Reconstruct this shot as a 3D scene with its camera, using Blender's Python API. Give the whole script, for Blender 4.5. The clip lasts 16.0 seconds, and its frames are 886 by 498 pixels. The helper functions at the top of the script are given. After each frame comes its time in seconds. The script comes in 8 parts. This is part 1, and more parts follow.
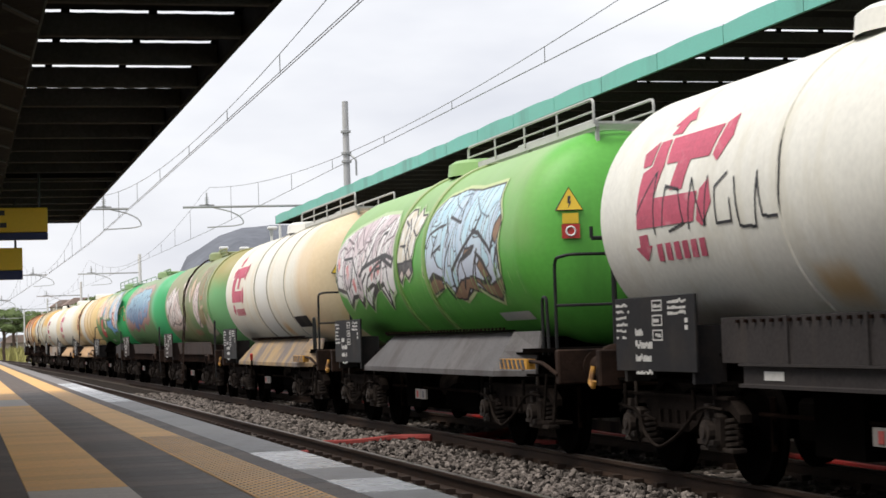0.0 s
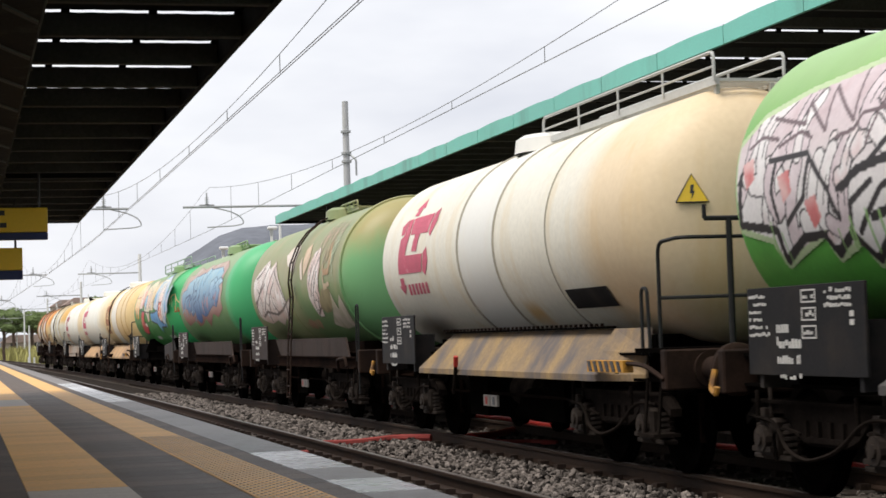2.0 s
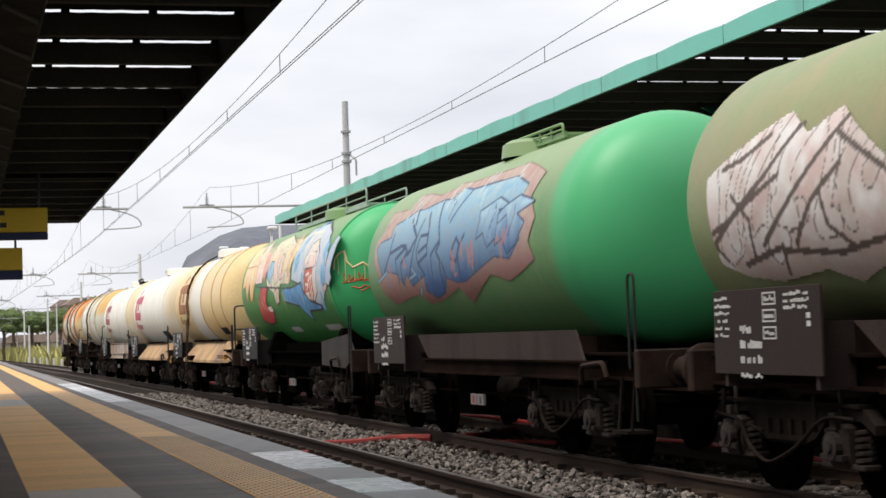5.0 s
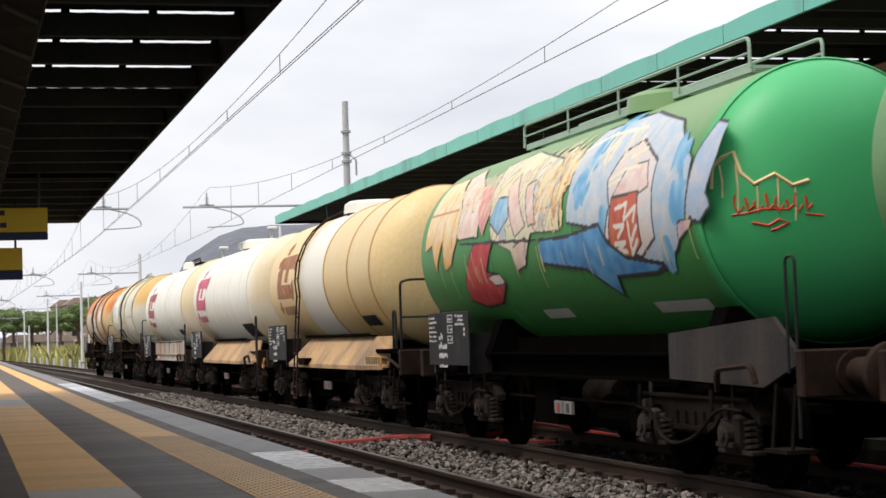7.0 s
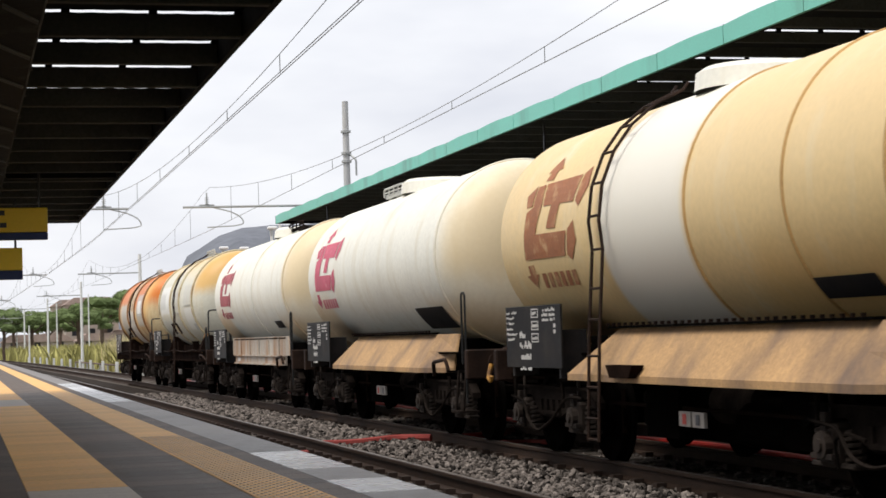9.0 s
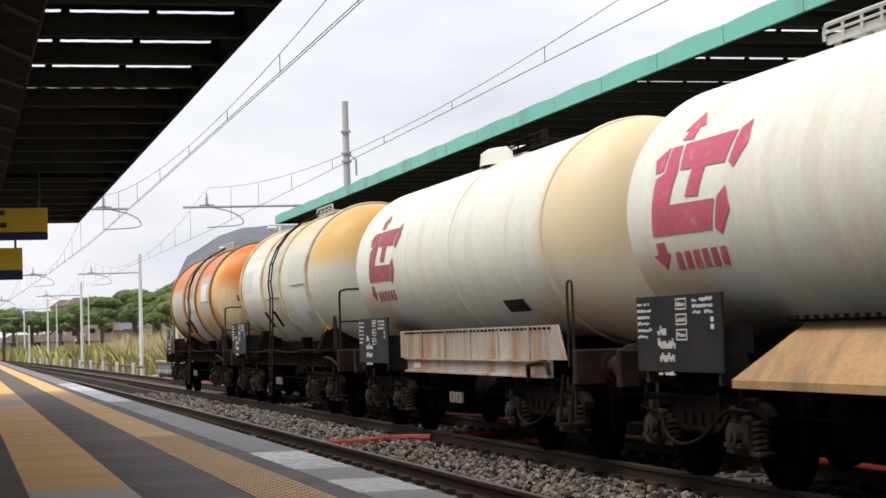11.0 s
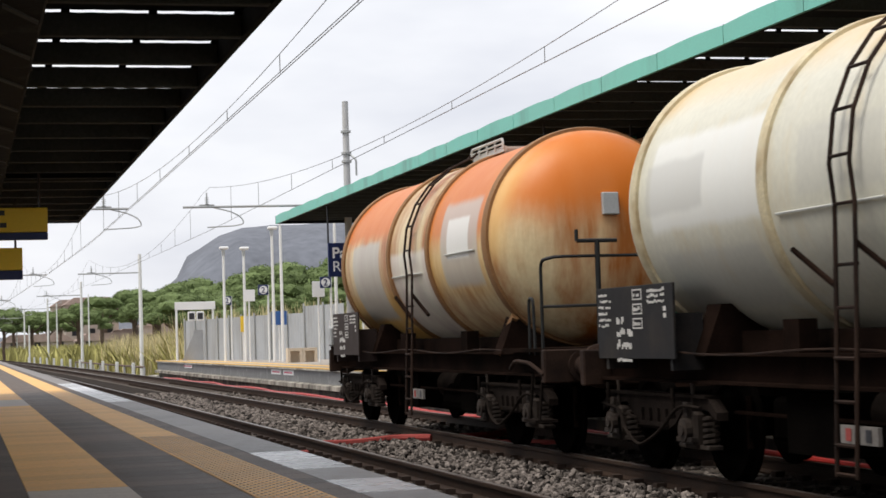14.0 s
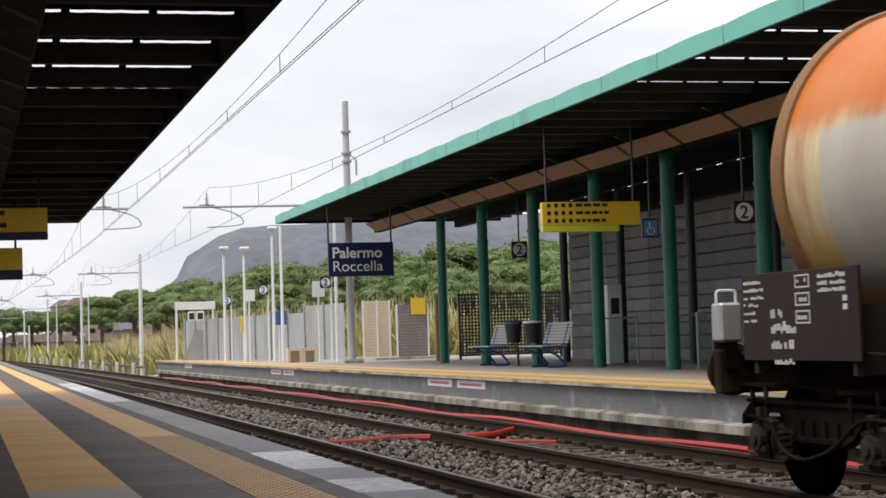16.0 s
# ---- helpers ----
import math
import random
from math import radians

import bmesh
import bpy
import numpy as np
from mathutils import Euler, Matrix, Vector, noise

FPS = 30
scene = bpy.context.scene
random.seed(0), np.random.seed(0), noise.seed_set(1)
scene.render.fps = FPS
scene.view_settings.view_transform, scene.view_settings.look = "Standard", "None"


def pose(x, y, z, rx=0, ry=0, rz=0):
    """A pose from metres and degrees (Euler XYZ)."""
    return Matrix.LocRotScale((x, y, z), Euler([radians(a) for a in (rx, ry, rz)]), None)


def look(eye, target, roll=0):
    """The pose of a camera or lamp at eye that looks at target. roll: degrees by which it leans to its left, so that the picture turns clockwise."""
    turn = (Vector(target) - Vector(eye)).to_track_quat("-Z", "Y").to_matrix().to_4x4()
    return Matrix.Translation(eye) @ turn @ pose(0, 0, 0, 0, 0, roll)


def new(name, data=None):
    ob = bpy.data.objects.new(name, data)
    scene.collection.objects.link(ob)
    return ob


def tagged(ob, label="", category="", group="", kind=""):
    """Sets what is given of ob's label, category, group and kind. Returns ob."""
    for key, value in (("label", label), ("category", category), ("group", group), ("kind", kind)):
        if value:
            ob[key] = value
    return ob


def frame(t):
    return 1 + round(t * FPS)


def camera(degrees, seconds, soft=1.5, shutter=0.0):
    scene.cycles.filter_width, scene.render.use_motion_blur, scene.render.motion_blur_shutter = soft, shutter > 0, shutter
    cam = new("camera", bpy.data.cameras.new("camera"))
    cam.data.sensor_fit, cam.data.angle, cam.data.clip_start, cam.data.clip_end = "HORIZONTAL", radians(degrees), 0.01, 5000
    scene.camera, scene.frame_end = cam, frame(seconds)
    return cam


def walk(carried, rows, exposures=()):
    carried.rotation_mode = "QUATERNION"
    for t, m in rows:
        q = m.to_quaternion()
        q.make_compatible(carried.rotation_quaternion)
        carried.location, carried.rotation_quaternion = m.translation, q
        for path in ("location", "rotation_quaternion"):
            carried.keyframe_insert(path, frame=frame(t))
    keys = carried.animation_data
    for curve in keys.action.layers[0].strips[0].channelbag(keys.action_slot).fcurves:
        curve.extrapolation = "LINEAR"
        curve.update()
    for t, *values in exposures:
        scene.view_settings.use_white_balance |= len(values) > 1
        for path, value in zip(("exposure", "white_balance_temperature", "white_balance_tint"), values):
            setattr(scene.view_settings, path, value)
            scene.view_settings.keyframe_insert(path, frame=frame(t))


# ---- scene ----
# ---- camera ----
cam = camera(27.05, 16.0, soft=1.6, shutter=0.12)
EYE = (0.0, 0.0, 1.347)
YAW, PITCH, ROLL = radians(14.69), radians(2.676), 1.771
AIM = (math.sin(YAW) * math.cos(PITCH), math.cos(YAW) * math.cos(PITCH), EYE[2] + math.sin(PITCH))
STAND = look(EYE, AIM, -ROLL)
walk(cam, [(0.0, STAND), (16.0, STAND)])

# ---- world and light ----
SUN_EL, SUN_AZ = 62.0, 255.0
world = bpy.data.worlds.new("overcast_sky")
scene.world = world
world.use_nodes = True
wn, wl = world.node_tree.nodes, world.node_tree.links
wn.clear()
w_out = wn.new("ShaderNodeOutputWorld")
w_bg = wn.new("ShaderNodeBackground")
w_sky = wn.new("ShaderNodeTexSky")
w_sky.sky_type = "NISHITA"
w_sky.sun_disc = False
w_sky.sun_elevation, w_sky.sun_rotation = radians(SUN_EL), radians(SUN_AZ)
w_sky.air_density, w_sky.dust_density = 1.0, 3.0
w_tc = wn.new("ShaderNodeTexCoord")
w_map = wn.new("ShaderNodeMapping")
w_map.inputs["Scale"].default_value = (1.0, 1.0, 3.2)
w_noise = wn.new("ShaderNodeTexNoise")
w_noise.inputs["Scale"].default_value = 3.4
w_noise.inputs["Detail"].default_value = 5.0
w_noise.inputs["Roughness"].default_value = 0.5
w_ramp = wn.new("ShaderNodeValToRGB")
w_ramp.color_ramp.elements[0].position, w_ramp.color_ramp.elements[1].position = 0.36, 0.62
w_ramp.color_ramp.elements[0].color = (6.9, 7.05, 7.7, 1)
w_ramp.color_ramp.elements[1].color = (9.3, 9.35, 9.6, 1)
w_mix = wn.new("ShaderNodeMix")
w_mix.data_type = "RGBA"
w_mix.inputs["Factor"].default_value = 0.9
wl.new(w_tc.outputs["Generated"], w_map.inputs["Vector"])
wl.new(w_map.outputs["Vector"], w_noise.inputs["Vector"])
wl.new(w_noise.outputs["Fac"], w_ramp.inputs["Fac"])
wl.new(w_sky.outputs["Color"], w_mix.inputs["A"])
wl.new(w_ramp.outputs["Color"], w_mix.inputs["B"])
wl.new(w_mix.outputs["Result"], w_bg.inputs["Color"])
w_bg.inputs["Strength"].default_value = 0.119
wl.new(w_bg.outputs["Background"], w_out.inputs["Surface"])
sun_data = bpy.data.lights.new("sun", "SUN")
sun_data.energy, sun_data.angle, sun_data.color = 2.8, radians(30), (1.0, 0.95, 0.87)
sun = new("sun", sun_data)
SUN_DIR = (math.cos(radians(SUN_EL)) * math.sin(radians(SUN_AZ)), math.cos(radians(SUN_EL)) * math.cos(radians(SUN_AZ)), math.sin(radians(SUN_EL)))
sun.matrix_basis = look((SUN_DIR[0] * 60, SUN_DIR[1] * 60, SUN_DIR[2] * 60), (0, 0, 0))
scene.view_settings.exposure = 0.0

# ---- track line: curves gently to the left of straight ahead ----
BEND = 0.0001442
X_TRACK2, X_TRACK1 = 7.273, 3.86
SPEED = 8.025


def on_track(s, off, z=0.0):
    a = BEND * s
    return Vector((-(1 - math.cos(a)) / BEND + off * math.cos(a), math.sin(a) / BEND + off * math.sin(a), z))


# ---- materials ----
def mat(name, color, rough=0.6, metal=0.0, vary=0.18, scale=3.0, fine=40.0, bump=0.15, dirt=None, dirt_amount=0.5, dirt_scale=1.2, streak=False, piece=0.0, island=0.0, coords="Object", spec=0.5):
    """Base colour with blotches at two scales, optional dirt or rust patches, roughness change and relief."""
    m = bpy.data.materials.new(name)
    m.use_nodes = True
    n, l = m.node_tree.nodes, m.node_tree.links
    b = n["Principled BSDF"]
    tc = n.new("ShaderNodeTexCoord")
    vec = tc.outputs[coords]
    big = n.new("ShaderNodeTexNoise")
    big.inputs["Scale"].default_value, big.inputs["Detail"].default_value = scale, 5
    small = n.new("ShaderNodeTexNoise")
    small.inputs["Scale"].default_value, small.inputs["Detail"].default_value = fine, 3
    l.new(vec, big.inputs["Vector"])
    l.new(vec, small.inputs["Vector"])
    add = n.new("ShaderNodeMath")
    add.operation = "ADD"
    l.new(big.outputs["Fac"], add.inputs[0])
    l.new(small.outputs["Fac"], add.inputs[1])
    rng = n.new("ShaderNodeMapRange")
    rng.inputs["From Min"].default_value, rng.inputs["From Max"].default_value = 0.6, 1.4
    rng.inputs["To Min"].default_value, rng.inputs["To Max"].default_value = 1 - vary, 1 + vary
    l.new(add.outputs[0], rng.inputs["Value"])
    val = rng.outputs["Result"]
    if piece or island:
        src = n.new("ShaderNodeObjectInfo").outputs["Random"] if piece else n.new("ShaderNodeNewGeometry").outputs["Random Per Island"]
        pr = n.new("ShaderNodeMapRange")
        k = piece or island
        pr.inputs["To Min"].default_value, pr.inputs["To Max"].default_value = max(0.05, 1 - k), 1 + k
        l.new(src, pr.inputs["Value"])
        mul = n.new("ShaderNodeMath")
        mul.operation = "MULTIPLY"
        l.new(val, mul.inputs[0])
        l.new(pr.outputs["Result"], mul.inputs[1])
        val = mul.outputs[0]
    scl = n.new("ShaderNodeVectorMath")
    scl.operation = "SCALE"
    scl.inputs[0].default_value = color[:3]
    l.new(val, scl.inputs["Scale"])
    col = scl.outputs["Vector"]
    if dirt:
        mp = n.new("ShaderNodeMapping")
        mp.inputs["Scale"].default_value = (1.0, 1.0, 0.18) if streak else (1, 1, 1)
        l.new(vec, mp.inputs["Vector"])
        dn = n.new("ShaderNodeTexNoise")
        dn.inputs["Scale"].default_value, dn.inputs["Detail"].default_value = dirt_scale, 8
        dn.inputs["Roughness"].default_value = 0.62
        l.new(mp.outputs["Vector"], dn.inputs["Vector"])
        dr = n.new("ShaderNodeMapRange")
        dr.inputs["From Min"].default_value, dr.inputs["From Max"].default_value = 0.62 - 0.3 * dirt_amount, 0.85 - 0.3 * dirt_amount
        l.new(dn.outputs["Fac"], dr.inputs["Value"])
        mx = n.new("ShaderNodeMix")
        mx.data_type = "RGBA"
        mx.inputs["B"].default_value = (*dirt[:3], 1)
        l.new(dr.outputs["Result"], mx.inputs["Factor"])
        l.new(col, mx.inputs["A"])
        col = mx.outputs["Result"]
    l.new(col, b.inputs["Base Color"])
    rr = n.new("ShaderNodeMapRange")
    rr.inputs["To Min"].default_value, rr.inputs["To Max"].default_value = max(0.03, rough - 0.12), min(1, rough + 0.12)
    l.new(big.outputs["Fac"], rr.inputs["Value"])
    l.new(rr.outputs["Result"], b.inputs["Roughness"])
    b.inputs["Metallic"].default_value = metal
    b.inputs["Specular IOR Level"].default_value = spec
    if bump:
        bp = n.new("ShaderNodeBump")
        bp.inputs["Strength"].default_value, bp.inputs["Distance"].default_value = bump, 0.01
        l.new(small.outputs["Fac"], bp.inputs["Height"])
        l.new(bp.outputs["Normal"], b.inputs["Normal"])
    return m


M = {}
M["rail"] = mat("rusty_rail_steel", (0.04, 0.025, 0.018), 0.7, 0.0, 0.4, 4, 60, spec=0.1)
M["rail_head"] = mat("worn_rail_head", (0.16, 0.135, 0.12), 0.38, 0.7, 0.25, 3, 50)
M["sleeper"] = mat("concrete_sleeper", (0.15, 0.13, 0.115), 0.85, 0, 0.25, 4, 50, 0.3, dirt=(0.05, 0.038, 0.03), dirt_amount=0.7, dirt_scale=2.5, piece=0.25, spec=0.1)
M["clip"] = mat("rusty_rail_fastening", (0.05, 0.035, 0.028), 0.8, 0.2, 0.3, spec=0.12)
M["ballast"] = mat("dark_ballast_bed", (0.028, 0.022, 0.018), 0.95, 0, 0.45, 14, 60, 0.8, spec=0.05)
M["stone"] = mat("grey_ballast_stone", (0.078, 0.067, 0.06), 0.9, 0, 0.5, 9, 80, 0.4, island=2.3, spec=0.05)
M["earth"] = mat("dry_earth_and_grass", (0.13, 0.12, 0.07), 0.95, 0, 0.4, 0.3, 8, 0.5, dirt=(0.09, 0.11, 0.04), dirt_amount=0.8, dirt_scale=0.15)
M["paver"] = mat("dark_grey_porphyry_paver", (0.092, 0.066, 0.05), 0.5, 0, 0.6, 9, 90, 0.4, piece=0.35, dirt=(0.15, 0.125, 0.105), dirt_amount=0.3, dirt_scale=4, spec=0.12)
M["coping"] = mat("grey_stone_coping", (0.105, 0.09, 0.08), 0.4, 0, 0.4, 6, 60, 0.25, piece=0.5, dirt=(0.2, 0.19, 0.19), dirt_amount=0.3, dirt_scale=3, spec=0.25)
M["coping_sheen"] = mat("pale_stone_sheen_coping", (0.4, 0.4, 0.415), 0.28, 0, 0.3, 5, 40, 0.15, piece=0.3, dirt=(0.2, 0.19, 0.19), dirt_amount=0.4, dirt_scale=3)
M["tactile"] = mat("ochre_tactile_tile", (0.72, 0.4, 0.12), 0.5, 0, 0.25, 3, 30, 0.15, piece=0.1, dirt=(0.5, 0.33, 0.17), dirt_amount=0.4, dirt_scale=3, spec=0.2)
M["tactile_sheen"] = mat("pale_sheen_tactile_tile", (0.5, 0.44, 0.38), 0.6, 0, 0.2, 3, 40, 0.3, spec=0.2)
M["concrete"] = mat("weathered_concrete", (0.46, 0.43, 0.38), 0.85, 0, 0.2, 1.2, 30, 0.3, dirt=(0.13, 0.12, 0.11), dirt_amount=0.6, dirt_scale=1.2, streak=True)
M["concrete_dark"] = mat("dark_stained_platform_face", (0.15, 0.15, 0.15), 0.6, 0, 0.3, 1.4, 30, 0.3, dirt=(0.36, 0.36, 0.35), dirt_amount=0.25, dirt_scale=2.6)
M["concrete_base"] = mat("mossy_platform_base", (0.2, 0.17, 0.125), 0.9, 0, 0.35, 1.1, 30, 0.4, dirt=(0.06, 0.05, 0.045), dirt_amount=0.9, dirt_scale=1.4, streak=True)
M["ledge"] = mat("grime_streaked_concrete_ledge", (0.36, 0.33, 0.28), 0.85, 0, 0.3, 1.2, 30, 0.3, dirt=(0.09, 0.08, 0.065), dirt_amount=0.75, dirt_scale=1.5, streak=True)
M["plat_yellow"] = mat("yellow_platform_line", (0.66, 0.4, 0.1), 0.6, 0, 0.15, 2, 30, 0.1)
M["plat_top"] = mat("platform_paving", (0.33, 0.29, 0.25), 0.7, 0, 0.2, 1.5, 30, 0.2)
M["canopy_green"] = mat("sea_green_painted_steel", (0.17, 0.52, 0.43), 0.45, 0, 0.1, 1.5, 40, 0.05, dirt=(0.12, 0.3, 0.25), dirt_amount=0.35, dirt_scale=1.0, streak=True, spec=0.3)
M["column_green"] = mat("dark_green_painted_column", (0.008, 0.14, 0.09), 0.4, 0, 0.15, 2, 40, 0.05)
# near black, with the shade beneath the roofs put into the colour
M["canopy_under"] = mat("shade_black_canopy_sheet", (0.004, 0.0045, 0.0042), 0.75, 0, 0.3, 2, 30, 0.1, spec=0.12)
M["canopy_beam"] = mat("dark_canopy_purlin", (0.068, 0.072, 0.069), 0.65, 0, 0.3, 2, 30, 0.1, spec=0.12)
M["girder"] = mat("dark_stained_girder", (0.022, 0.021, 0.019), 0.75, 0, 0.5, 5, 40, 0.2, dirt=(0.07, 0.068, 0.06), dirt_amount=0.3, dirt_scale=2.5, spec=0.08)
M["soffit"] = mat("brown_soffit_board", (0.27, 0.155, 0.09), 0.7, 0, 0.25, 1.2, 30, 0.1)
M["galv"] = mat("galvanised_steel", (0.42, 0.43, 0.43), 0.5, 0.4, 0.12, 2, 30, 0.05)
M["white_paint"] = mat("white_painted_steel", (0.75, 0.75, 0.73), 0.5, 0, 0.08, 2, 30, 0.05)
M["mast"] = mat("grey_concrete_mast", (0.5, 0.5, 0.5), 0.7, 0, 0.12, 2, 30, 0.1)
M["wire"] = mat("grey_copper_wire", (0.2, 0.2, 0.2), 0.5, 0.5, 0.1)
M["fence"] = mat("grey_corrugated_fence", (0.37, 0.385, 0.4), 0.6, 0.1, 0.2, 1, 30, 0.1, dirt=(0.27, 0.27, 0.26), dirt_amount=0.4, streak=True)
M["fence_dark"] = mat("dark_grey_slat_screen", (0.2, 0.175, 0.185), 0.6, 0.1, 0.15, 1, 30, 0.1)
M["cladding"] = mat("grey_metal_cladding", (0.21, 0.205, 0.21), 0.6, 0.1, 0.25, 0.8, 30, 0.05, piece=0.35, dirt=(0.1, 0.095, 0.095), dirt_amount=0.5, dirt_scale=0.9)
M["sign_blue"] = mat("dark_blue_enamel", (0.008, 0.018, 0.085), 0.35, 0, 0.08, 2, 30, 0.02)
M["sign_white"] = mat("white_enamel", (0.8, 0.8, 0.8), 0.4, 0, 0.05, 2, 30, 0.02)
M["sign_yellow"] = mat("yellow_enamel", (0.75, 0.5, 0.03), 0.4, 0, 0.06, 2, 30, 0.02)
M["sign_lime"] = mat("lime_enamel", (0.55, 0.62, 0.05), 0.4, 0, 0.06, 2, 30, 0.02)
M["sign_black"] = mat("black_enamel", (0.02, 0.02, 0.025), 0.4, 0, 0.1, 2, 30, 0.02)
M["sign_lightblue"] = mat("light_blue_enamel", (0.1, 0.32, 0.62), 0.4, 0, 0.06, 2, 30, 0.02)
M["leg_blue"] = mat("blue_painted_tube", (0.03, 0.1, 0.3), 0.45, 0, 0.1, 3, 40, 0.03)
M["red_pipe"] = mat("red_corrugated_conduit", (0.43, 0.03, 0.022), 0.45, 0, 0.15, 3, 50, 0.3)
M["red_wrap"] = mat("faded_red_plastic_netting", (0.3, 0.05, 0.042), 0.9, 0, 0.3, 3, 50, 0.3)
# under_* and wheel colours are near black: shade beneath the train is put in
M["under_black"] = mat("shade_black_steel", (0.004, 0.0034, 0.003), 0.8, 0.0, 0.4, 3, 40, 0.3, spec=0.0)
M["rusty"] = mat("rust_brown_end_steel", (0.034, 0.02, 0.0145), 0.75, 0.1, 0.4, 4, 40, 0.3, dirt=(0.012, 0.008, 0.007), dirt_amount=0.55, dirt_scale=2.5, spec=0.1)
M["plate_brown"] = mat("dusty_brown_grey_plate", (0.046, 0.032, 0.027), 0.7, 0.1, 0.35, 2, 40, 0.2, dirt=(0.02, 0.013, 0.011), dirt_amount=0.5, dirt_scale=1.6, streak=True, spec=0.12)
M["under_grey"] = mat("shade_dark_dusty_steel", (0.022, 0.017, 0.0145), 0.75, 0.1, 0.35, 3, 40, 0.3, dirt=(0.004, 0.0034, 0.003), dirt_amount=0.6, spec=0.0)
M["under_brown"] = mat("shade_dark_rusty_underframe", (0.018, 0.0105, 0.008), 0.75, 0.1, 0.35, 3, 40, 0.3, dirt=(0.007, 0.005, 0.004), dirt_amount=0.6, spec=0.0)
M["axlebox"] = mat("dusty_axlebox_iron", (0.05, 0.038, 0.031), 0.75, 0.1, 0.35, 5, 40, 0.3, dirt=(0.02, 0.016, 0.014), dirt_amount=0.75, dirt_scale=5, spec=0.12)
M["wheel"] = mat("shade_black_wheel_steel", (0.0045, 0.0038, 0.0034), 0.7, 0.0, 0.3, 5, 40, 0.1, spec=0.0)
M["board"] = mat("dark_grey_data_board", (0.02, 0.019, 0.02), 0.6, 0, 0.25, 3, 40, 0.1, dirt=(0.045, 0.036, 0.03), dirt_amount=0.4, spec=0.1)
M["board_brown"] = mat("brown_data_board", (0.035, 0.024, 0.021), 0.6, 0, 0.25, 3, 40, 0.1, spec=0.12)
M["stencil"] = mat("white_stencil_paint", (0.6, 0.58, 0.55), 0.7, 0, 0.15, 8, 60, 0.02)
M["hazard"] = mat("orange_yellow_paint", (0.62, 0.3, 0.03), 0.6, 0, 0.25, 4, 40, 0.1, dirt=(0.2, 0.1, 0.04), dirt_amount=0.5, dirt_scale=4)
M["pipe_black"] = mat("dark_handrail_paint", (0.025, 0.025, 0.025), 0.5, 0, 0.2, 4, 40, 0.05, spec=0.12)
M["pipe_pale"] = mat("pale_walkway_rail_paint", (0.5, 0.5, 0.47), 0.5, 0, 0.15, 4, 40, 0.05)
M["logo_red"] = mat("faded_red_logo_paint", (0.56, 0.1, 0.16), 0.6, 0, 0.22, 2.5, 30, 0.02, dirt=(0.66, 0.42, 0.42), dirt_amount=0.1, dirt_scale=5)
M["logo_dull"] = mat("weathered_brown_red_logo_paint", (0.38, 0.085, 0.1), 0.65, 0, 0.25, 2.5, 30, 0.02, dirt=(0.5, 0.28, 0.28), dirt_amount=0.15, dirt_scale=5)
M["logo_brown"] = mat("rust_brown_logo_paint", (0.34, 0.13, 0.055), 0.65, 0, 0.25, 2.5, 30, 0.02, dirt=(0.6, 0.4, 0.2), dirt_amount=0.3, dirt_scale=5)
M["pine"] = mat("umbrella_pine_needles", (0.135, 0.18, 0.072), 0.8, 0, 0.4, 0.5, 8, 0.0, island=0.2, spec=0.1)
M["bark"] = mat("pine_bark", (0.12, 0.08, 0.06), 0.9, 0, 0.3, 4, 40, 0.5)
M["reed"] = mat("dry_yellow_reed", (0.58, 0.5, 0.27), 0.85, 0, 0.25, 1, 20, 0.1, island=0.4)
M["reed_green"] = mat("green_reed_leaf", (0.36, 0.33, 0.11), 0.8, 0, 0.25, 1, 20, 0.1, island=0.4)
# blue-grey of distant haze is mixed into the rock colour
M["hill"] = mat("haze_tinted_mountain_rock", (0.13, 0.14, 0.165), 1.0, 0, 0.3, 0.02, 0.12, 0.0)
M["far_roof"] = mat("terracotta_roofs", (0.4, 0.3, 0.26), 0.8, 0, 0.3, 1, 10, 0.0)
M["glass"] = bpy.data.materials.new("clear_shelter_glass")
M["glass"].use_nodes = True
gb = M["glass"].node_tree.nodes["Principled BSDF"]
gb.inputs["Base Color"].default_value, gb.inputs["Roughness"].default_value = (0.85, 0.93, 0.9, 1), 0.05
gb.inputs["Transmission Weight"].default_value, gb.inputs["IOR"].default_value = 1.0, 1.05


# ---- mesh helpers ----
def part(name, bm, material, parent=None, label="", smooth=False):
    """Links a bmesh as one mesh object, under a thing or part where one is given."""
    me = bpy.data.meshes.new(name)
    bmesh.ops.recalc_face_normals(bm, faces=bm.faces)
    bm.to_mesh(me)
    bm.free()
    return mesh_part(name, me, material, parent, label, smooth)


def mesh_part(name, me, material, parent=None, label="", smooth=False, at=None):
    if material and not me.materials:
        me.materials.append(M[material] if isinstance(material, str) else material)
    if smooth:
        me.polygons.foreach_set("use_smooth", [True] * len(me.polygons))
        if smooth != "all":
            me.set_sharp_from_angle(angle=radians(40))
    ob = new(name, me)
    if parent:
        ob.parent = parent
    if at is not None:
        ob.matrix_basis = at
    if label:
        ob["label"] = label
    return ob


def thing(name, label, category, group="", kind="", at=None):
    ob = new(name)
    ob.empty_display_size = 0.2
    if at is not None:
        ob.matrix_basis = at
    return tagged(ob, label, category, group, kind)


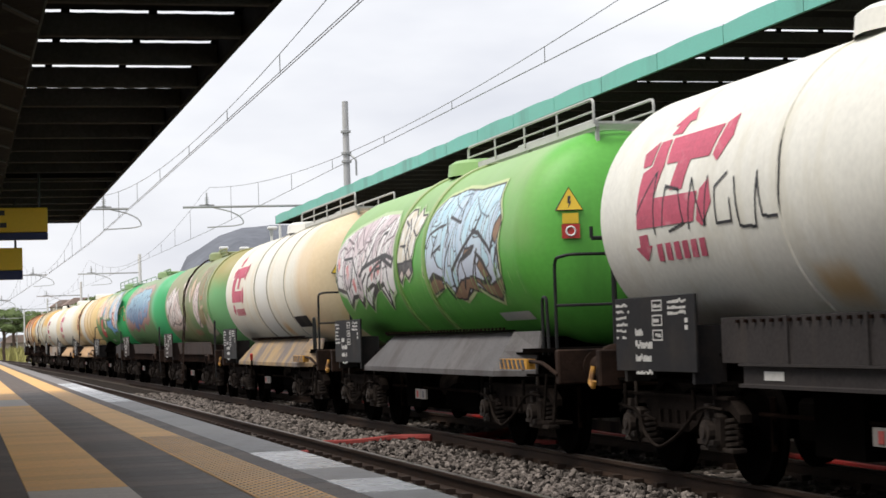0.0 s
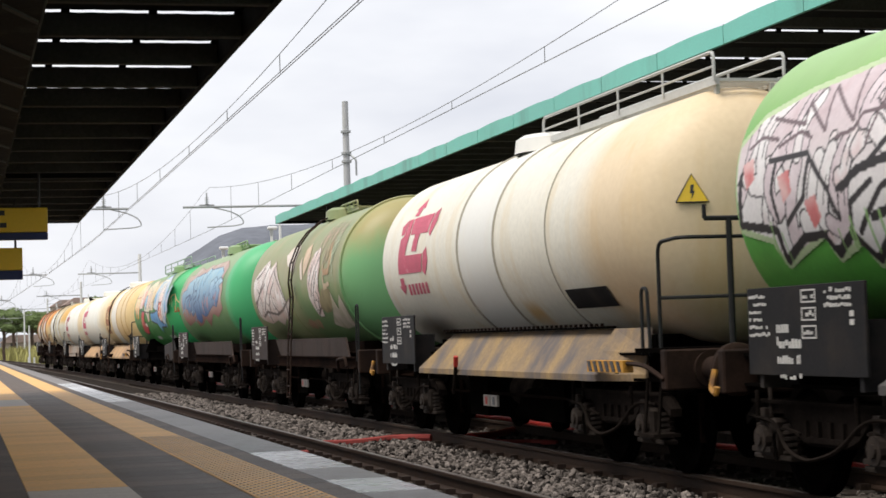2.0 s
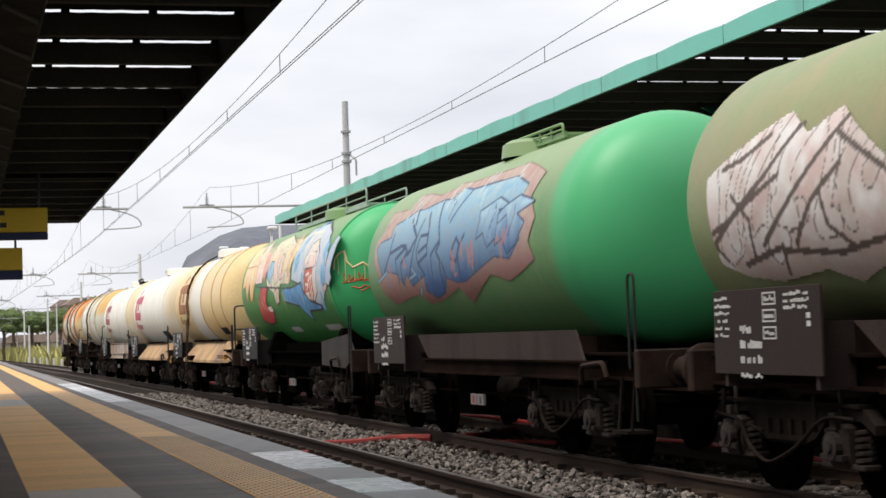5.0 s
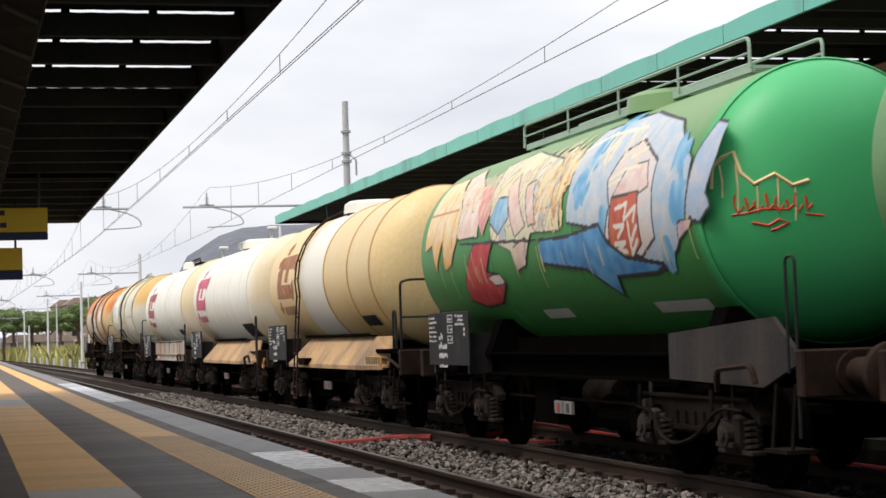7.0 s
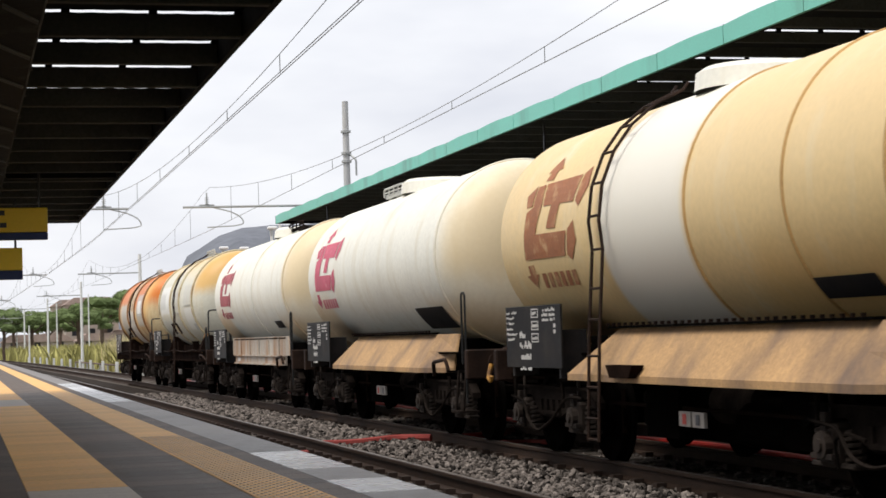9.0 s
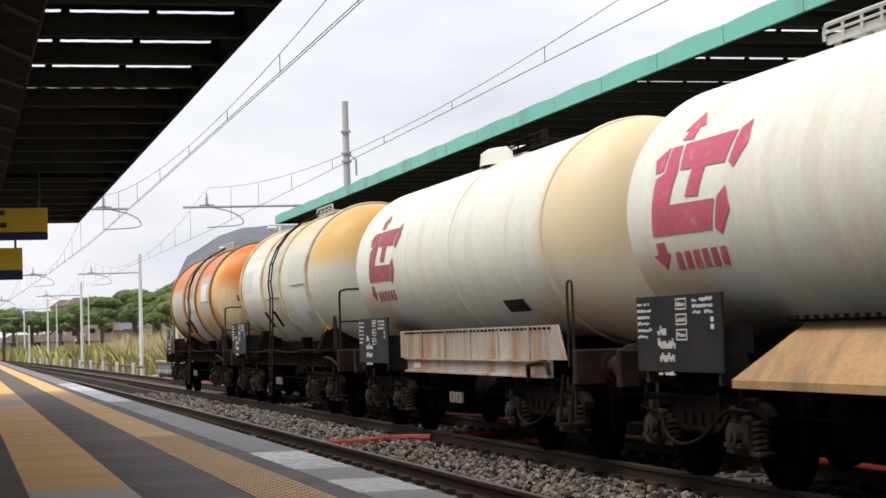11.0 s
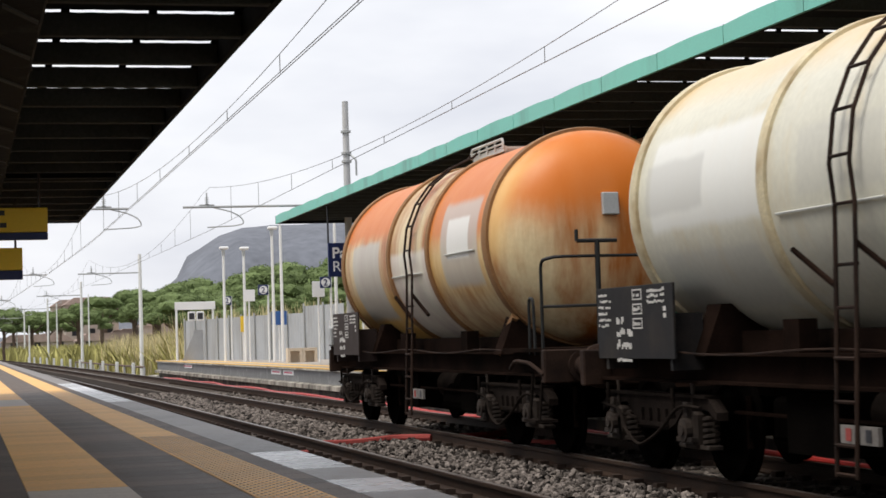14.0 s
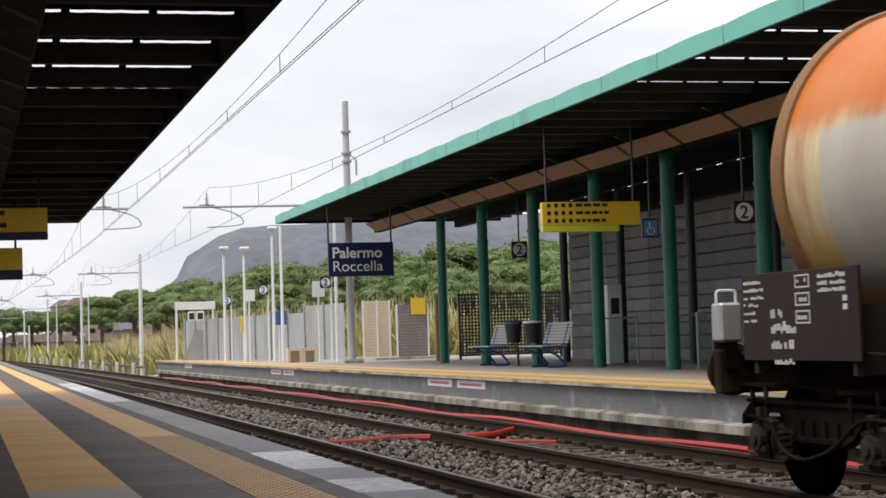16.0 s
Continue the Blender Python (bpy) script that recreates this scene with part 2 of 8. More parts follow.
def box(bm, x0, x1, y0, y1, z0, z1, bevel=0.0):
    g = bmesh.ops.create_cube(bm, size=1.0, matrix=Matrix.Translation(((x0 + x1) / 2, (y0 + y1) / 2, (z0 + z1) / 2)) @ Matrix.Diagonal((abs(x1 - x0), abs(y1 - y0), abs(z1 - z0), 1)))
    if bevel:
        es = list({e for v in g["verts"] for e in v.link_edges})
        bmesh.ops.bevel(bm, geom=es, offset=bevel, segments=1, affect="EDGES")
    return bm


def nbox(*a, bevel=0.0):
    return box(bmesh.new(), *a, bevel=bevel)


def rod(bm, a, b, r, seg=8, r2=None):
    a, b = Vector(a), Vector(b)
    d = b - a
    m = Matrix.Translation((a + b) / 2) @ d.to_track_quat("Z", "Y").to_matrix().to_4x4()
    bmesh.ops.create_cone(bm, cap_ends=True, segments=seg, radius1=r, radius2=r if r2 is None else r2, depth=d.length, matrix=m)
    return bm


def pipe(bm, pts, r, seg=6):
    """A round bar along a polyline, mitred at its corners."""
    pts = [Vector(p) for p in pts]
    rings = []
    for i, p in enumerate(pts):
        d = (pts[min(i + 1, len(pts) - 1)] - pts[max(i - 1, 0)]).normalized()
        q = d.to_track_quat("Z", "Y")
        rings.append([bm.verts.new(p + q @ Vector((r * math.cos(2 * math.pi * k / seg), r * math.sin(2 * math.pi * k / seg), 0))) for k in range(seg)])
    for a, b in zip(rings, rings[1:]):
        # match the rings where the frame flips
        best = min(range(seg), key=lambda s: sum((a[k].co - b[(k + s) % seg].co).length for k in range(seg)))
        for k in range(seg):
            bm.faces.new((a[k], a[(k + 1) % seg], b[(k + 1 + best) % seg], b[(k + best) % seg]))
    bm.faces.new(rings[0])
    bm.faces.new(rings[-1])
    return bm


def bend(pts, r=0.08, n=4):
    """A polyline with its corners rounded."""
    pts = [Vector(p) for p in pts]
    out = [pts[0]]
    for a, b, c in zip(pts, pts[1:], pts[2:]):
        ra = min(r, (a - b).length * 0.45, (c - b).length * 0.45)
        p, q = b + (a - b).normalized() * ra, b + (c - b).normalized() * ra
        for i in range(n + 1):
            t = i / n
            out.append(p.lerp(b, t).lerp(b.lerp(q, t), t))
    return out + [pts[-1]]


def prism(bm, poly, axis, a, b):
    """A flat outline pushed along an axis from a to b. poly is in the two other axes, in x, y, z order."""
    def at(u, v, w):
        return {"x": (w, u, v), "y": (u, w, v), "z": (u, v, w)}[axis]
    lo = [bm.verts.new(at(u, v, a)) for u, v in poly]
    hi = [bm.verts.new(at(u, v, b)) for u, v in poly]
    bm.faces.new(lo)
    bm.faces.new(hi)
    for i in range(len(poly)):
        j = (i + 1) % len(poly)
        bm.faces.new((lo[i], lo[j], hi[j], hi[i]))
    return bm


def revolve(bm, prof, cx, cz, seg=64):
    """A profile of (y, r) turned round a line along y."""
    rings = []
    for y, r in prof:
        if r < 1e-4:
            rings.append([bm.verts.new((cx, y, cz))])
        else:
            rings.append([bm.verts.new((cx + r * math.cos(2 * math.pi * k / seg), y, cz + r * math.sin(2 * math.pi * k / seg))) for k in range(seg)])
    for a, b in zip(rings, rings[1:]):
        for k in range(seg):
            j = (k + 1) % seg
            if len(a) == 1 and len(b) == 1:
                continue
            if len(a) == 1:
                bm.faces.new((a[0], b[k], b[j]))
            elif len(b) == 1:
                bm.faces.new((a[k], a[j], b[0]))
            else:
                bm.faces.new((a[k], a[j], b[j], b[k]))
    return bm


def ribbon(bm, rows):
    """A sheet through rows of points, all of one length."""
    vs = [[bm.verts.new(p) for p in row] for row in rows]
    for a, b in zip(vs, vs[1:]):
        for k in range(len(a) - 1):
            bm.faces.new((a[k], a[k + 1], b[k + 1], b[k]))
    return bm


def sweep(bm, outline, s0, s1, step, off, k=None):
    """A closed outline of (x, z) carried along the track."""
    n = max(1, int(math.ceil((s1 - s0) / step)))
    rings = []
    for i in range(n + 1):
        s = s0 + (s1 - s0) * i / n
        rings.append([bm.verts.new(on_track(s, off + x, z)) for x, z in outline])
    for a, b in zip(rings, rings[1:]):
        for i in range(len(outline)):
            j = (i + 1) % len(outline)
            bm.faces.new((a[i], a[j], b[j], b[i]))
    bm.faces.new(rings[0])
    bm.faces.new(rings[-1])
    return bm


# ---- ground and tracks ----
RAIL = [(-0.07, -0.172), (0.07, -0.172), (0.07, -0.155), (0.012, -0.13), (0.012, -0.045), (0.036, -0.035), (0.036, -0.004), (0.028, 0.0), (-0.028, 0.0), (-0.036, -0.004), (-0.036, -0.035), (-0.012, -0.045), (-0.012, -0.13), (-0.07, -0.155)]


def ground_sheet():
    bm = bmesh.new()
    xs = [-2500, -600, -150, -40, -8, 0, 3, 5, 8, 12, 16, 24, 40, 90, 200, 600, 2500]
    ys = [-600, -120, -30, 0, 10, 20, 40, 60, 90, 120, 160, 220, 320, 500, 900, 1800, 4000]
    ribbon(bm, [[(x, y, -0.42 + (noise.noise((x * 0.03, y * 0.03, 0)) * 0.12 if abs(x) < 600 else 0)) for x in xs] for y in ys])
    return tagged(part("ground", bm, "earth"), "dry grassy earth beyond the railway", "ground", kind="structure")


def ballast_bed():
    bm = bmesh.new()
    offs = [1.6, 2.5] + [2.9 + 0.16 * i for i in range(40)] + [9.4, 10.0]
    rows = []
    s = -12.0
    while s < 420:
        row = []
        for o in offs:
            between = min(abs(o - X_TRACK1), abs(o - X_TRACK2))
            z = -0.2 + (0.05 if between > 1.15 and 4.6 < o < 6.6 else 0.0) + noise.noise((o * 5, s * 5, 1)) * 0.02
            if o < 2.2 or o > 9.2:
                z = -0.35
            row.append(on_track(s, o, z))
        rows.append(row)
        s += 0.25 if s < 50 else 4.0
    ribbon(bm, rows)
    return tagged(part("ballast_bed", bm, "ballast", smooth=True), "dark grey railway ballast bed under two tracks", "ballast", kind="structure")


def ballast_stones():
    rng = np.random.default_rng(5)
    base = bmesh.new()
    bmesh.ops.create_icosphere(base, subdivisions=1, radius=1.0)
    bv = np.array([v.co[:] for v in base.verts])
    bf = np.array([[v.index for v in f.verts] for f in base.faces])
    base.free()
    n = 26000
    # denser close by
    s = 7.0 + (55.0 - 7.0) * rng.random(n) ** 1.7
    lane = rng.random(n)
    o = np.where(lane < 0.62, rng.uniform(4.68, 6.45, n), np.where(lane < 0.8, rng.uniform(6.45, 8.1, n), np.where(lane < 0.9, rng.uniform(2.9, 4.5, n), rng.uniform(8.1, 8.9, n))))
    size = rng.uniform(0.017, 0.036, n) * (1 + (s > 25) * 0.5)
    mound = np.where((o > 4.9) & (o < 6.2), 0.05, 0.0)
    z = -0.205 + mound + rng.uniform(0, 0.03, n)
    ang = rng.uniform(0, 6.283, n)
    stretch = rng.uniform(0.65, 1.35, (n, 3))
    jit = 1 + rng.uniform(-0.28, 0.28, (n, len(bv), 1))
    v = bv[None] * jit * stretch[:, None, :] * size[:, None, None]
    tilt = rng.uniform(-0.7, 0.7, n)
    c, q = np.cos(tilt)[:, None], np.sin(tilt)[:, None]
    v = np.stack([v[..., 0], v[..., 1] * c - v[..., 2] * q, v[..., 1] * q + v[..., 2] * c], -1)
    c, q = np.cos(ang)[:, None], np.sin(ang)[:, None]
    v = np.stack([v[..., 0] * c - v[..., 1] * q, v[..., 0] * q + v[..., 1] * c, v[..., 2]], -1)
    cx = o - BEND * s * s / 2
    v += np.stack([cx, s, z], -1)[:, None, :]
    f = (bf[None] + (np.arange(n) * len(bv))[:, None, None]).reshape(-1, 3)
    me = bpy.data.meshes.new("ballast_stones")
    me.from_pydata(v.reshape(-1, 3).tolist(), [], f.tolist())
    return tagged(mesh_part("ballast_stones", me, "stone"), "loose angular grey ballast stones between the rails", "ballast stones", kind="stuff")


def track(name, x, label):
    t = thing(name, label, "railway track", kind="structure")
    for side in (-0.75, 0.75):
        r = part("rail", sweep(bmesh.new(), RAIL, -12, 400, 8, x + side), "rail", t, "rust-brown steel rail")
        part("rail_head", sweep(bmesh.new(), [(-0.026, -0.002), (0.026, -0.002), (0.024, 0.0015), (-0.024, 0.0015)], -12, 400, 8, x + side), "rail_head", r, "worn running surface")
    bm = nbox(-1.2, 1.2, -0.13, 0.13, -0.4, -0.175, bevel=0.015)
    sl = part("sleeper", bm, "sleeper", t)
    me = sl.data
    first = True
    clips = bmesh.new()
    far = bmesh.new()
    for i in range(-8, 420):
        s = 0.3 + 0.6 * i
        p = on_track(s, x)
        m = Matrix.Translation(p) @ Matrix.Rotation(BEND * s, 4, "Z")
        if i < 230:
            if first:
                sl.matrix_basis, first = m, False
            else:
                mesh_part("sleeper", me, None, t, at=m)
        else:
            g = bmesh.ops.create_cube(far, size=1, matrix=m @ Matrix.Translation((0, 0, -0.29)) @ Matrix.Diagonal((2.4, 0.26, 0.23, 1)))
        if 8 <= s < 70:
            for side in (-0.75, 0.75):
                for d in (-0.115, 0.115):
                    q = m @ Vector((side + d, 0, 0))
                    box(clips, q.x - 0.05, q.x + 0.05, q.y - 0.055, q.y + 0.055, -0.178, -0.118)
    tagged(part("far_sleepers", far, "sleeper", t), kind="stuff")
    tagged(part("rail_fastenings", clips, "clip", t), kind="stuff")
    return t


ground_sheet()
ballast_bed()
track("track_1", X_TRACK1, "railway track beside the platform, rusty rails on concrete sleepers")
track("track_2", X_TRACK2, "railway track under the train, rusty rails on concrete sleepers")
ballast_stones()

# ---- near platform ----
Z_NEAR = 0.55
X_EDGE1 = 2.34


def near_platform():
    p = thing("platform_near", "station platform with dark pavers and ochre tactile strips", "platform", kind="structure")
    part("platform_body", nbox(-9, X_EDGE1 - 0.02, -14, 150, -0.45, Z_NEAR - 0.05), "concrete", p)
    y0, y1 = 6.5, 40.0

    def row(name, x0, x1, step, material, gap=0.0022, top=Z_NEAR, pick=None):
        me = {}
        y, i = y0, 0
        while y < y1:
            mt = pick(i, y) if pick else material
            if mt not in me:
                me[mt] = bpy.data.meshes.new(name)
                bm = nbox(x0 + gap, x1 - gap, gap, step - gap, -0.055, 0.0, bevel=0.002)
                bm.to_mesh(me[mt])
                bm.free()
            mesh_part(name, me[mt], mt, p, at=Matrix.Translation((0, y, top)))
            y += step
            i += 1
        part(name + "_strip", nbox(x0, x1, y, 150, -0.055 + top, top), material, p)
        part(name + "_strip", nbox(x0, x1, -14, y0 - 0.005, -0.055 + top, top), material, p)

    # pale slabs at two near stretches; past 26 m the paleness paints sky sheen
    row("coping_slab", X_EDGE1 - 0.38, X_EDGE1, 0.95, "coping", pick=lambda i, y: "coping_sheen" if (8.6 < y < 10.0 or 11.2 < y < 12.9 or y > 26) else "coping")
    row("edge_paver", 1.8, X_EDGE1 - 0.38, 0.4, "paver")
    row("tactile_tile", 1.43, 1.8, 0.37, "tactile", top=Z_NEAR + 0.004)
    row("paver", 0.89, 1.43, 0.4, "paver", gap=0.0012)
    # tiles from 26 to 29 m are whitened to paint the wet gloss
    row("tactile_tile", 0.33, 0.89, 0.4, "tactile", gap=0.0012, top=Z_NEAR + 0.004, pick=lambda i, y: "tactile_sheen" if 9.2 < y < 10.4 or 26 < y < 29 else "tactile")
    row("paver", -0.1, 0.33, 0.45, "paver", gap=0.0012)
    part("paving", nbox(-9, -0.1, -14, 150, Z_NEAR - 0.055, Z_NEAR - 0.002), "paver", p)
    # relief domes on the tactile tiles close by, coloured pale to paint reflected specks
    bm = bmesh.new()
    for j, y in enumerate(np.arange(8.6, 16.0, 0.062)):
        for x in np.arange(1.46 + 0.031 * (j % 2), 1.79, 0.062):
            prism(bm, [(x - 0.012, y), (x, y - 0.012), (x + 0.012, y), (x, y + 0.012)], "z", Z_NEAR + 0.004, Z_NEAR + 0.0075)
    tagged(part("tactile_domes", bm, "tactile_sheen", p), kind="stuff")
    return p


near_platform()

# ---- far platform ----
Z_FAR = 0.6
X_EDGE2 = 8.95
Y_END2 = 84.0


def far_platform():
    p = thing("platform_far", "opposite station platform, dark stained face with a concrete ledge", "platform", kind="structure")

    def run(outline, s0=-14, s1=Y_END2):
        return sweep(bmesh.new(), outline, s0, s1, 6, X_EDGE2)
    part("platform_base", run([(0.14, -0.45), (1.0, -0.45), (1.0, 0.06), (0.14, 0.06)]), "concrete_base", p, "mossy concrete base")
    part("ledge", run([(-0.04, 0.055), (1.0, 0.055), (1.0, 0.19), (0.08, 0.19), (-0.04, 0.16)]), "ledge", p, "grime-streaked concrete ledge")
    part("face", run([(0.08, 0.19), (1.0, 0.19), (1.0, 0.53), (0.08, 0.53)]), "concrete_dark", p, "dark grey stained face")
    part("coping", run([(0.0, 0.53), (0.3, 0.53), (0.3, 0.598), (0.0, 0.598)]), "concrete", p, "pale edge coping")
    part("yellow_line", run([(-0.004, 0.575), (0.24, 0.575), (0.24, 0.602), (-0.004, 0.602)]), "plat_yellow", p, "yellow painted edge")
    part("paving", run([(0.3, 0.5), (14.0, 0.5), (14.0, 0.594), (0.3, 0.594)]), "plat_top", p)
    part("tactile_line", run([(0.75, 0.594), (1.15, 0.594), (1.15, 0.602), (0.75, 0.602)]), "plat_yellow", p, "ochre tactile strip")
    part("platform_end", sweep(bmesh.new(), [(0, -0.45), (14, -0.45), (14, -0.1), (0, -0.1)], Y_END2 - 0.2, Y_END2 + 3, 3, X_EDGE2), "concrete", p)
    return p


far_platform()

# ---- canopies ----
def canopy_near():
    c = thing("canopy_near", "dark station canopy of steel purlins under corrugated sheets", "canopy", kind="structure")
    x1, z, y1 = 2.06, 3.56, 33.6
    beams = [6.73 + 1.31 * i for i in range(-12, 21)]
    for y in beams:
        part("purlin", nbox(-3.2, x1 - 0.05, y - 0.045, y + 0.045, z - 0.005, z + 0.16, bevel=0.008), "canopy_beam", c)
    for a, b in zip(beams, beams[1:]):
        bm = bmesh.new()
        # corrugated sheet, leaving a thin open slit behind each purlin
        n = 26
        rows = []
        for y, zz in ((a, z + 0.165), (b - 0.01, z + 0.186)):
            rows.append([(-3.2 + (x1 + 3.2) * i / (n * 2), y, zz + (0.003 if i % 2 else 0.0)) for i in range(n * 2 + 1)])
        ribbon(bm, rows)
        g = bmesh.ops.extrude_face_region(bm, geom=bm.faces[:])
        bmesh.ops.translate(bm, vec=(0, 0, 0.004), verts=[v for v in g["geom"] if isinstance(v, bmesh.types.BMVert)])
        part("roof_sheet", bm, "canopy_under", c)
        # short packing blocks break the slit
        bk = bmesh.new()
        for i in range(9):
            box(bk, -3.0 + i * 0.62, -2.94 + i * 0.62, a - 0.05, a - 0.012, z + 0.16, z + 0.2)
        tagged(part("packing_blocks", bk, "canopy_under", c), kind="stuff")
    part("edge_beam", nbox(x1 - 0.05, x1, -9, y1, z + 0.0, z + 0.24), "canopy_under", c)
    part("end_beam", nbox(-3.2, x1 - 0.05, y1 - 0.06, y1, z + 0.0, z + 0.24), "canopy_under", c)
    part("girder", nbox(0.22, 0.5, -9, 33.4, z - 0.28, z + 0.02, bevel=0.02), "girder", c, "brown stained longitudinal girder")
    for k in range(22):
        y = 2.0 + k * 1.4
        part("girder_lacing", prism(bmesh.new(), [(y, z - 0.25), (y + 0.09, z - 0.25), (y + 0.72, z - 0.01), (y + 0.63, z - 0.01)], "x", 0.5, 0.515), "canopy_beam", c, "diagonal girder lacing")
        part("girder_lacing", prism(bmesh.new(), [(0.25, y + 0.1), (0.25, y + 0.2), (0.47, y + 0.75), (0.47, y + 0.65)], "z", z - 0.294, z - 0.28), "canopy_beam", c, "diagonal girder lacing")
    part("cross_tie", nbox(-3.2, x1 - 0.1, 24.0, 24.12, z - 0.05, z + 0.02), "canopy_under", c)
    for y in (27.0, 19.0, 3.0):
        part("column", rod(bmesh.new(), (-2.4, y, Z_NEAR - 0.004), (-2.4, y, z + 0.02), 0.13, 16), "column_green", c)
        part("bracket", nbox(-2.4, 0.0, y - 0.06, y + 0.06, z - 0.15, z + 0.02), "canopy_under", c)
    return c


def canopy_far():
    c = thing("canopy_far", "sea-green edged station canopy on dark green steel columns", "canopy", kind="structure")
    x0, z, y1 = 9.3, 4.875, 55.28
    joints = [y1 - 2.27 * i for i in range(0, 30)]
    for b, a in zip(joints, joints[1:]):
        top = [(a + 0.01 + (b - a - 0.02) * t / 8, z + 0.235 + 0.024 * math.sin(math.pi * t / 8)) for t in range(9)]
        bm = prism(bmesh.new(), [(a + 0.01, z)] + top[:0] + [(b - 0.01, z)] + top[::-1], "x", x0 - 0.03, x0 + 0.02)
        part("fascia_panel", bm, "canopy_green", c, "sea-green arched fascia panel")
        part("fascia_joint", nbox(x0 - 0.024, x0 + 0.014, a - 0.012, a + 0.012, z + 0.002, z + 0.245), "canopy_under", c)
        # arched roof sheet of the bay
        rows = []
        for t in range(9):
            rows.append([(x, a + (b - a - 0.01) * t / 8, z + 0.165 + 0.024 * t / 8 + 0.03 * math.sin(math.pi * t / 8)) for x in (x0 + 0.02, 12.0, 16.4)])
        bm = ribbon(bmesh.new(), rows)
        g = bmesh.ops.extrude_face_region(bm, geom=bm.faces[:])
        bmesh.ops.translate(bm, vec=(0, 0, 0.004), verts=[v for v in g["geom"] if isinstance(v, bmesh.types.BMVert)])
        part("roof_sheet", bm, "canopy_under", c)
        for y in (a, (a + b) / 2):
            part("purlin", nbox(x0 + 0.02, 16.4, y - 0.04, y + 0.04, z + 0.02, z + 0.14), "canopy_beam", c)
        bk = bmesh.new()
        for i in range(12):
            box(bk, x0 + 0.1 + i * 0.58, x0 + 0.16 + i * 0.58, a - 0.05, a - 0.012, z + 0.14, z + 0.2)
        tagged(part("packing_blocks", bk, "canopy_under", c), kind="stuff")
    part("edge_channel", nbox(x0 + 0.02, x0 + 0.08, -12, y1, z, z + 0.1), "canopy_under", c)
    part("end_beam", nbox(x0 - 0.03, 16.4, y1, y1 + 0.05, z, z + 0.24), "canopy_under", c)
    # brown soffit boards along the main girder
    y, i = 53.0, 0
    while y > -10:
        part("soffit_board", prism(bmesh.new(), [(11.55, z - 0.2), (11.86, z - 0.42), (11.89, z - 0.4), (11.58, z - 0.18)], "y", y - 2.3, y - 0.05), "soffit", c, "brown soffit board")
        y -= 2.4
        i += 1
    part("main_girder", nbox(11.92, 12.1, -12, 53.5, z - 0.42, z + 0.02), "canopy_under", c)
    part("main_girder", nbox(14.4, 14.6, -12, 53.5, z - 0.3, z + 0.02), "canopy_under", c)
    for y in (47.85, 43.8, 39.6, 35.4, 31.4, 27.3, 23.2, 19.1):
        col = part("column", rod(bmesh.new(), (12.5, y, Z_FAR - 0.006), (12.5, y, z + 0.02), 0.13, 20), "column_green", c, "dark green round column", smooth=True)
        part("column_collar", rod(bmesh.new(), (12.5, y, 3.6), (12.5, y, 3.66), 0.15, 20), "column_green", col)
        part("bracket", prism(bmesh.new(), [(11.5, z - 0.02), (13.4, z - 0.02), (13.0, z - 0.2), (12.5, z - 0.4), (12.1, z - 0.3)], "y", y - 0.04, y + 0.04), "column_green", c)
    for y in (43.8, 39.7, 35.5, 31.4, 27.3, 23.2):
        part("column", rod(bmesh.new(), (14.6, y, Z_FAR - 0.006), (14.6, y, z + 0.02), 0.1, 16), "sign_black", c, "slim black round column", smooth=True)
    return c


canopy_near()
canopy_far()


# ---- station building wall behind the far platform ----
def clad_wall():
    w = thing("wall_station", "grey station building wall of horizontal metal cladding", "wall", kind="structure")
    part("wall_core", nbox(16.05, 16.5, -14, 47.5, 0.55, 4.1), "cladding", w)
    rng = random.Random(3)
    me = bpy.data.meshes.new("cladding_panel")
    bm = prism(bmesh.new(), [(15.98, 0.0), (16.05, 0.0), (16.05, 0.29), (16.02, 0.29), (15.98, 0.26)], "y", 0.01, 2.99)
    bm.to_mesh(me)
    bm.free()
    for i in range(12):
        for j in range(7):
            mesh_part("cladding_panel", me, "cladding", w, at=Matrix.Translation((0, 44.5 - 3.0 * j, 0.6 + 0.3 * i)))
    part("wall_beam", nbox(15.95, 16.5, -14, 47.5, 4.24, 4.86), "canopy_under", w)
    return w


clad_wall()

# ---- tank wagons ----
# distance along the track of each wagon's data board at the clip's start, kind, paint
STARTS = [16.18, 29.3, 42.0, 54.0, 66.6, 79.3, 91.9, 103.9, 115.75, 128.92, 141.7]


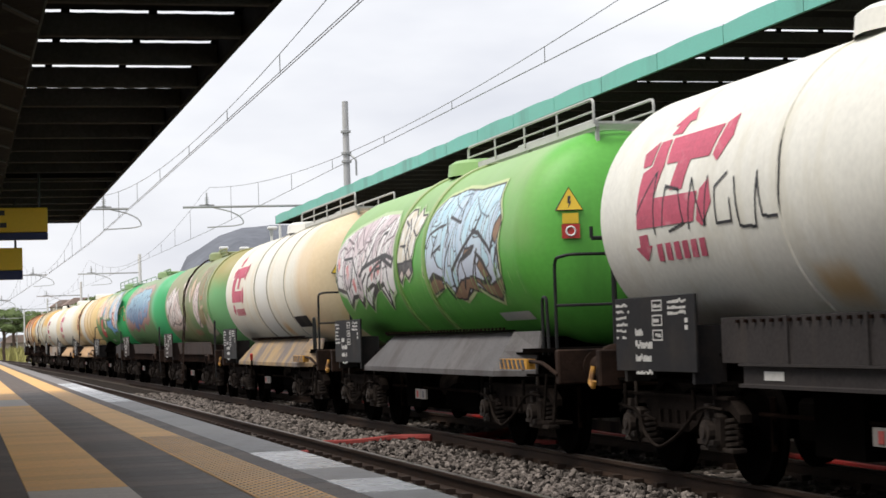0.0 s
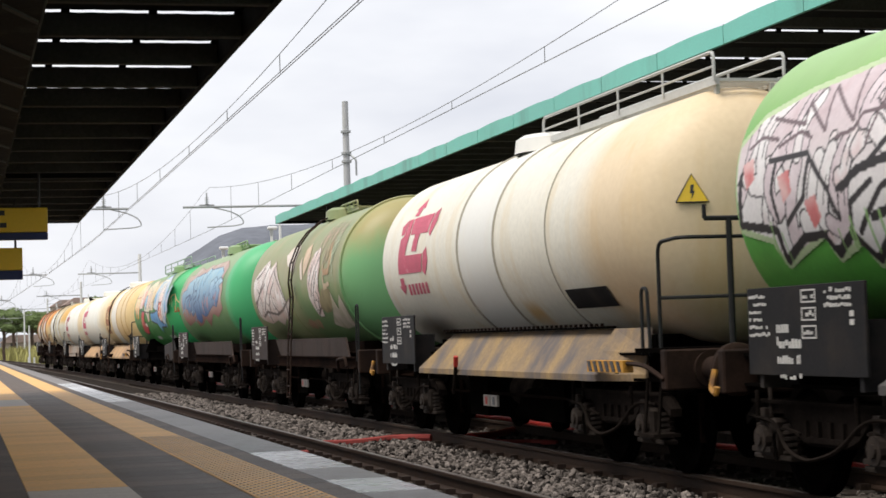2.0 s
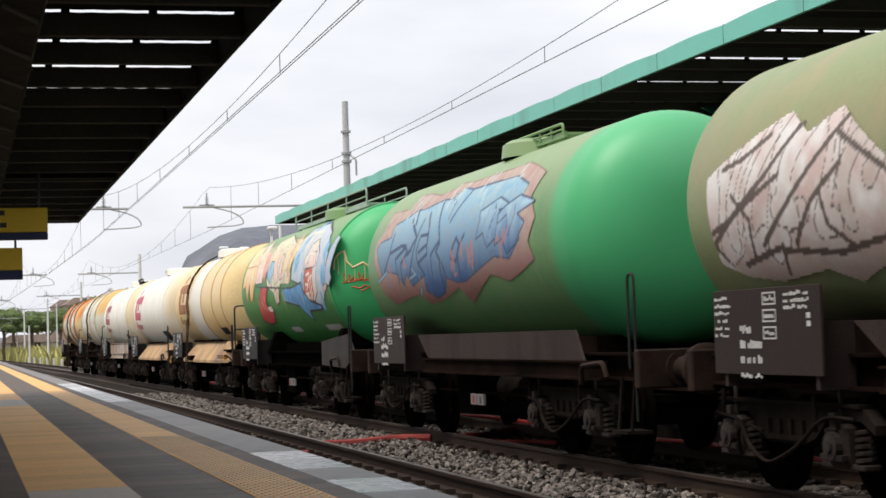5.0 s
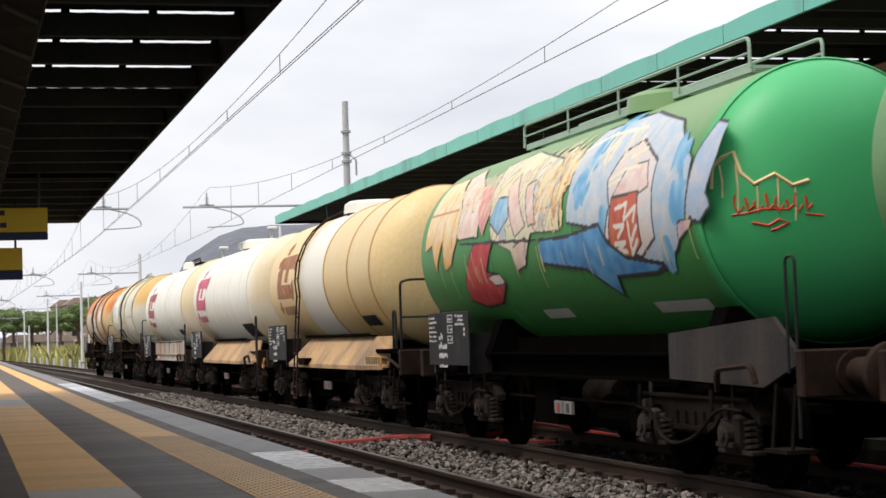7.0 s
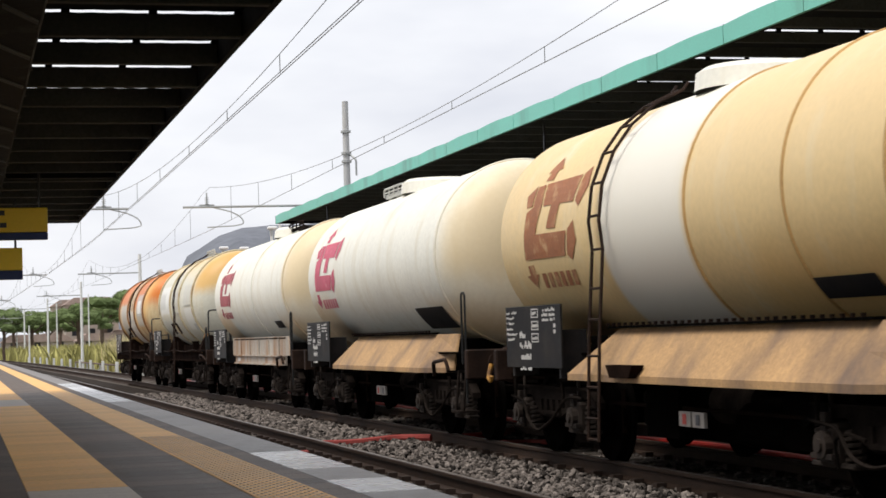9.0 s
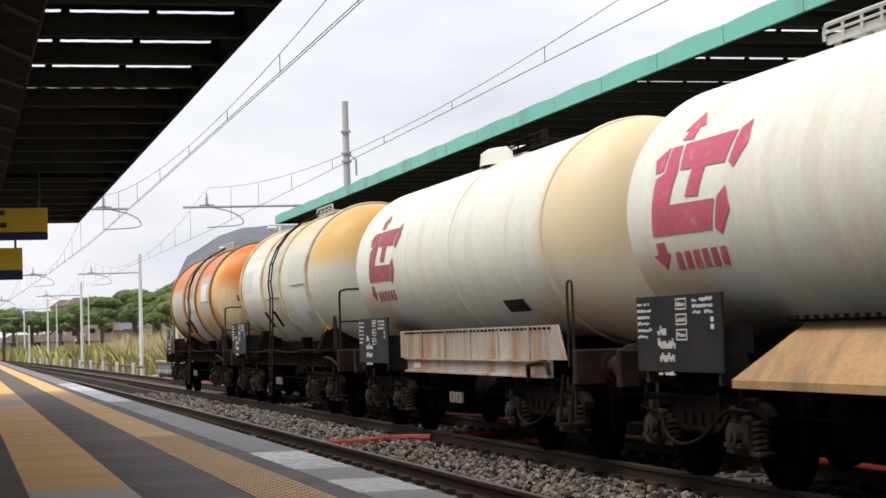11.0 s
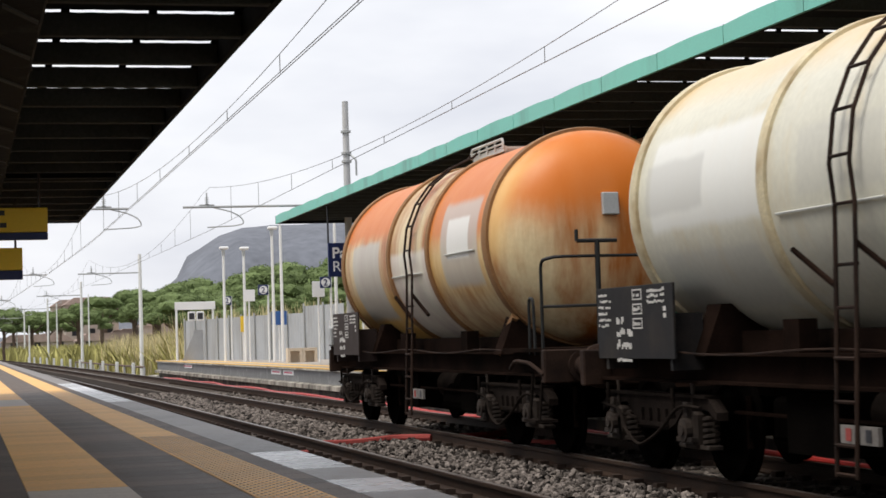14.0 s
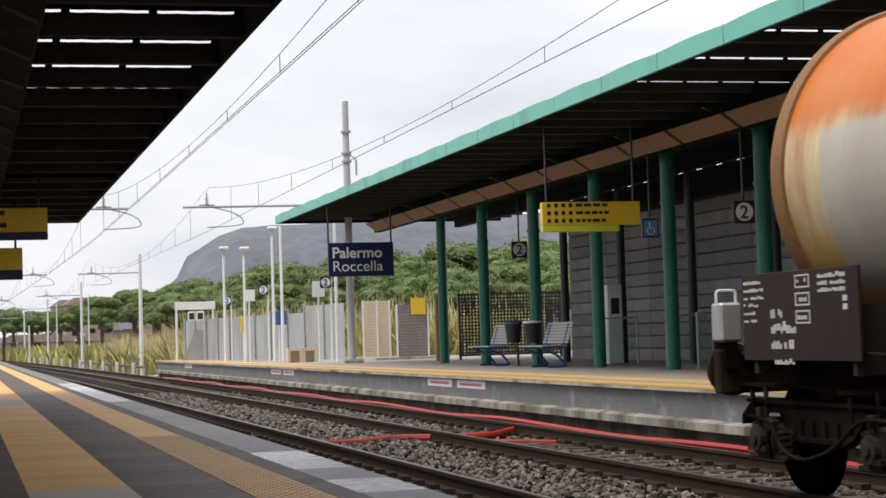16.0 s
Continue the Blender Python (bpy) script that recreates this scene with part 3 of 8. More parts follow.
def tank_paint(name, base, layers=(), rough=0.42, stain=None, stain_amount=0.4):
    """Tank paint with soft-edged fields of other paint, dust, rust or another tone: (colour, y from, y to, z from, z
    to, edge, strength).
    """
    m = mat(name, base, rough, 0, 0.1, 0.7, 16, 0.02, dirt=stain, dirt_amount=stain_amount, dirt_scale=1.7, streak=True, spec=0.28)
    n, l = m.node_tree.nodes, m.node_tree.links
    b = n["Principled BSDF"]
    tc = n.new("ShaderNodeTexCoord")
    sep = n.new("ShaderNodeSeparateXYZ")
    l.new(tc.outputs["Object"], sep.inputs[0])
    mp = n.new("ShaderNodeMapping")
    mp.inputs["Scale"].default_value = (1, 1, 0.35)
    l.new(tc.outputs["Object"], mp.inputs["Vector"])
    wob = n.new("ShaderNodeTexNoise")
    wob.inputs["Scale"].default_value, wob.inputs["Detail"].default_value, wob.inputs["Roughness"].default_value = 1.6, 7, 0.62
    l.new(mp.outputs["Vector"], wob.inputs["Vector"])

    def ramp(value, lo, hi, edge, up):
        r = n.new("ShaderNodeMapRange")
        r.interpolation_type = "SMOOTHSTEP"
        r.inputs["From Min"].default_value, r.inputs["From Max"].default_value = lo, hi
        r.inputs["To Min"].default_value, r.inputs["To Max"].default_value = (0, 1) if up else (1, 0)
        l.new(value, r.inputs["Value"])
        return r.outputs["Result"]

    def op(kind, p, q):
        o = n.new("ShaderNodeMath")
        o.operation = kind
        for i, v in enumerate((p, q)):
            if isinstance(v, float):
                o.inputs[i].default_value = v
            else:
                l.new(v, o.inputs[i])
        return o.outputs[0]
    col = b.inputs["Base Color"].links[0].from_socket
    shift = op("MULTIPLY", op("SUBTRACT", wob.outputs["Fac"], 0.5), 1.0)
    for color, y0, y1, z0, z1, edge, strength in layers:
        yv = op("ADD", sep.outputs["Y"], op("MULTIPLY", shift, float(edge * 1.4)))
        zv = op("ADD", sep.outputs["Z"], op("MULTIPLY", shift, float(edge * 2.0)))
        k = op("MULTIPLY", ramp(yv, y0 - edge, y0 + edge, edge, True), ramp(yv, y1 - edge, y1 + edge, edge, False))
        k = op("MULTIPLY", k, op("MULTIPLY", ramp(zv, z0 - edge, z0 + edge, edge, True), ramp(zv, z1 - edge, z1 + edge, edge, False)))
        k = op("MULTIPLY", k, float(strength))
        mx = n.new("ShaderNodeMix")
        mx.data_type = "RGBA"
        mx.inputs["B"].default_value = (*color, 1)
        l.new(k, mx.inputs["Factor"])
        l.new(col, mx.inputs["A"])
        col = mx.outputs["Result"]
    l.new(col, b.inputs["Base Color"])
    return m


WHITE, PALE, CREAM, RUST, OCHRE, GREY = (0.82, 0.79, 0.71), (0.79, 0.79, 0.76), (0.72, 0.55, 0.3), (0.6, 0.155, 0.012), (0.68, 0.39, 0.08), (0.48, 0.47, 0.44)
LOW, HIGH = 0.0, 9.0
M["t_white_first"] = tank_paint("cream_white_tank_paint", (0.81, 0.79, 0.71), [(OCHRE, -4.1, -3.5, 1.5, 1.75, 0.12, 0.7)], stain=(0.68, 0.64, 0.52))
M["t_white"] = tank_paint("warm_cream_white_tank_paint", (0.79, 0.75, 0.64), [(OCHRE, -12, -8.4, 1.2, HIGH, 0.5, 0.45), (PALE, -5.3, -3.75, LOW, HIGH, 0.04, 0.7), (OCHRE, -6.2, -5.7, 1.45, 1.65, 0.12, 0.8)], stain=(0.72, 0.6, 0.4))
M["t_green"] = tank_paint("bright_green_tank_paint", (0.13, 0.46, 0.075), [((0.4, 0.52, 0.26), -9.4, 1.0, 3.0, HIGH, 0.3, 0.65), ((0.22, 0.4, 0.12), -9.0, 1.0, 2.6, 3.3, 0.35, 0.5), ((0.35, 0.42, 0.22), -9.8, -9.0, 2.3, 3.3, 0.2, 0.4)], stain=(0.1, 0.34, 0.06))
# olive: part of the lower flank is a darker green
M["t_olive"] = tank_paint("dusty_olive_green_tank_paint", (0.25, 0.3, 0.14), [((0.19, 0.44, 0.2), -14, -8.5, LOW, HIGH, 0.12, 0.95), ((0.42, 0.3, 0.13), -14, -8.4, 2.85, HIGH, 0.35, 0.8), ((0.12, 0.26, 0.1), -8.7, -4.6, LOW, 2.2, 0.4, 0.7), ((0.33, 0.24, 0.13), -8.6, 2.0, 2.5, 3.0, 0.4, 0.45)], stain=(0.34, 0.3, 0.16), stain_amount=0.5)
# next two: the emerald front end turns paler towards its top
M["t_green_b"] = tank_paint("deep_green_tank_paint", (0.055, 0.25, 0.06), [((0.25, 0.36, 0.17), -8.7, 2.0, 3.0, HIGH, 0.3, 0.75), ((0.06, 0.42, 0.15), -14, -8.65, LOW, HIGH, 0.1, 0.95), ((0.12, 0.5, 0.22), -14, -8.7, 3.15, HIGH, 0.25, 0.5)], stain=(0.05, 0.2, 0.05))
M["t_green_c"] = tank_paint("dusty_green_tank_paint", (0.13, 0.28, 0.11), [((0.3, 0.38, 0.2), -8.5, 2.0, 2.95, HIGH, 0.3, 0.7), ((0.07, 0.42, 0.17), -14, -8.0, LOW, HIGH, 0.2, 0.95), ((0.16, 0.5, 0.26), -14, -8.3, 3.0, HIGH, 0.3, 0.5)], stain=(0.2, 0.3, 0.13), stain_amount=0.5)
M["t_cream"] = tank_paint("rust_tinted_cream_tank_paint", (0.76, 0.56, 0.28), [(WHITE, -4.9, -2.8, LOW, HIGH, 0.08, 0.9), (OCHRE, -8.6, -6.0, 1.2, 1.9, 0.3, 0.35), (CREAM, -8.8, -5.0, 2.4, HIGH, 0.4, 0.4)], stain=(0.76, 0.66, 0.46), stain_amount=0.3)
M["t_white_clean"] = tank_paint("pale_grey_white_tank_paint", (0.81, 0.79, 0.7), [(CREAM, -12, -8.6, 1.9, HIGH, 0.4, 0.75), (OCHRE, -9.4, -7.4, 1.2, 1.75, 0.25, 0.5), (OCHRE, -1.0, 1.0, 1.2, 2.0, 0.25, 0.5)], stain=(0.68, 0.62, 0.48))
M["t_patched"] = tank_paint("patched_grey_white_tank_paint", (0.64, 0.62, 0.52), [(OCHRE, -12, -8.55, 2.68, HIGH, 0.22, 0.8), ((0.6, 0.27, 0.05), -12, -8.8, 3.05, HIGH, 0.3, 0.45), (PALE, -3.5, -1.2, 2.2, 3.0, 0.05, 0.8), (GREY, -2.4, -1.1, 2.35, 2.8, 0.04, 0.5), (GREY, -3.3, -1.3, 1.5, 2.0, 0.05, 0.4), (GREY, -8.2, -6.6, 2.4, 2.9, 0.04, 0.4), (GREY, -5.5, -4.2, 2.3, 2.8, 0.04, 0.35), (PALE, -8.2, -6.6, 1.7, 2.3, 0.04, 0.6), (CREAM, -8.5, -5.8, 3.1, HIGH, 0.2, 0.5), (OCHRE, -8.55, 2.0, 3.35, HIGH, 0.2, 0.4)], stain=(0.62, 0.52, 0.34), stain_amount=0.35)
M["t_orange"] = tank_paint("rusty_orange_tank_paint", (0.68, 0.55, 0.33), [(RUST, -14, -8.75, 2.65, HIGH, 0.3, 0.95), ((0.76, 0.5, 0.2), -9.1, -8.7, 2.2, 3.4, 0.2, 0.7), (RUST, -8.6, -5.9, 2.5, HIGH, 0.18, 0.9), (OCHRE, -8.6, -5.9, 1.9, 2.5, 0.3, 0.5), (RUST, -3.7, 1.0, 2.8, HIGH, 0.12, 0.9), (OCHRE, -3.6, 1.0, LOW, 1.95, 0.15, 0.7), (GREY, -8.3, -6.6, 1.95, 3.0, 0.06, 0.75), (PALE, -7.9, -6.9, 2.3, 2.8, 0.03, 0.8), (GREY, -3.0, -1.2, 1.6, 2.75, 0.05, 0.8), (PALE, -5.8, -3.8, LOW, 2.5, 0.05, 0.6)], stain=(0.36, 0.12, 0.025), stain_amount=0.75)
M["spray_red"] = mat("red_spray_paint", (0.6, 0.06, 0.015), 0.5, 0, 0.15, 3, 40, 0.02)
M["t_band"] = mat("rusty_tank_band", (0.24, 0.12, 0.045), 0.7, 0, 0.3, 3, 40, 0.1)
M["t_seam"] = mat("grey_weld_seam", (0.36, 0.33, 0.26), 0.6, 0, 0.2, 3, 40, 0.05)
M["t_ring"] = mat("yellowed_tank_ring", (0.58, 0.5, 0.33), 0.6, 0, 0.25, 3, 40, 0.05, dirt=(0.3, 0.19, 0.08), dirt_amount=0.4, dirt_scale=2.5)
M["t_seam_warm"] = mat("rusty_weld_seam", (0.52, 0.32, 0.12), 0.6, 0, 0.2, 3, 40, 0.05)
M["skirt_grey"] = mat("dusty_grey_skirt_steel", (0.095, 0.087, 0.085), 0.6, 0, 0.4, 1.2, 30, 0.1, dirt=(0.045, 0.033, 0.028), dirt_amount=0.6, dirt_scale=1.8, streak=True)
M["skirt_cream"] = mat("rust_streaked_cream_skirt", (0.47, 0.29, 0.14), 0.65, 0, 0.3, 1.2, 30, 0.15, dirt=(0.19, 0.13, 0.095), dirt_amount=0.65, dirt_scale=1.3, streak=True, spec=0.2)
M["skirt_stained"] = mat("grime_streaked_ochre_skirt", (0.36, 0.24, 0.11), 0.65, 0, 0.35, 1.2, 30, 0.15, dirt=(0.14, 0.12, 0.115), dirt_amount=0.85, dirt_scale=1.5, streak=True, spec=0.2)
M["skirt_white"] = mat("stained_white_skirt", (0.38, 0.34, 0.29), 0.65, 0, 0.35, 1.2, 30, 0.1, dirt=(0.3, 0.15, 0.06), dirt_amount=0.7, dirt_scale=2.2, streak=True)
M["skirt_brown"] = M["plate_brown"]

M["rail_green"] = mat("weathered_green_handrail", (0.32, 0.42, 0.34), 0.6, 0, 0.2, 2, 30, 0.05)
M["brake_white"] = mat("dirty_white_enamel", (0.2, 0.18, 0.165), 0.6, 0, 0.3, 6, 40, 0.1)
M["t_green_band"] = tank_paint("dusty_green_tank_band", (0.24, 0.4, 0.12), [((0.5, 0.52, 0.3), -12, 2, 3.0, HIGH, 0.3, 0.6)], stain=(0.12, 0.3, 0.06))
M["saddle_dark"] = mat("dark_grey_saddle_steel", (0.04, 0.035, 0.034), 0.7, 0, 0.35, 2, 30, 0.1, dirt=(0.075, 0.06, 0.05), dirt_amount=0.4, streak=True, spec=0.1)
SHARED = {}


def shared(key, build, name, material, parent, at=None, label="", smooth=False):
    """A part whose mesh is built once and shared by alike parts."""
    if key not in SHARED:
        bm = build()
        bmesh.ops.recalc_face_normals(bm, faces=bm.faces)
        me = bpy.data.meshes.new(name)
        bm.to_mesh(me)
        bm.free()
        SHARED[key] = me
    return mesh_part(name, SHARED[key], material, parent, label, smooth, at)


def bm_wheelset():
    bm = bmesh.new()
    for s in (-1, 1):
        prof = [(0.0, 0.1), (0.03, 0.12), (0.03, 0.3), (0.0, 0.38), (-0.03, 0.4), (-0.03, 0.49), (0.0, 0.49), (0.02, 0.462), (0.1, 0.455), (0.1, 0.38), (0.07, 0.36), (0.07, 0.14), (0.13, 0.12), (0.13, 0.0)]
        seg = 32
        rings = []
        for a, r in prof:
            x = s * (0.7 + a)
            rings.append([bm.verts.new((x, r * math.cos(2 * math.pi * k / seg), r * math.sin(2 * math.pi * k / seg))) for k in range(seg)] if r > 0 else [bm.verts.new((x, 0, 0))])
        for a, b in zip(rings, rings[1:]):
            for k in range(seg):
                if len(b) == 1:
                    bm.faces.new((a[k], a[(k + 1) % seg], b[0]))
                else:
                    bm.faces.new((a[k], a[(k + 1) % seg], b[(k + 1) % seg], b[k]))
    rod(bm, (-0.72, 0, 0), (0.72, 0, 0), 0.085, 12)
    return bm


def bm_sideframe():
    # dipped cast side frame of the bogie, seen from the side
    up = [(-1.42, 0.62), (-1.25, 0.73), (-0.75, 0.76), (0.75, 0.76), (1.25, 0.73), (1.42, 0.62)]
    lo = [(1.42, 0.55), (1.22, 0.64), (0.72, 0.66), (0.5, 0.5), (0.3, 0.43), (-0.3, 0.43), (-0.5, 0.5), (-0.72, 0.66), (-1.22, 0.64), (-1.42, 0.55)]
    bm = bmesh.new()
    prism(bm, up + lo, "x", -0.055, 0.055)
    box(bm, -0.085, 0.085, -1.25, 1.25, 0.735, 0.762)
    box(bm, -0.09, -0.05, -0.34, 0.34, 0.46, 0.5)
    for y in (-0.3, -0.1, 0.1, 0.3):
        box(bm, -0.085, -0.05, y - 0.025, y + 0.025, 0.5, 0.62)
    return bm


def bm_hose(seed):
    """Brake pipe that sags between the axle boxes, with a riser at either end."""
    rng = random.Random(seed)
    low = rng.uniform(0.26, 0.34)
    bm = pipe(bmesh.new(), bend([(-0.15, -1.3, 0.66), (-0.17, -0.85, 0.68), (-0.2, -0.45, 0.42), (-0.2, rng.uniform(-0.1, 0.1), low), (-0.2, 0.4, 0.4), (-0.17, 0.62, 0.6), (-0.15, 1.15, 0.64)], 0.2), 0.016, 6)
    pipe(bm, bend([(-0.13, 0.72, 0.3), (-0.15, 0.72, 0.52), (-0.15, 0.5, 0.56), (-0.12, 0.3, 0.52)], 0.06), 0.014, 5)
    rod(bm, (-0.15, -0.68, 0.55), (-0.15, -0.68, 0.82), 0.02, 6)
    rod(bm, (-0.15, 0.98, 0.6), (-0.15, 0.98, 0.84), 0.02, 6)
    return bm


def bm_axlebox():
    bm = bmesh.new()
    box(bm, -0.11, 0.1, -0.14, 0.14, 0.3, 0.62, bevel=0.03)
    rod(bm, (-0.17, 0, 0.46), (-0.1, 0, 0.46), 0.105, 14)
    rod(bm, (-0.19, 0, 0.46), (-0.16, 0, 0.46), 0.05, 10)
    box(bm, -0.16, -0.1, -0.17, 0.17, 0.36, 0.4)
    box(bm, -0.14, -0.1, -0.05, 0.05, 0.58, 0.7)
    box(bm, -0.07, 0.07, -0.34, 0.34, 0.29, 0.335, bevel=0.01)
    rod(bm, (-0.05, 0.02, 0.6), (-0.05, 0.02, 0.86), 0.02, 6)
    return bm


def bm_spring():
    bm = bmesh.new()
    pts = [(0.065 * math.cos(a), 0.065 * math.sin(a), 0.335 + 0.25 * i / 40) for i in range(41) for a in (i * 2 * math.pi * 5 / 40,)]
    pipe(bm, pts, 0.019, 5)
    return bm


WHEELSETS = []


def bogie(parent, y):
    b = shared("bolster", lambda: box(nbox(-0.95, 0.95, -0.16, 0.16, 0.55, 0.8, bevel=0.03), -0.6, 0.6, -1.1, 1.1, 0.6, 0.68), "bogie", "under_black", parent, Matrix.Translation((0, y, 0)), "two-axle bogie, its black holding the shade under the train")
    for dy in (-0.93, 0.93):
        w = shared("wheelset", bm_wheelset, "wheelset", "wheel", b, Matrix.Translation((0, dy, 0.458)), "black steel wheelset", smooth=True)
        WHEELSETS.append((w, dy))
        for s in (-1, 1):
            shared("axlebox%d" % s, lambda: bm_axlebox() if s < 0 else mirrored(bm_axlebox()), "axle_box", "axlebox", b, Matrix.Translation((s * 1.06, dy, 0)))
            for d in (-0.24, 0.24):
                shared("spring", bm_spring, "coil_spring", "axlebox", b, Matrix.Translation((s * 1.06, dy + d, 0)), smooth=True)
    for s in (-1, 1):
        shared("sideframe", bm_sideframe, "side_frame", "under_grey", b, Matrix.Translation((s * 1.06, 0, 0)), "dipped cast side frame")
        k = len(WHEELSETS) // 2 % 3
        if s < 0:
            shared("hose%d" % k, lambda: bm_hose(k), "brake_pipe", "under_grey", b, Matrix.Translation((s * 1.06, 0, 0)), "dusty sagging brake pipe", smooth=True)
        for e in (-1.35, 1.35):
            shared("shoehanger", lambda: rod(bmesh.new(), (0, 0, 0.3), (0, 0, 0.75), 0.03, 6), "brake_hanger", "under_brown", b, Matrix.Translation((s * 0.78, e, 0)))
    return b


def mirrored(bm):
    bmesh.ops.scale(bm, vec=(-1, 1, 1), verts=bm.verts[:])
    return bm


def bm_buffer():
    bm = bmesh.new()
    revolve(bm, [(0.0, 0.0), (0.0, 0.16), (-0.06, 0.17), (-0.06, 0.11), (-0.36, 0.125), (-0.38, 0.09), (-0.55, 0.085), (-0.57, 0.225), (-0.61, 0.23), (-0.63, 0.2), (-0.635, 0.0)], 0, 0, 24)
    return bm


def bm_board(w, h):
    bm = nbox(-0.012, 0.012, -w, 0, 0, h, bevel=0.004)
    box(bm, 0.012, 0.3, -w + 0.1, -w + 0.16, -0.1, h * 0.6)
    box(bm, 0.012, 0.3, -0.2, -0.14, -0.1, h * 0.6)
    return bm


def stencil_rows(rng, w, h):
    """White bars that stand in for the data panel's small lettering."""
    bm = bmesh.new()

    def bar(y0, z0, ww, hh):
        box(bm, -0.017, -0.013, -(y0 + ww), -y0, z0, z0 + hh)

    def word(y0, z0, ww, hh):
        y = y0
        while y < y0 + ww - 0.02:
            k = min(rng.uniform(0.018, 0.045), y0 + ww - y)
            if rng.random() < 0.9:
                bar(y, z0 + (hh * 0.3 if rng.random() < 0.2 else 0.0), k, hh * rng.uniform(0.55, 1.0))
            y += k + 0.013
    for i in range(6):
        word(0.04, h - 0.08 - 0.058 * i, rng.uniform(0.25, 0.38), 0.028)
    for i, n in enumerate((0.2, 0.42, 0.4, 0.4)):
        word(0.52, h * 0.48 - 0.115 * i, n, 0.07 if i < 3 else 0.035)
    for i in range(3):
        # framed boxes
        y0, z0 = 0.95, h - 0.13 - 0.13 * i
        ww = 0.22
        bar(y0, z0, ww, 0.012), bar(y0, z0 + 0.085, ww, 0.012), bar(y0, z0, 0.012, 0.09), bar(y0 + ww, z0, 0.012, 0.097)
        word(y0 + 0.03, z0 + 0.03, ww - 0.05, 0.035)
    for i in range(3):
        word(1.32, h - 0.07 - 0.05 * i, 0.42, 0.032)
    for i in range(2):
        bar(1.7, h - 0.24 - 0.06 * i, 0.06, 0.04)
    return bm


def head(y, r, depth, sign, n=8):
    """Profile of a dished tank end, from the cylinder to the pole."""
    return [(y + sign * depth * math.sin(a), r * math.cos(a) ** 0.72 if a < math.pi / 2 - 1e-6 else 0.0) for a in [math.pi / 2 * i / n for i in range(n + 1)]]


def wrap(y, a, r, zc):
    """A place on the tank's near side: along it, and by the angle up from level."""
    return (-r * math.cos(a), y, zc + r * math.sin(a))


def skin(bm, y0, y1, z0, z1, r, zc, n=6, m=2, lift=0.006):
    """A patch that lies on the tank's near side, between two heights."""
    a0, a1 = math.asin(max(-1, min(1, (z0 - zc) / r))), math.asin(max(-1, min(1, (z1 - zc) / r)))
    rows = [[wrap(y0 + (y1 - y0) * i / m, a0 + (a1 - a0) * j / n, r + lift, zc) for j in range(n + 1)] for i in range(m + 1)]
    return ribbon(bm, rows)


def skin_poly(bm, poly, r, zc, lift=0.006):
    """A flat outline of (y, z) laid on the tank, cut into narrow level strips."""
    zs = sorted({z for _, z in poly})
    cuts = []
    for a, b in zip(zs, zs[1:]):
        k = max(1, int((b - a) / 0.06))
        cuts += [(a + (b - a) * i / k, a + (b - a) * (i + 1) / k) for i in range(k)]

    def spans(z):
        out = []
        for (ya, za), (yb, zb) in zip(poly, poly[1:] + poly[:1]):
            if (za - z) * (zb - z) < 0:
                out.append(ya + (yb - ya) * (z - za) / (zb - za))
        return sorted(out)
    for a, b in cuts:
        lo, hi = spans(a + 1e-5), spans(b - 1e-5)
        for i in range(0, min(len(lo), len(hi)) - 1, 2):
            q = []
            for y, z in ((lo[i], a), (lo[i + 1], a), (hi[i + 1], b), (hi[i], b)):
                q.append(bm.verts.new(wrap(y, math.asin((z - zc) / r), r + lift, zc)))
            bm.faces.new(q)
    return bm


def logo(parent, y, z, k, r, zc, material):
    """Red mark of a T locked into an angular L, with arrow tips, and bars where the lettering stands."""
    bm = bmesh.new()

    def P(*pts):
        skin_poly(bm, [(y - u * k, z + v * k) for u, v in pts], r, zc)
    P((0.45, 0.78), (0.52, 0.86), (0.4, 0.86), (0.64, 1.0), (0.84, 0.87), (0.72, 0.87), (0.7, 0.77))
    P((0.58, 0.74), (1.64, 0.745), (1.54, 0.5), (1.15, 0.51), (1.05, 0.28), (0.78, 0.29), (0.88, 0.515), (0.62, 0.52))
    P((1.69, 0.745), (1.86, 0.8), (1.92, 0.62), (1.72, 0.44), (1.61, 0.5))
    P((0.3, 0.735), (0.53, 0.74), (0.57, 0.52), (0.43, 0.25), (1.38, 0.235), (1.27, 0.0), (0.0, 0.01), (0.1, 0.49), (0.29, 0.53))
    P((-0.0, 0.66), (0.26, 0.75), (0.25, 0.545), (0.07, 0.535))
    P((1.43, 0.245), (1.6, 0.32), (1.66, 0.13), (1.44, -0.05), (1.33, 0.005))
    P((0.03, -0.05), (0.23, -0.045), (0.21, -0.14), (0.29, -0.145), (0.08, -0.27), (-0.1, -0.15), (0.01, -0.145))
    for u in (0.36, 0.55, 0.74, 0.92, 1.1, 1.28):
        P((u + 0.03, -0.14), (u + 0.15, -0.138), (u + 0.1, -0.285), (u - 0.02, -0.28))
    part("logo", bm, material, parent, "red angular company mark")


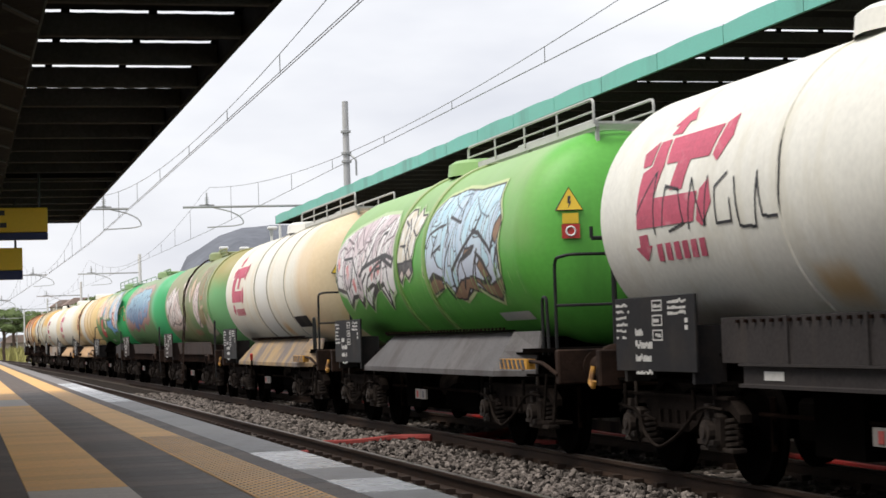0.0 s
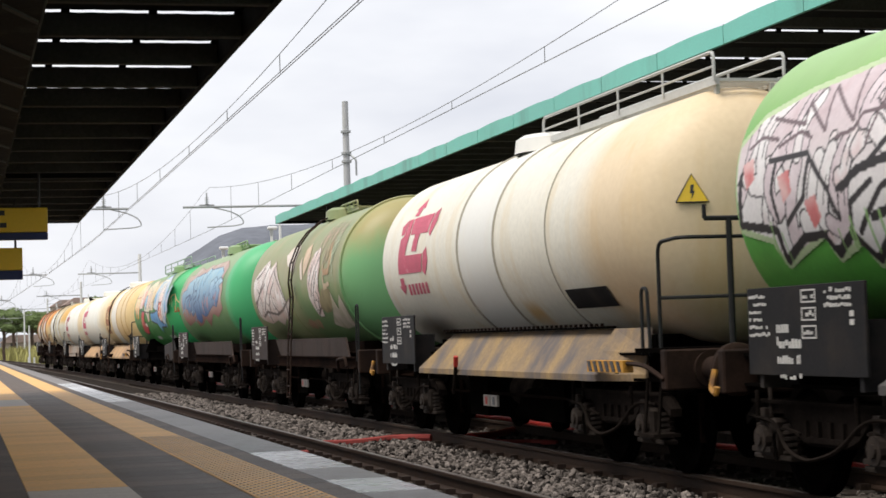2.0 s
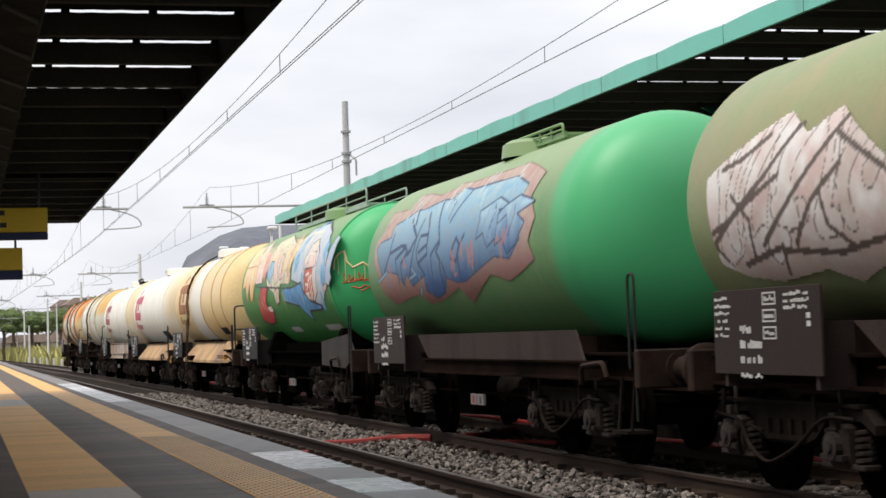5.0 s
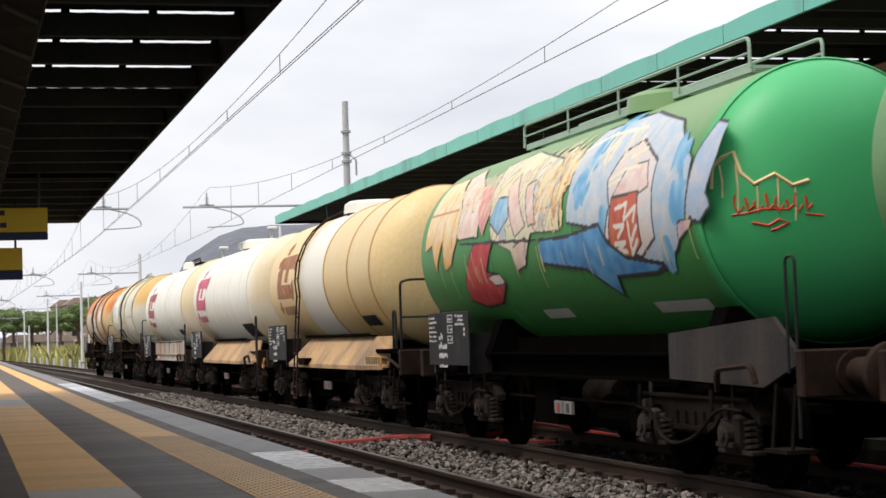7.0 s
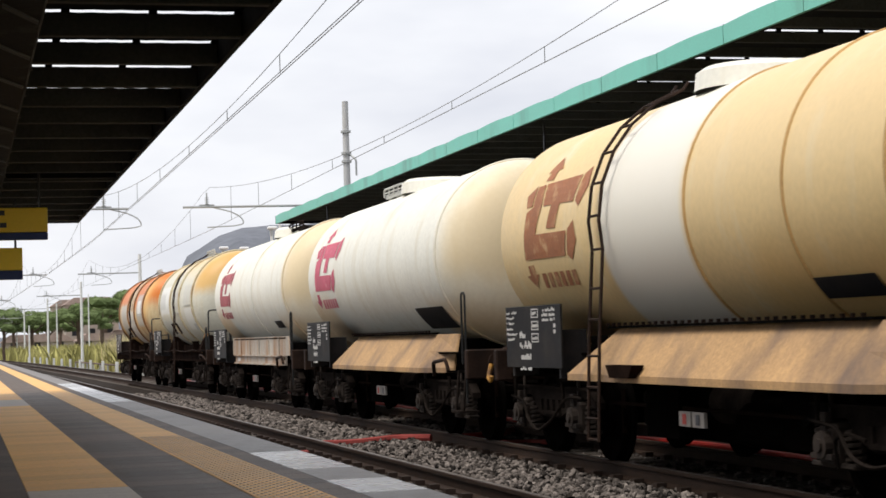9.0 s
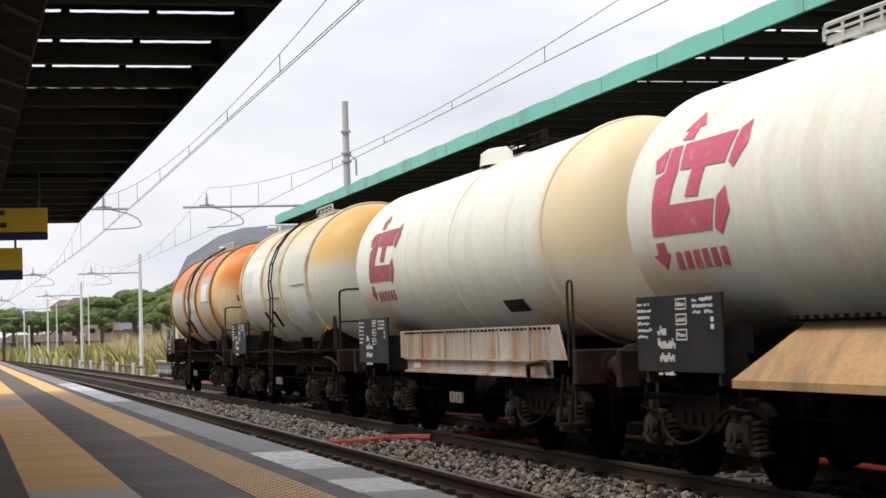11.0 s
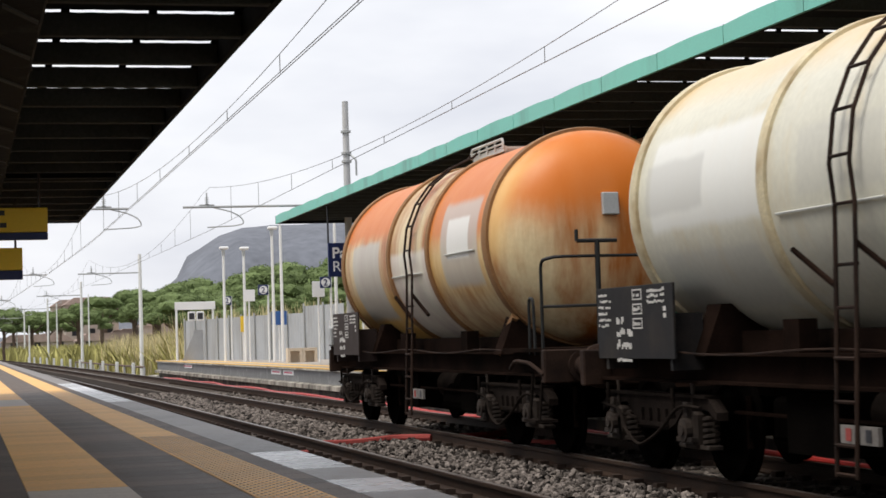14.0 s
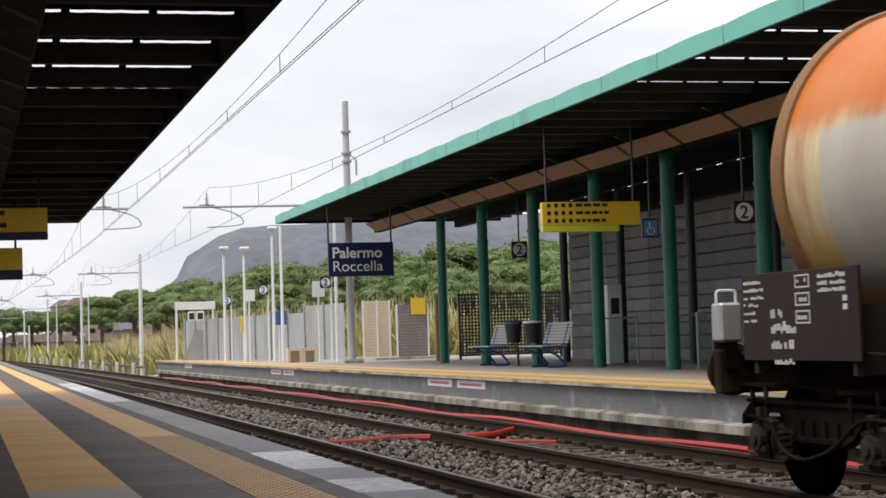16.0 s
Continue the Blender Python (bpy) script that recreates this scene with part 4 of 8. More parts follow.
def walkway(parent, y0, y1, z, material, h=0.28):
    bm = bmesh.new()
    for i in range(int((y1 - y0) / 0.12)):
        box(bm, -0.32, 0.32, y0 + i * 0.12, y0 + i * 0.12 + 0.05, z, z + 0.03)
    box(bm, -0.34, -0.31, y0, y1, z - 0.03, z + 0.04)
    box(bm, 0.31, 0.34, y0, y1, z - 0.03, z + 0.04)
    for y in (y0 + 0.1, (y0 + y1) / 2, y1 - 0.1):
        box(bm, -0.3, -0.26, y, y + 0.05, z - 0.2, z)
        box(bm, 0.26, 0.3, y, y + 0.05, z - 0.2, z)
    part("walkway", bm, material, parent, "grating walkway on the tank top")
    for x in (-0.36, 0.36):
        bm = bmesh.new()
        pipe(bm, bend([(x, y0, z), (x, y0, z + h), (x, y1, z + h), (x, y1, z)]), 0.018)
        rod(bm, (x, y0, z + h / 2), (x, y1, z + h / 2), 0.012, 5)
        for i in range(1, 4):
            y = y0 + (y1 - y0) * i / 4
            rod(bm, (x, y, z), (x, y, z + h), 0.014, 5)
        part("walkway_rail", bm, material, parent)


def ladder(parent, y, r, zc, material, z_low=0.28, width=0.3):
    """Ladder that follows the tank's side and hangs down to a step."""
    bm = bmesh.new()
    for d in (-width / 2, width / 2):
        pts = [(-0.35, y + d, zc + r + 0.1)] + [wrap(y + d, a, r + 0.09, zc) for a in [radians(q) for q in (72, 58, 44, 30, 15, 0, -12)]] + [(-1.36, y + d, 1.25), (-1.4, y + d, z_low)]
        pipe(bm, pts, 0.017, 6)
    rail = [wrap(y, a, r + 0.09, zc) for a in [radians(72 - 14.0 * i) for i in range(7)]]
    rungs = rail + [(-1.33, y, 1.75), (-1.35, y, 1.45), (-1.38, y, 1.1), (-1.39, y, 0.8), (-1.4, y, 0.5), (-1.4, y, 0.3)]
    for p in rungs:
        rod(bm, (p[0], y - width / 2, p[2]), (p[0], y + width / 2, p[2]), 0.014, 5)
    part("ladder", bm, material, parent, "steel side ladder curved over the tank")


def bolt_row(parent, x, y0, y1, z):
    """Small bolt heads in a row along the tank's foot."""
    bm = bmesh.new()
    y = y0
    while y < y1:
        box(bm, x - 0.012, x + 0.012, y, y + 0.036, z - 0.014, z + 0.014)
        y += 0.16
    tagged(part("bolt_strip", bm, "under_brown", parent), kind="stuff")


def wagon(i, label, paint, r=1.235, zc=2.405, tail=0.42, front=-8.95, heads=0.5, tail_depth=0.33, skirt="skirt_grey", skirt_kind="slope", under="under_black", bands=(), band_paint=None, board="board", rail=True, hazard=True, logo_paint=None, logo_at=None, walk_y=None, ladder_y=None, walk_paint="pipe_pale", dome=None, walk_high=0.0, saddle_box=False, bogie_y=-8.97, skirt_end=-8.9, dome_paint=None):
    pitch = STARTS[i] - STARTS[i - 1] if i else 12.6
    y_tail = 1.35
    y_front = -(pitch - 1.35) + 0.02
    w = thing("tank_wagon", label, "tank wagon", group="wagons of the freight train")
    f = front - heads
    # tank
    prof = head(tail, r, tail_depth, 1)[::-1] + [(tail + (front - tail) * k / 6, r) for k in range(1, 6)] + head(front, r, heads, -1)
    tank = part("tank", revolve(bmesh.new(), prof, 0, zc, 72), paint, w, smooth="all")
    for y, wid, lift in bands:
        part("tank_band", revolve(bmesh.new(), [(y - wid / 2, r - 0.01), (y - wid / 2, r + lift), (y - wid / 4, r + lift + 0.012), (y + wid / 4, r + lift + 0.012), (y + wid / 2, r + lift), (y + wid / 2, r - 0.01)], 0, zc, 72), band_paint or paint, tank, smooth=True)
    # underframe
    for s in (-1, 1):
        part("sole_bar", prism(bmesh.new(), [(s * 0.98, 0.86), (s * 1.12, 0.86), (s * 1.12, 0.885), (s * 1.0, 0.885), (s * 1.0, 1.1), (s * 1.12, 1.1), (s * 1.12, 1.125), (s * 0.98, 1.125)], "y", y_front + 0.62, y_tail - 0.62), under, w)
    for y in (y_tail - 0.62, y_front + 0.62):
        part("headstock", nbox(-1.3, 1.3, y - 0.06, y + 0.06, 0.8, 1.16, bevel=0.015), "rusty", w, "rust-brown headstock")
        d = 1 if y > -3 else -1
        for x in (-0.875, 0.875):
            shared("buffer%d" % d, lambda: bm_buffer() if d < 0 else flipped(bm_buffer()), "buffer", "rusty", w, Matrix.Translation((x, y + d * 0.06, 0.98)), "round sprung buffer", smooth=True)
        part("coupling", rod(nbox(-0.05, 0.05, min(y, y + d * 0.42), max(y, y + d * 0.42), 0.92, 1.03), (0, y + d * 0.3, 0.98), (0, y + d * 0.55, 0.62), 0.035, 6), "under_black", w)
    for y in (-0.75, bogie_y):
        bogie(w, y)
    # saddles and skirt
    fr = f + 0.45
    if skirt_kind == "slope":
        for s in (-1, 1):
            bm = bmesh.new()
            x0, x1 = s * (r - 0.2), s * 1.34
            rows = []
            for (yt, yb, dx) in ((-2.75, -2.0, 0.0), (-4.2, -4.0, 0.0), (-6.0, -6.0, 0.0), (skirt_end + 0.1, skirt_end, 0.0), (skirt_end - 0.55, skirt_end - 0.75, -0.28)):
                rows.append([(x0 + s * dx * 0.4, yt, 1.36), ((x0 + x1) / 2 + s * dx * 0.7, (yt + yb) / 2, 1.14), (x1 + s * dx, yb, 0.92), (x1 + s * dx, yb, 0.855)])
            ribbon(bm, rows)
            g = bmesh.ops.extrude_face_region(bm, geom=bm.faces[:])
            bmesh.ops.translate(bm, vec=(-s * 0.03, 0, 0.0), verts=[v for v in g["geom"] if isinstance(v, bmesh.types.BMVert)])
            part("skirt", bm, skirt, w, "sloping side skirt plate")
            part("flange", nbox(min(s * (r - 0.22), s * (r - 0.12)), max(s * (r - 0.22), s * (r - 0.12)), skirt_end + 0.1, -2.6, 1.362, 1.385), "under_black", w, "dark flange under the tank")
        bolt_row(w, -(r - 0.11), skirt_end + 0.2, -2.6, 1.4)
        if i == 6:
            part("skirt_step", prism(bmesh.new(), [(-3.35, 1.02), (-4.05, 1.02), (-3.95, 0.9), (-3.45, 0.9)], "x", -1.42, -1.3), "under_brown", w, "small dark step on the skirt")
    elif skirt_kind == "flat":
        low = skirt == "skirt_brown"
        for s in (-1, 1):
            x1 = s * 1.24
            top = 1.36 if low else 1.42
            part("skirt", prism(bmesh.new(), [(-2.7 if low else -2.15, 1.05), (-2.15, top), (fr - 0.1, top), (fr - 0.35, 1.05)], "x", x1, x1 - s * 0.03), skirt, w, "upright side skirt plate")
            part("frame_rail", prism(bmesh.new(), [(x1 - s * 0.02, 0.86), (x1 + s * 0.06, 0.86), (x1 + s * 0.06, 0.885), (x1 + s * 0.015, 0.89), (x1 + s * 0.015, 1.02), (x1 + s * 0.06, 1.03), (x1 + s * 0.06, 1.048), (x1 - s * 0.02, 1.048)], "y", fr - 1.0 if low else fr + 0.1, -2.6), skirt if not low else "under_brown", w, "flanged lower frame rail")
            for k in range(0 if low else 5):
                y = -3.4 - k * (abs(fr) - 4.0) / 4.2
                part("rib", nbox(min(x1, x1 + s * 0.02), max(x1, x1 + s * 0.02), y - 0.03, y + 0.03, 1.05, top), skirt, w)
        if not low:
            bolt_row(w, -1.255, fr + 0.1, -2.4, 1.385)
            part("plate_lettering", nbox(-1.262, -1.258, -3.35, -3.0, 0.92, 0.99), "stencil", w, "small white lettered plate, unreadable")
    else:
        for y in (-1.9, -8.6):
            part("saddle", prism(bmesh.new(), [(-1.15, 1.1), (1.15, 1.1), (0.98, zc - r * 0.72), (-0.98, zc - r * 0.72)], "y", y - 0.15, y + 0.15), under, w, "tank saddle")
        if saddle_box:
            for s in (-1, 1):
                x1 = s * 1.22
                part("saddle_plate", prism(bmesh.new(), [(-7.95, 0.9), (-7.95, 1.3), (-10.1, 1.41), (-10.6, 1.07), (-9.9, 0.86)], "x", x1, x1 - s * 0.04), "saddle_dark", w, "grey sloping saddle plate")
        for y in () if saddle_box else (-3.6, -6.9):
            for s in (-1, 1):
                part("bracket", nbox(s * 1.0 - 0.08, s * 1.0 + 0.08, y - 0.14, y + 0.14, 1.1, zc - r * 0.84), under, w)
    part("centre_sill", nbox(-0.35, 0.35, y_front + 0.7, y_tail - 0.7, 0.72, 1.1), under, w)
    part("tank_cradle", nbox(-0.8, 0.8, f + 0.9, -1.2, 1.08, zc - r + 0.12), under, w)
    # solid box from bogie to bogie, added to keep this gap dark
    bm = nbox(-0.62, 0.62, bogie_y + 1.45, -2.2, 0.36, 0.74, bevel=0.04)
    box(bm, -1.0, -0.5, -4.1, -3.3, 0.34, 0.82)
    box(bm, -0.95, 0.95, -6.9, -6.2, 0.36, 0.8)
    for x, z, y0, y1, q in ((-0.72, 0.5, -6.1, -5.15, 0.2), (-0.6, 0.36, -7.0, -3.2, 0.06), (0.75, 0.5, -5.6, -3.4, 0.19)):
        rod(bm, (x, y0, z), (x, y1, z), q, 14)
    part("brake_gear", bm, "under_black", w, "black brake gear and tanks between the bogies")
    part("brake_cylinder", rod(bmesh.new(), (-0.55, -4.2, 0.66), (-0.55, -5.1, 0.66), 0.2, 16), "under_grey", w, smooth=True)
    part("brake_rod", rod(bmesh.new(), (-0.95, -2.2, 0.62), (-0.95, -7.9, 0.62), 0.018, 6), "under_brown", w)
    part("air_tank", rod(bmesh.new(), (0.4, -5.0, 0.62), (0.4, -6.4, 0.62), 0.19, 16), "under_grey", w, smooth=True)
    # data board at the tail
    bw = 1.92
    bo = shared("board", lambda: bm_board(bw, 0.66), "data_board", board, w, Matrix.Translation((-1.36, 0, 0.97 if i < 9 else 1.08)), "dark data board with white stencilling")
    if board != "board":
        bo.data = bo.data.copy()
        bo.data.materials.clear()
        bo.data.materials.append(M[board])
    tagged(part("stencil_lettering", stencil_rows(random.Random(40 + i), bw, 0.66), "stencil", bo, "white stencilled data bars"), kind="stuff")
    # handrails on the end platform
    if rail:
        p = y_front + 0.5
        bm = bmesh.new()
        pipe(bm, bend([(-1.18, p + 0.45, 1.12), (-1.18, p + 0.45, 2.12), (-1.18, p - 0.05, 2.14), (-0.2, p - 0.05, 2.14)], 0.12), 0.019)
        rod(bm, (-1.18, p + 0.42, 1.62), (-0.2, p - 0.05, 1.62), 0.016, 6)
        pipe(bm, bend([(-1.2, p + 0.85, 1.1), (-1.2, p + 0.85, 1.72), (-1.2, p + 0.7, 1.72), (-1.2, p + 0.66, 1.1)], 0.07), 0.018)
        part("end_rail", bm, "pipe_black", w, "dark tubular end handrail")
        bm = rod(bmesh.new(), (-0.72, p - 0.1, 1.1), (-0.72, p - 0.1, 2.3), 0.03, 8)
        rod(bm, (-0.95, p - 0.1, 2.3), (-0.5, p - 0.1, 2.3), 0.022, 6)
        rod(bm, (-0.95, p - 0.1, 2.3), (-0.95, p - 0.1, 2.42), 0.02, 6)
        part("hand_brake", bm, "pipe_black", w, "hand brake column with crank")
        part("end_lever", pipe(bmesh.new(), bend([(-1.3, p + 1.3, 0.95), (-1.36, p + 0.9, 1.04), (-1.36, p + 0.4, 1.02), (-1.3, p + 0.1, 0.9)], 0.1), 0.022, 6), "rusty", w, "rust-brown bent lever")
        part("end_platform", nbox(-1.25, 1.25, y_front + 0.62, f + 0.3, 1.13, 1.17), under, w)
    else:
        p = y_front + 0.85
        part("grab_rail", pipe(bmesh.new(), bend([(-1.27, p, 0.98), (-1.27, p, 1.86), (-1.27, p - 0.16, 1.86), (-1.27, p - 0.16, 0.5)], 0.07), 0.014, 6), "pipe_black", w, "tall narrow dark grab rail")
        part("end_lever", pipe(bmesh.new(), bend([(-1.3, p + 1.3, 0.82), (-1.34, p + 1.2, 1.0), (-1.36, p + 0.5, 1.04), (-1.34, p + 0.45, 0.9)], 0.08), 0.026, 6), "rusty", w, "rust-brown bent lever")
    if hazard:
        y = y_front + 2.1
        hz = part("hazard_step", nbox(-1.4, -1.3, y - 0.75, y + 0.25, 0.95, 1.06), "hazard", w, "orange and black striped step")
        bm = bmesh.new()
        for k in range(6):
            prism(bm, [(y - 0.7 + k * 0.16, 0.955), (y - 0.62 + k * 0.16, 0.955), (y - 0.56 + k * 0.16, 1.055), (y - 0.64 + k * 0.16, 1.055)], "x", -1.406, -1.398)
        tagged(part("hazard_stripes", bm, "sign_black", hz), kind="stuff")
        part("tow_hook", pipe(bmesh.new(), bend([(-1.34, 0.75, 1.0), (-1.38, 0.75, 0.84), (-1.38, 0.65, 0.8), (-1.38, 0.63, 0.86)], 0.04), 0.026), "hazard", w, "orange shunting hook")
    # steps below the front end
    bm = nbox(-1.36, -1.1, y_front + 0.75, y_front + 1.15, 0.38, 0.41)
    rod(bm, (-1.3, y_front + 0.78, 0.4), (-1.25, y_front + 0.78, 0.9), 0.018, 5)
    rod(bm, (-1.3, y_front + 1.12, 0.4), (-1.25, y_front + 1.12, 0.9), 0.018, 5)
    part("step", bm, "under_grey", w)
    for k in (0, 1):
        bp = part("brake_plate", nbox(-1.2, -1.17, -4.86 - 0.3 * k, -4.6 - 0.3 * k, 0.49, 0.62), "brake_white", w, "dirty white brake changeover plate")
        part("plate_mark", nbox(-1.207, -1.202, -4.77 - 0.3 * k, -4.69 - 0.3 * k, 0.51, 0.6), "red_wrap" if k == 0 else "sign_black", bp)
    if i == 2:
        lv = part("brake_lever", rod(bmesh.new(), (-1.33, -3.7, 0.62), (-1.37, -4.0, 0.98), 0.022, 6), "under_grey", w, "dark brake lever with a red grip")
        part("grip", rod(bmesh.new(), (-1.37, -4.0, 0.96), (-1.38, -4.05, 1.08), 0.03, 8), "red_pipe", lv, "red grip")
    if logo_paint:
        logo(tank, logo_at[0], logo_at[1], logo_at[2], r, zc, logo_paint)
    if walk_y:
        walkway(w, walk_y[0], walk_y[1], zc + r + 0.02, walk_paint, 0.13 if walk_high else 0.28)
    if ladder_y:
        ladder(w, ladder_y, r, zc, "rusty")
    if dome is not None:
        part("dome", revolve_z(bmesh.new(), [(0.62, 0.0), (0.6, 0.17), (0.52, 0.22), (0.0, 0.23)], 0, dome, zc + r - 0.1), dome_paint or paint, tank, "manway dome", smooth=True)
    return w


def flipped(bm):
    bmesh.ops.scale(bm, vec=(1, -1, 1), verts=bm.verts[:])
    return bm


def revolve_z(bm, prof, cx, cy, cz, seg=28):
    rings = []
    for r, z in prof:
        rings.append([bm.verts.new((cx + r * math.cos(2 * math.pi * k / seg), cy + r * math.sin(2 * math.pi * k / seg), cz + z)) for k in range(seg)] if r else [bm.verts.new((cx, cy, cz + z))])
    for a, b in zip(rings, rings[1:]):
        for k in range(seg):
            j = (k + 1) % seg
            if len(a) == 1:
                bm.faces.new((a[0], b[k], b[j]))
            elif len(b) == 1:
                bm.faces.new((a[k], a[j], b[0]))
            else:
                bm.faces.new((a[k], a[j], b[j], b[k]))
    return bm


TRAIN = [
    wagon(0, "cream white tank wagon with a red mark and black scrawl", "t_white_first", front=-9.3, skirt="saddle_dark", skirt_kind="flat", logo_paint="logo_red", logo_at=(-0.27, 2.25, 1.06), walk_y=(-9.0, -4.2), bands=((-3.3, 0.03, 0.004),), dome=-3.6, tail=0.68),
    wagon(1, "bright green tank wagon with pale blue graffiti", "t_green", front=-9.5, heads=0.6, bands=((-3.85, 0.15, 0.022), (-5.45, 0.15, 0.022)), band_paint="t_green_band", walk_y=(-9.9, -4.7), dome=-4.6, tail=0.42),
    wagon(2, "cream white tank wagon with a red mark and stained skirt", "t_white", front=-9.6, heads=0.6, skirt="skirt_stained", bands=((-3.74, 0.045, 0.006), (-5.33, 0.045, 0.006), (-7.3, 0.015, 0.002)), band_paint="t_seam", logo_paint="logo_red", logo_at=(-0.53, 2.21, 1.03), walk_y=(-9.9, -4.7), dome=-4.4, tail=0.42),
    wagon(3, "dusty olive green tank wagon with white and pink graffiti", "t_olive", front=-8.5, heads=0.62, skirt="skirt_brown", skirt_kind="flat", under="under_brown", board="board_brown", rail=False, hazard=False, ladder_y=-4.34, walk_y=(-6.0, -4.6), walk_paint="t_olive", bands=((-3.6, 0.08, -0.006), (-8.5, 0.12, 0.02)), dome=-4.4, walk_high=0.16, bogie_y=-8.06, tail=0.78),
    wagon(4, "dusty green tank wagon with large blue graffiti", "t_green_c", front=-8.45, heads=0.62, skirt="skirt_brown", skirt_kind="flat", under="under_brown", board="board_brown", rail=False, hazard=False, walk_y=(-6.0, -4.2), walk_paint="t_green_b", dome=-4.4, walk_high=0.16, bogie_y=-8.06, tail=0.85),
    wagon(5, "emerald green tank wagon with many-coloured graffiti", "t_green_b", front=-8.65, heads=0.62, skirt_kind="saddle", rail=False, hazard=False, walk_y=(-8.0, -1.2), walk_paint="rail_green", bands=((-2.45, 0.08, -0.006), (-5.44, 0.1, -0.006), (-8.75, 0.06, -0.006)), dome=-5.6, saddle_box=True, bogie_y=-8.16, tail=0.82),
    wagon(6, "rust-tinted cream tank wagon with a faded brown mark", "t_cream", front=-8.6, heads=0.6, skirt="skirt_cream", ladder_y=-2.9, logo_paint="logo_brown", logo_at=(-0.3, 2.13, 1.08), bands=((-4.98, 0.04, 0.004), (-6.93, 0.04, 0.004), (-8.55, 0.06, 0.006)), band_paint="t_seam_warm", dome=-3.95, dome_paint="t_white_clean", bogie_y=-8.3, skirt_end=-8.15, tail=0.55),
    wagon(7, "pale cream white tank wagon with a red mark", "t_white_clean", front=-8.45, heads=0.6, skirt="skirt_cream", rail=False, hazard=False, logo_paint="logo_red", logo_at=(-0.08, 2.16, 1.06), walk_y=(-3.2, -1.9), walk_high=0.1, bands=((-8.42, 0.08, 0.012),), dome=-4.2, bogie_y=-8.2, skirt_end=-7.8, tail=0.50),
    wagon(8, "cream white tank wagon with a red mark, rust-streaked skirt", "t_white_clean", front=-8.9, heads=0.6, skirt="skirt_white", skirt_kind="flat", rail=False, hazard=False, logo_paint="logo_dull", logo_at=(-0.18, 2.16, 1.0), bands=((-4.9, 0.03, 0.004), (-8.7, 0.09, 0.02)), walk_y=(-6.4, -4.8), walk_paint="under_grey", walk_high=0.1, dome=-4.4, bogie_y=-8.2, tail=0.70),
    wagon(9, "patched grey-white domed tank wagon with rusty bands", "t_patched", r=1.275, zc=2.46, tail=-0.75, front=-8.5, heads=0.72, tail_depth=0.6, skirt_kind="saddle", under="under_brown", hazard=False, ladder_y=-5.07, bands=((-0.85, 0.16, 0.03), (-3.62, 0.14, 0.03), (-5.7, 0.14, 0.03), (-8.45, 0.18, 0.03)), band_paint="t_ring", walk_y=(-6.5, -5.0), walk_paint="pipe_pale", walk_high=0.1),
    wagon(10, "rusty orange domed tank wagon at the train's tail", "t_orange", r=1.275, zc=2.46, tail=-0.5, front=-8.75, heads=0.72, tail_depth=0.6, skirt_kind="saddle", under="under_brown", board="board_brown", hazard=False, ladder_y=-5.14, bands=((-0.55, 0.18, 0.03), (-3.7, 0.14, 0.03), (-5.95, 0.14, 0.03), (-8.7, 0.2, 0.03)), band_paint="t_band", walk_y=(-6.5, -5.0), walk_paint="pipe_pale", walk_high=0.1),
]


# ---- plates and notices on the tanks ----
def on_head(r, zc, front, depth, x, z, lift=0.01):
    """Pose of a plate that lies on the dished front end at the given x and height."""
    def y_at(px, pz):
        rho = min(0.999, math.hypot(px, pz - zc) / r)
        return front - depth * math.sin(math.acos(rho ** (1 / 0.72)))
    e = 0.02
    y = y_at(x, z)
    nx, nz = (y_at(x + e, z) - y_at(x - e, z)) / (2 * e), (y_at(x, z + e) - y_at(x, z - e)) / (2 * e)
    nrm = Vector((nx, -1, nz)).normalized()
    side = Vector((0, 0, 1)).cross(nrm).normalized()
    up = nrm.cross(side)
    m = Matrix((side, up, nrm)).transposed().to_4x4()
    m.translation = Vector((x, y, z)) + nrm * lift
    return m


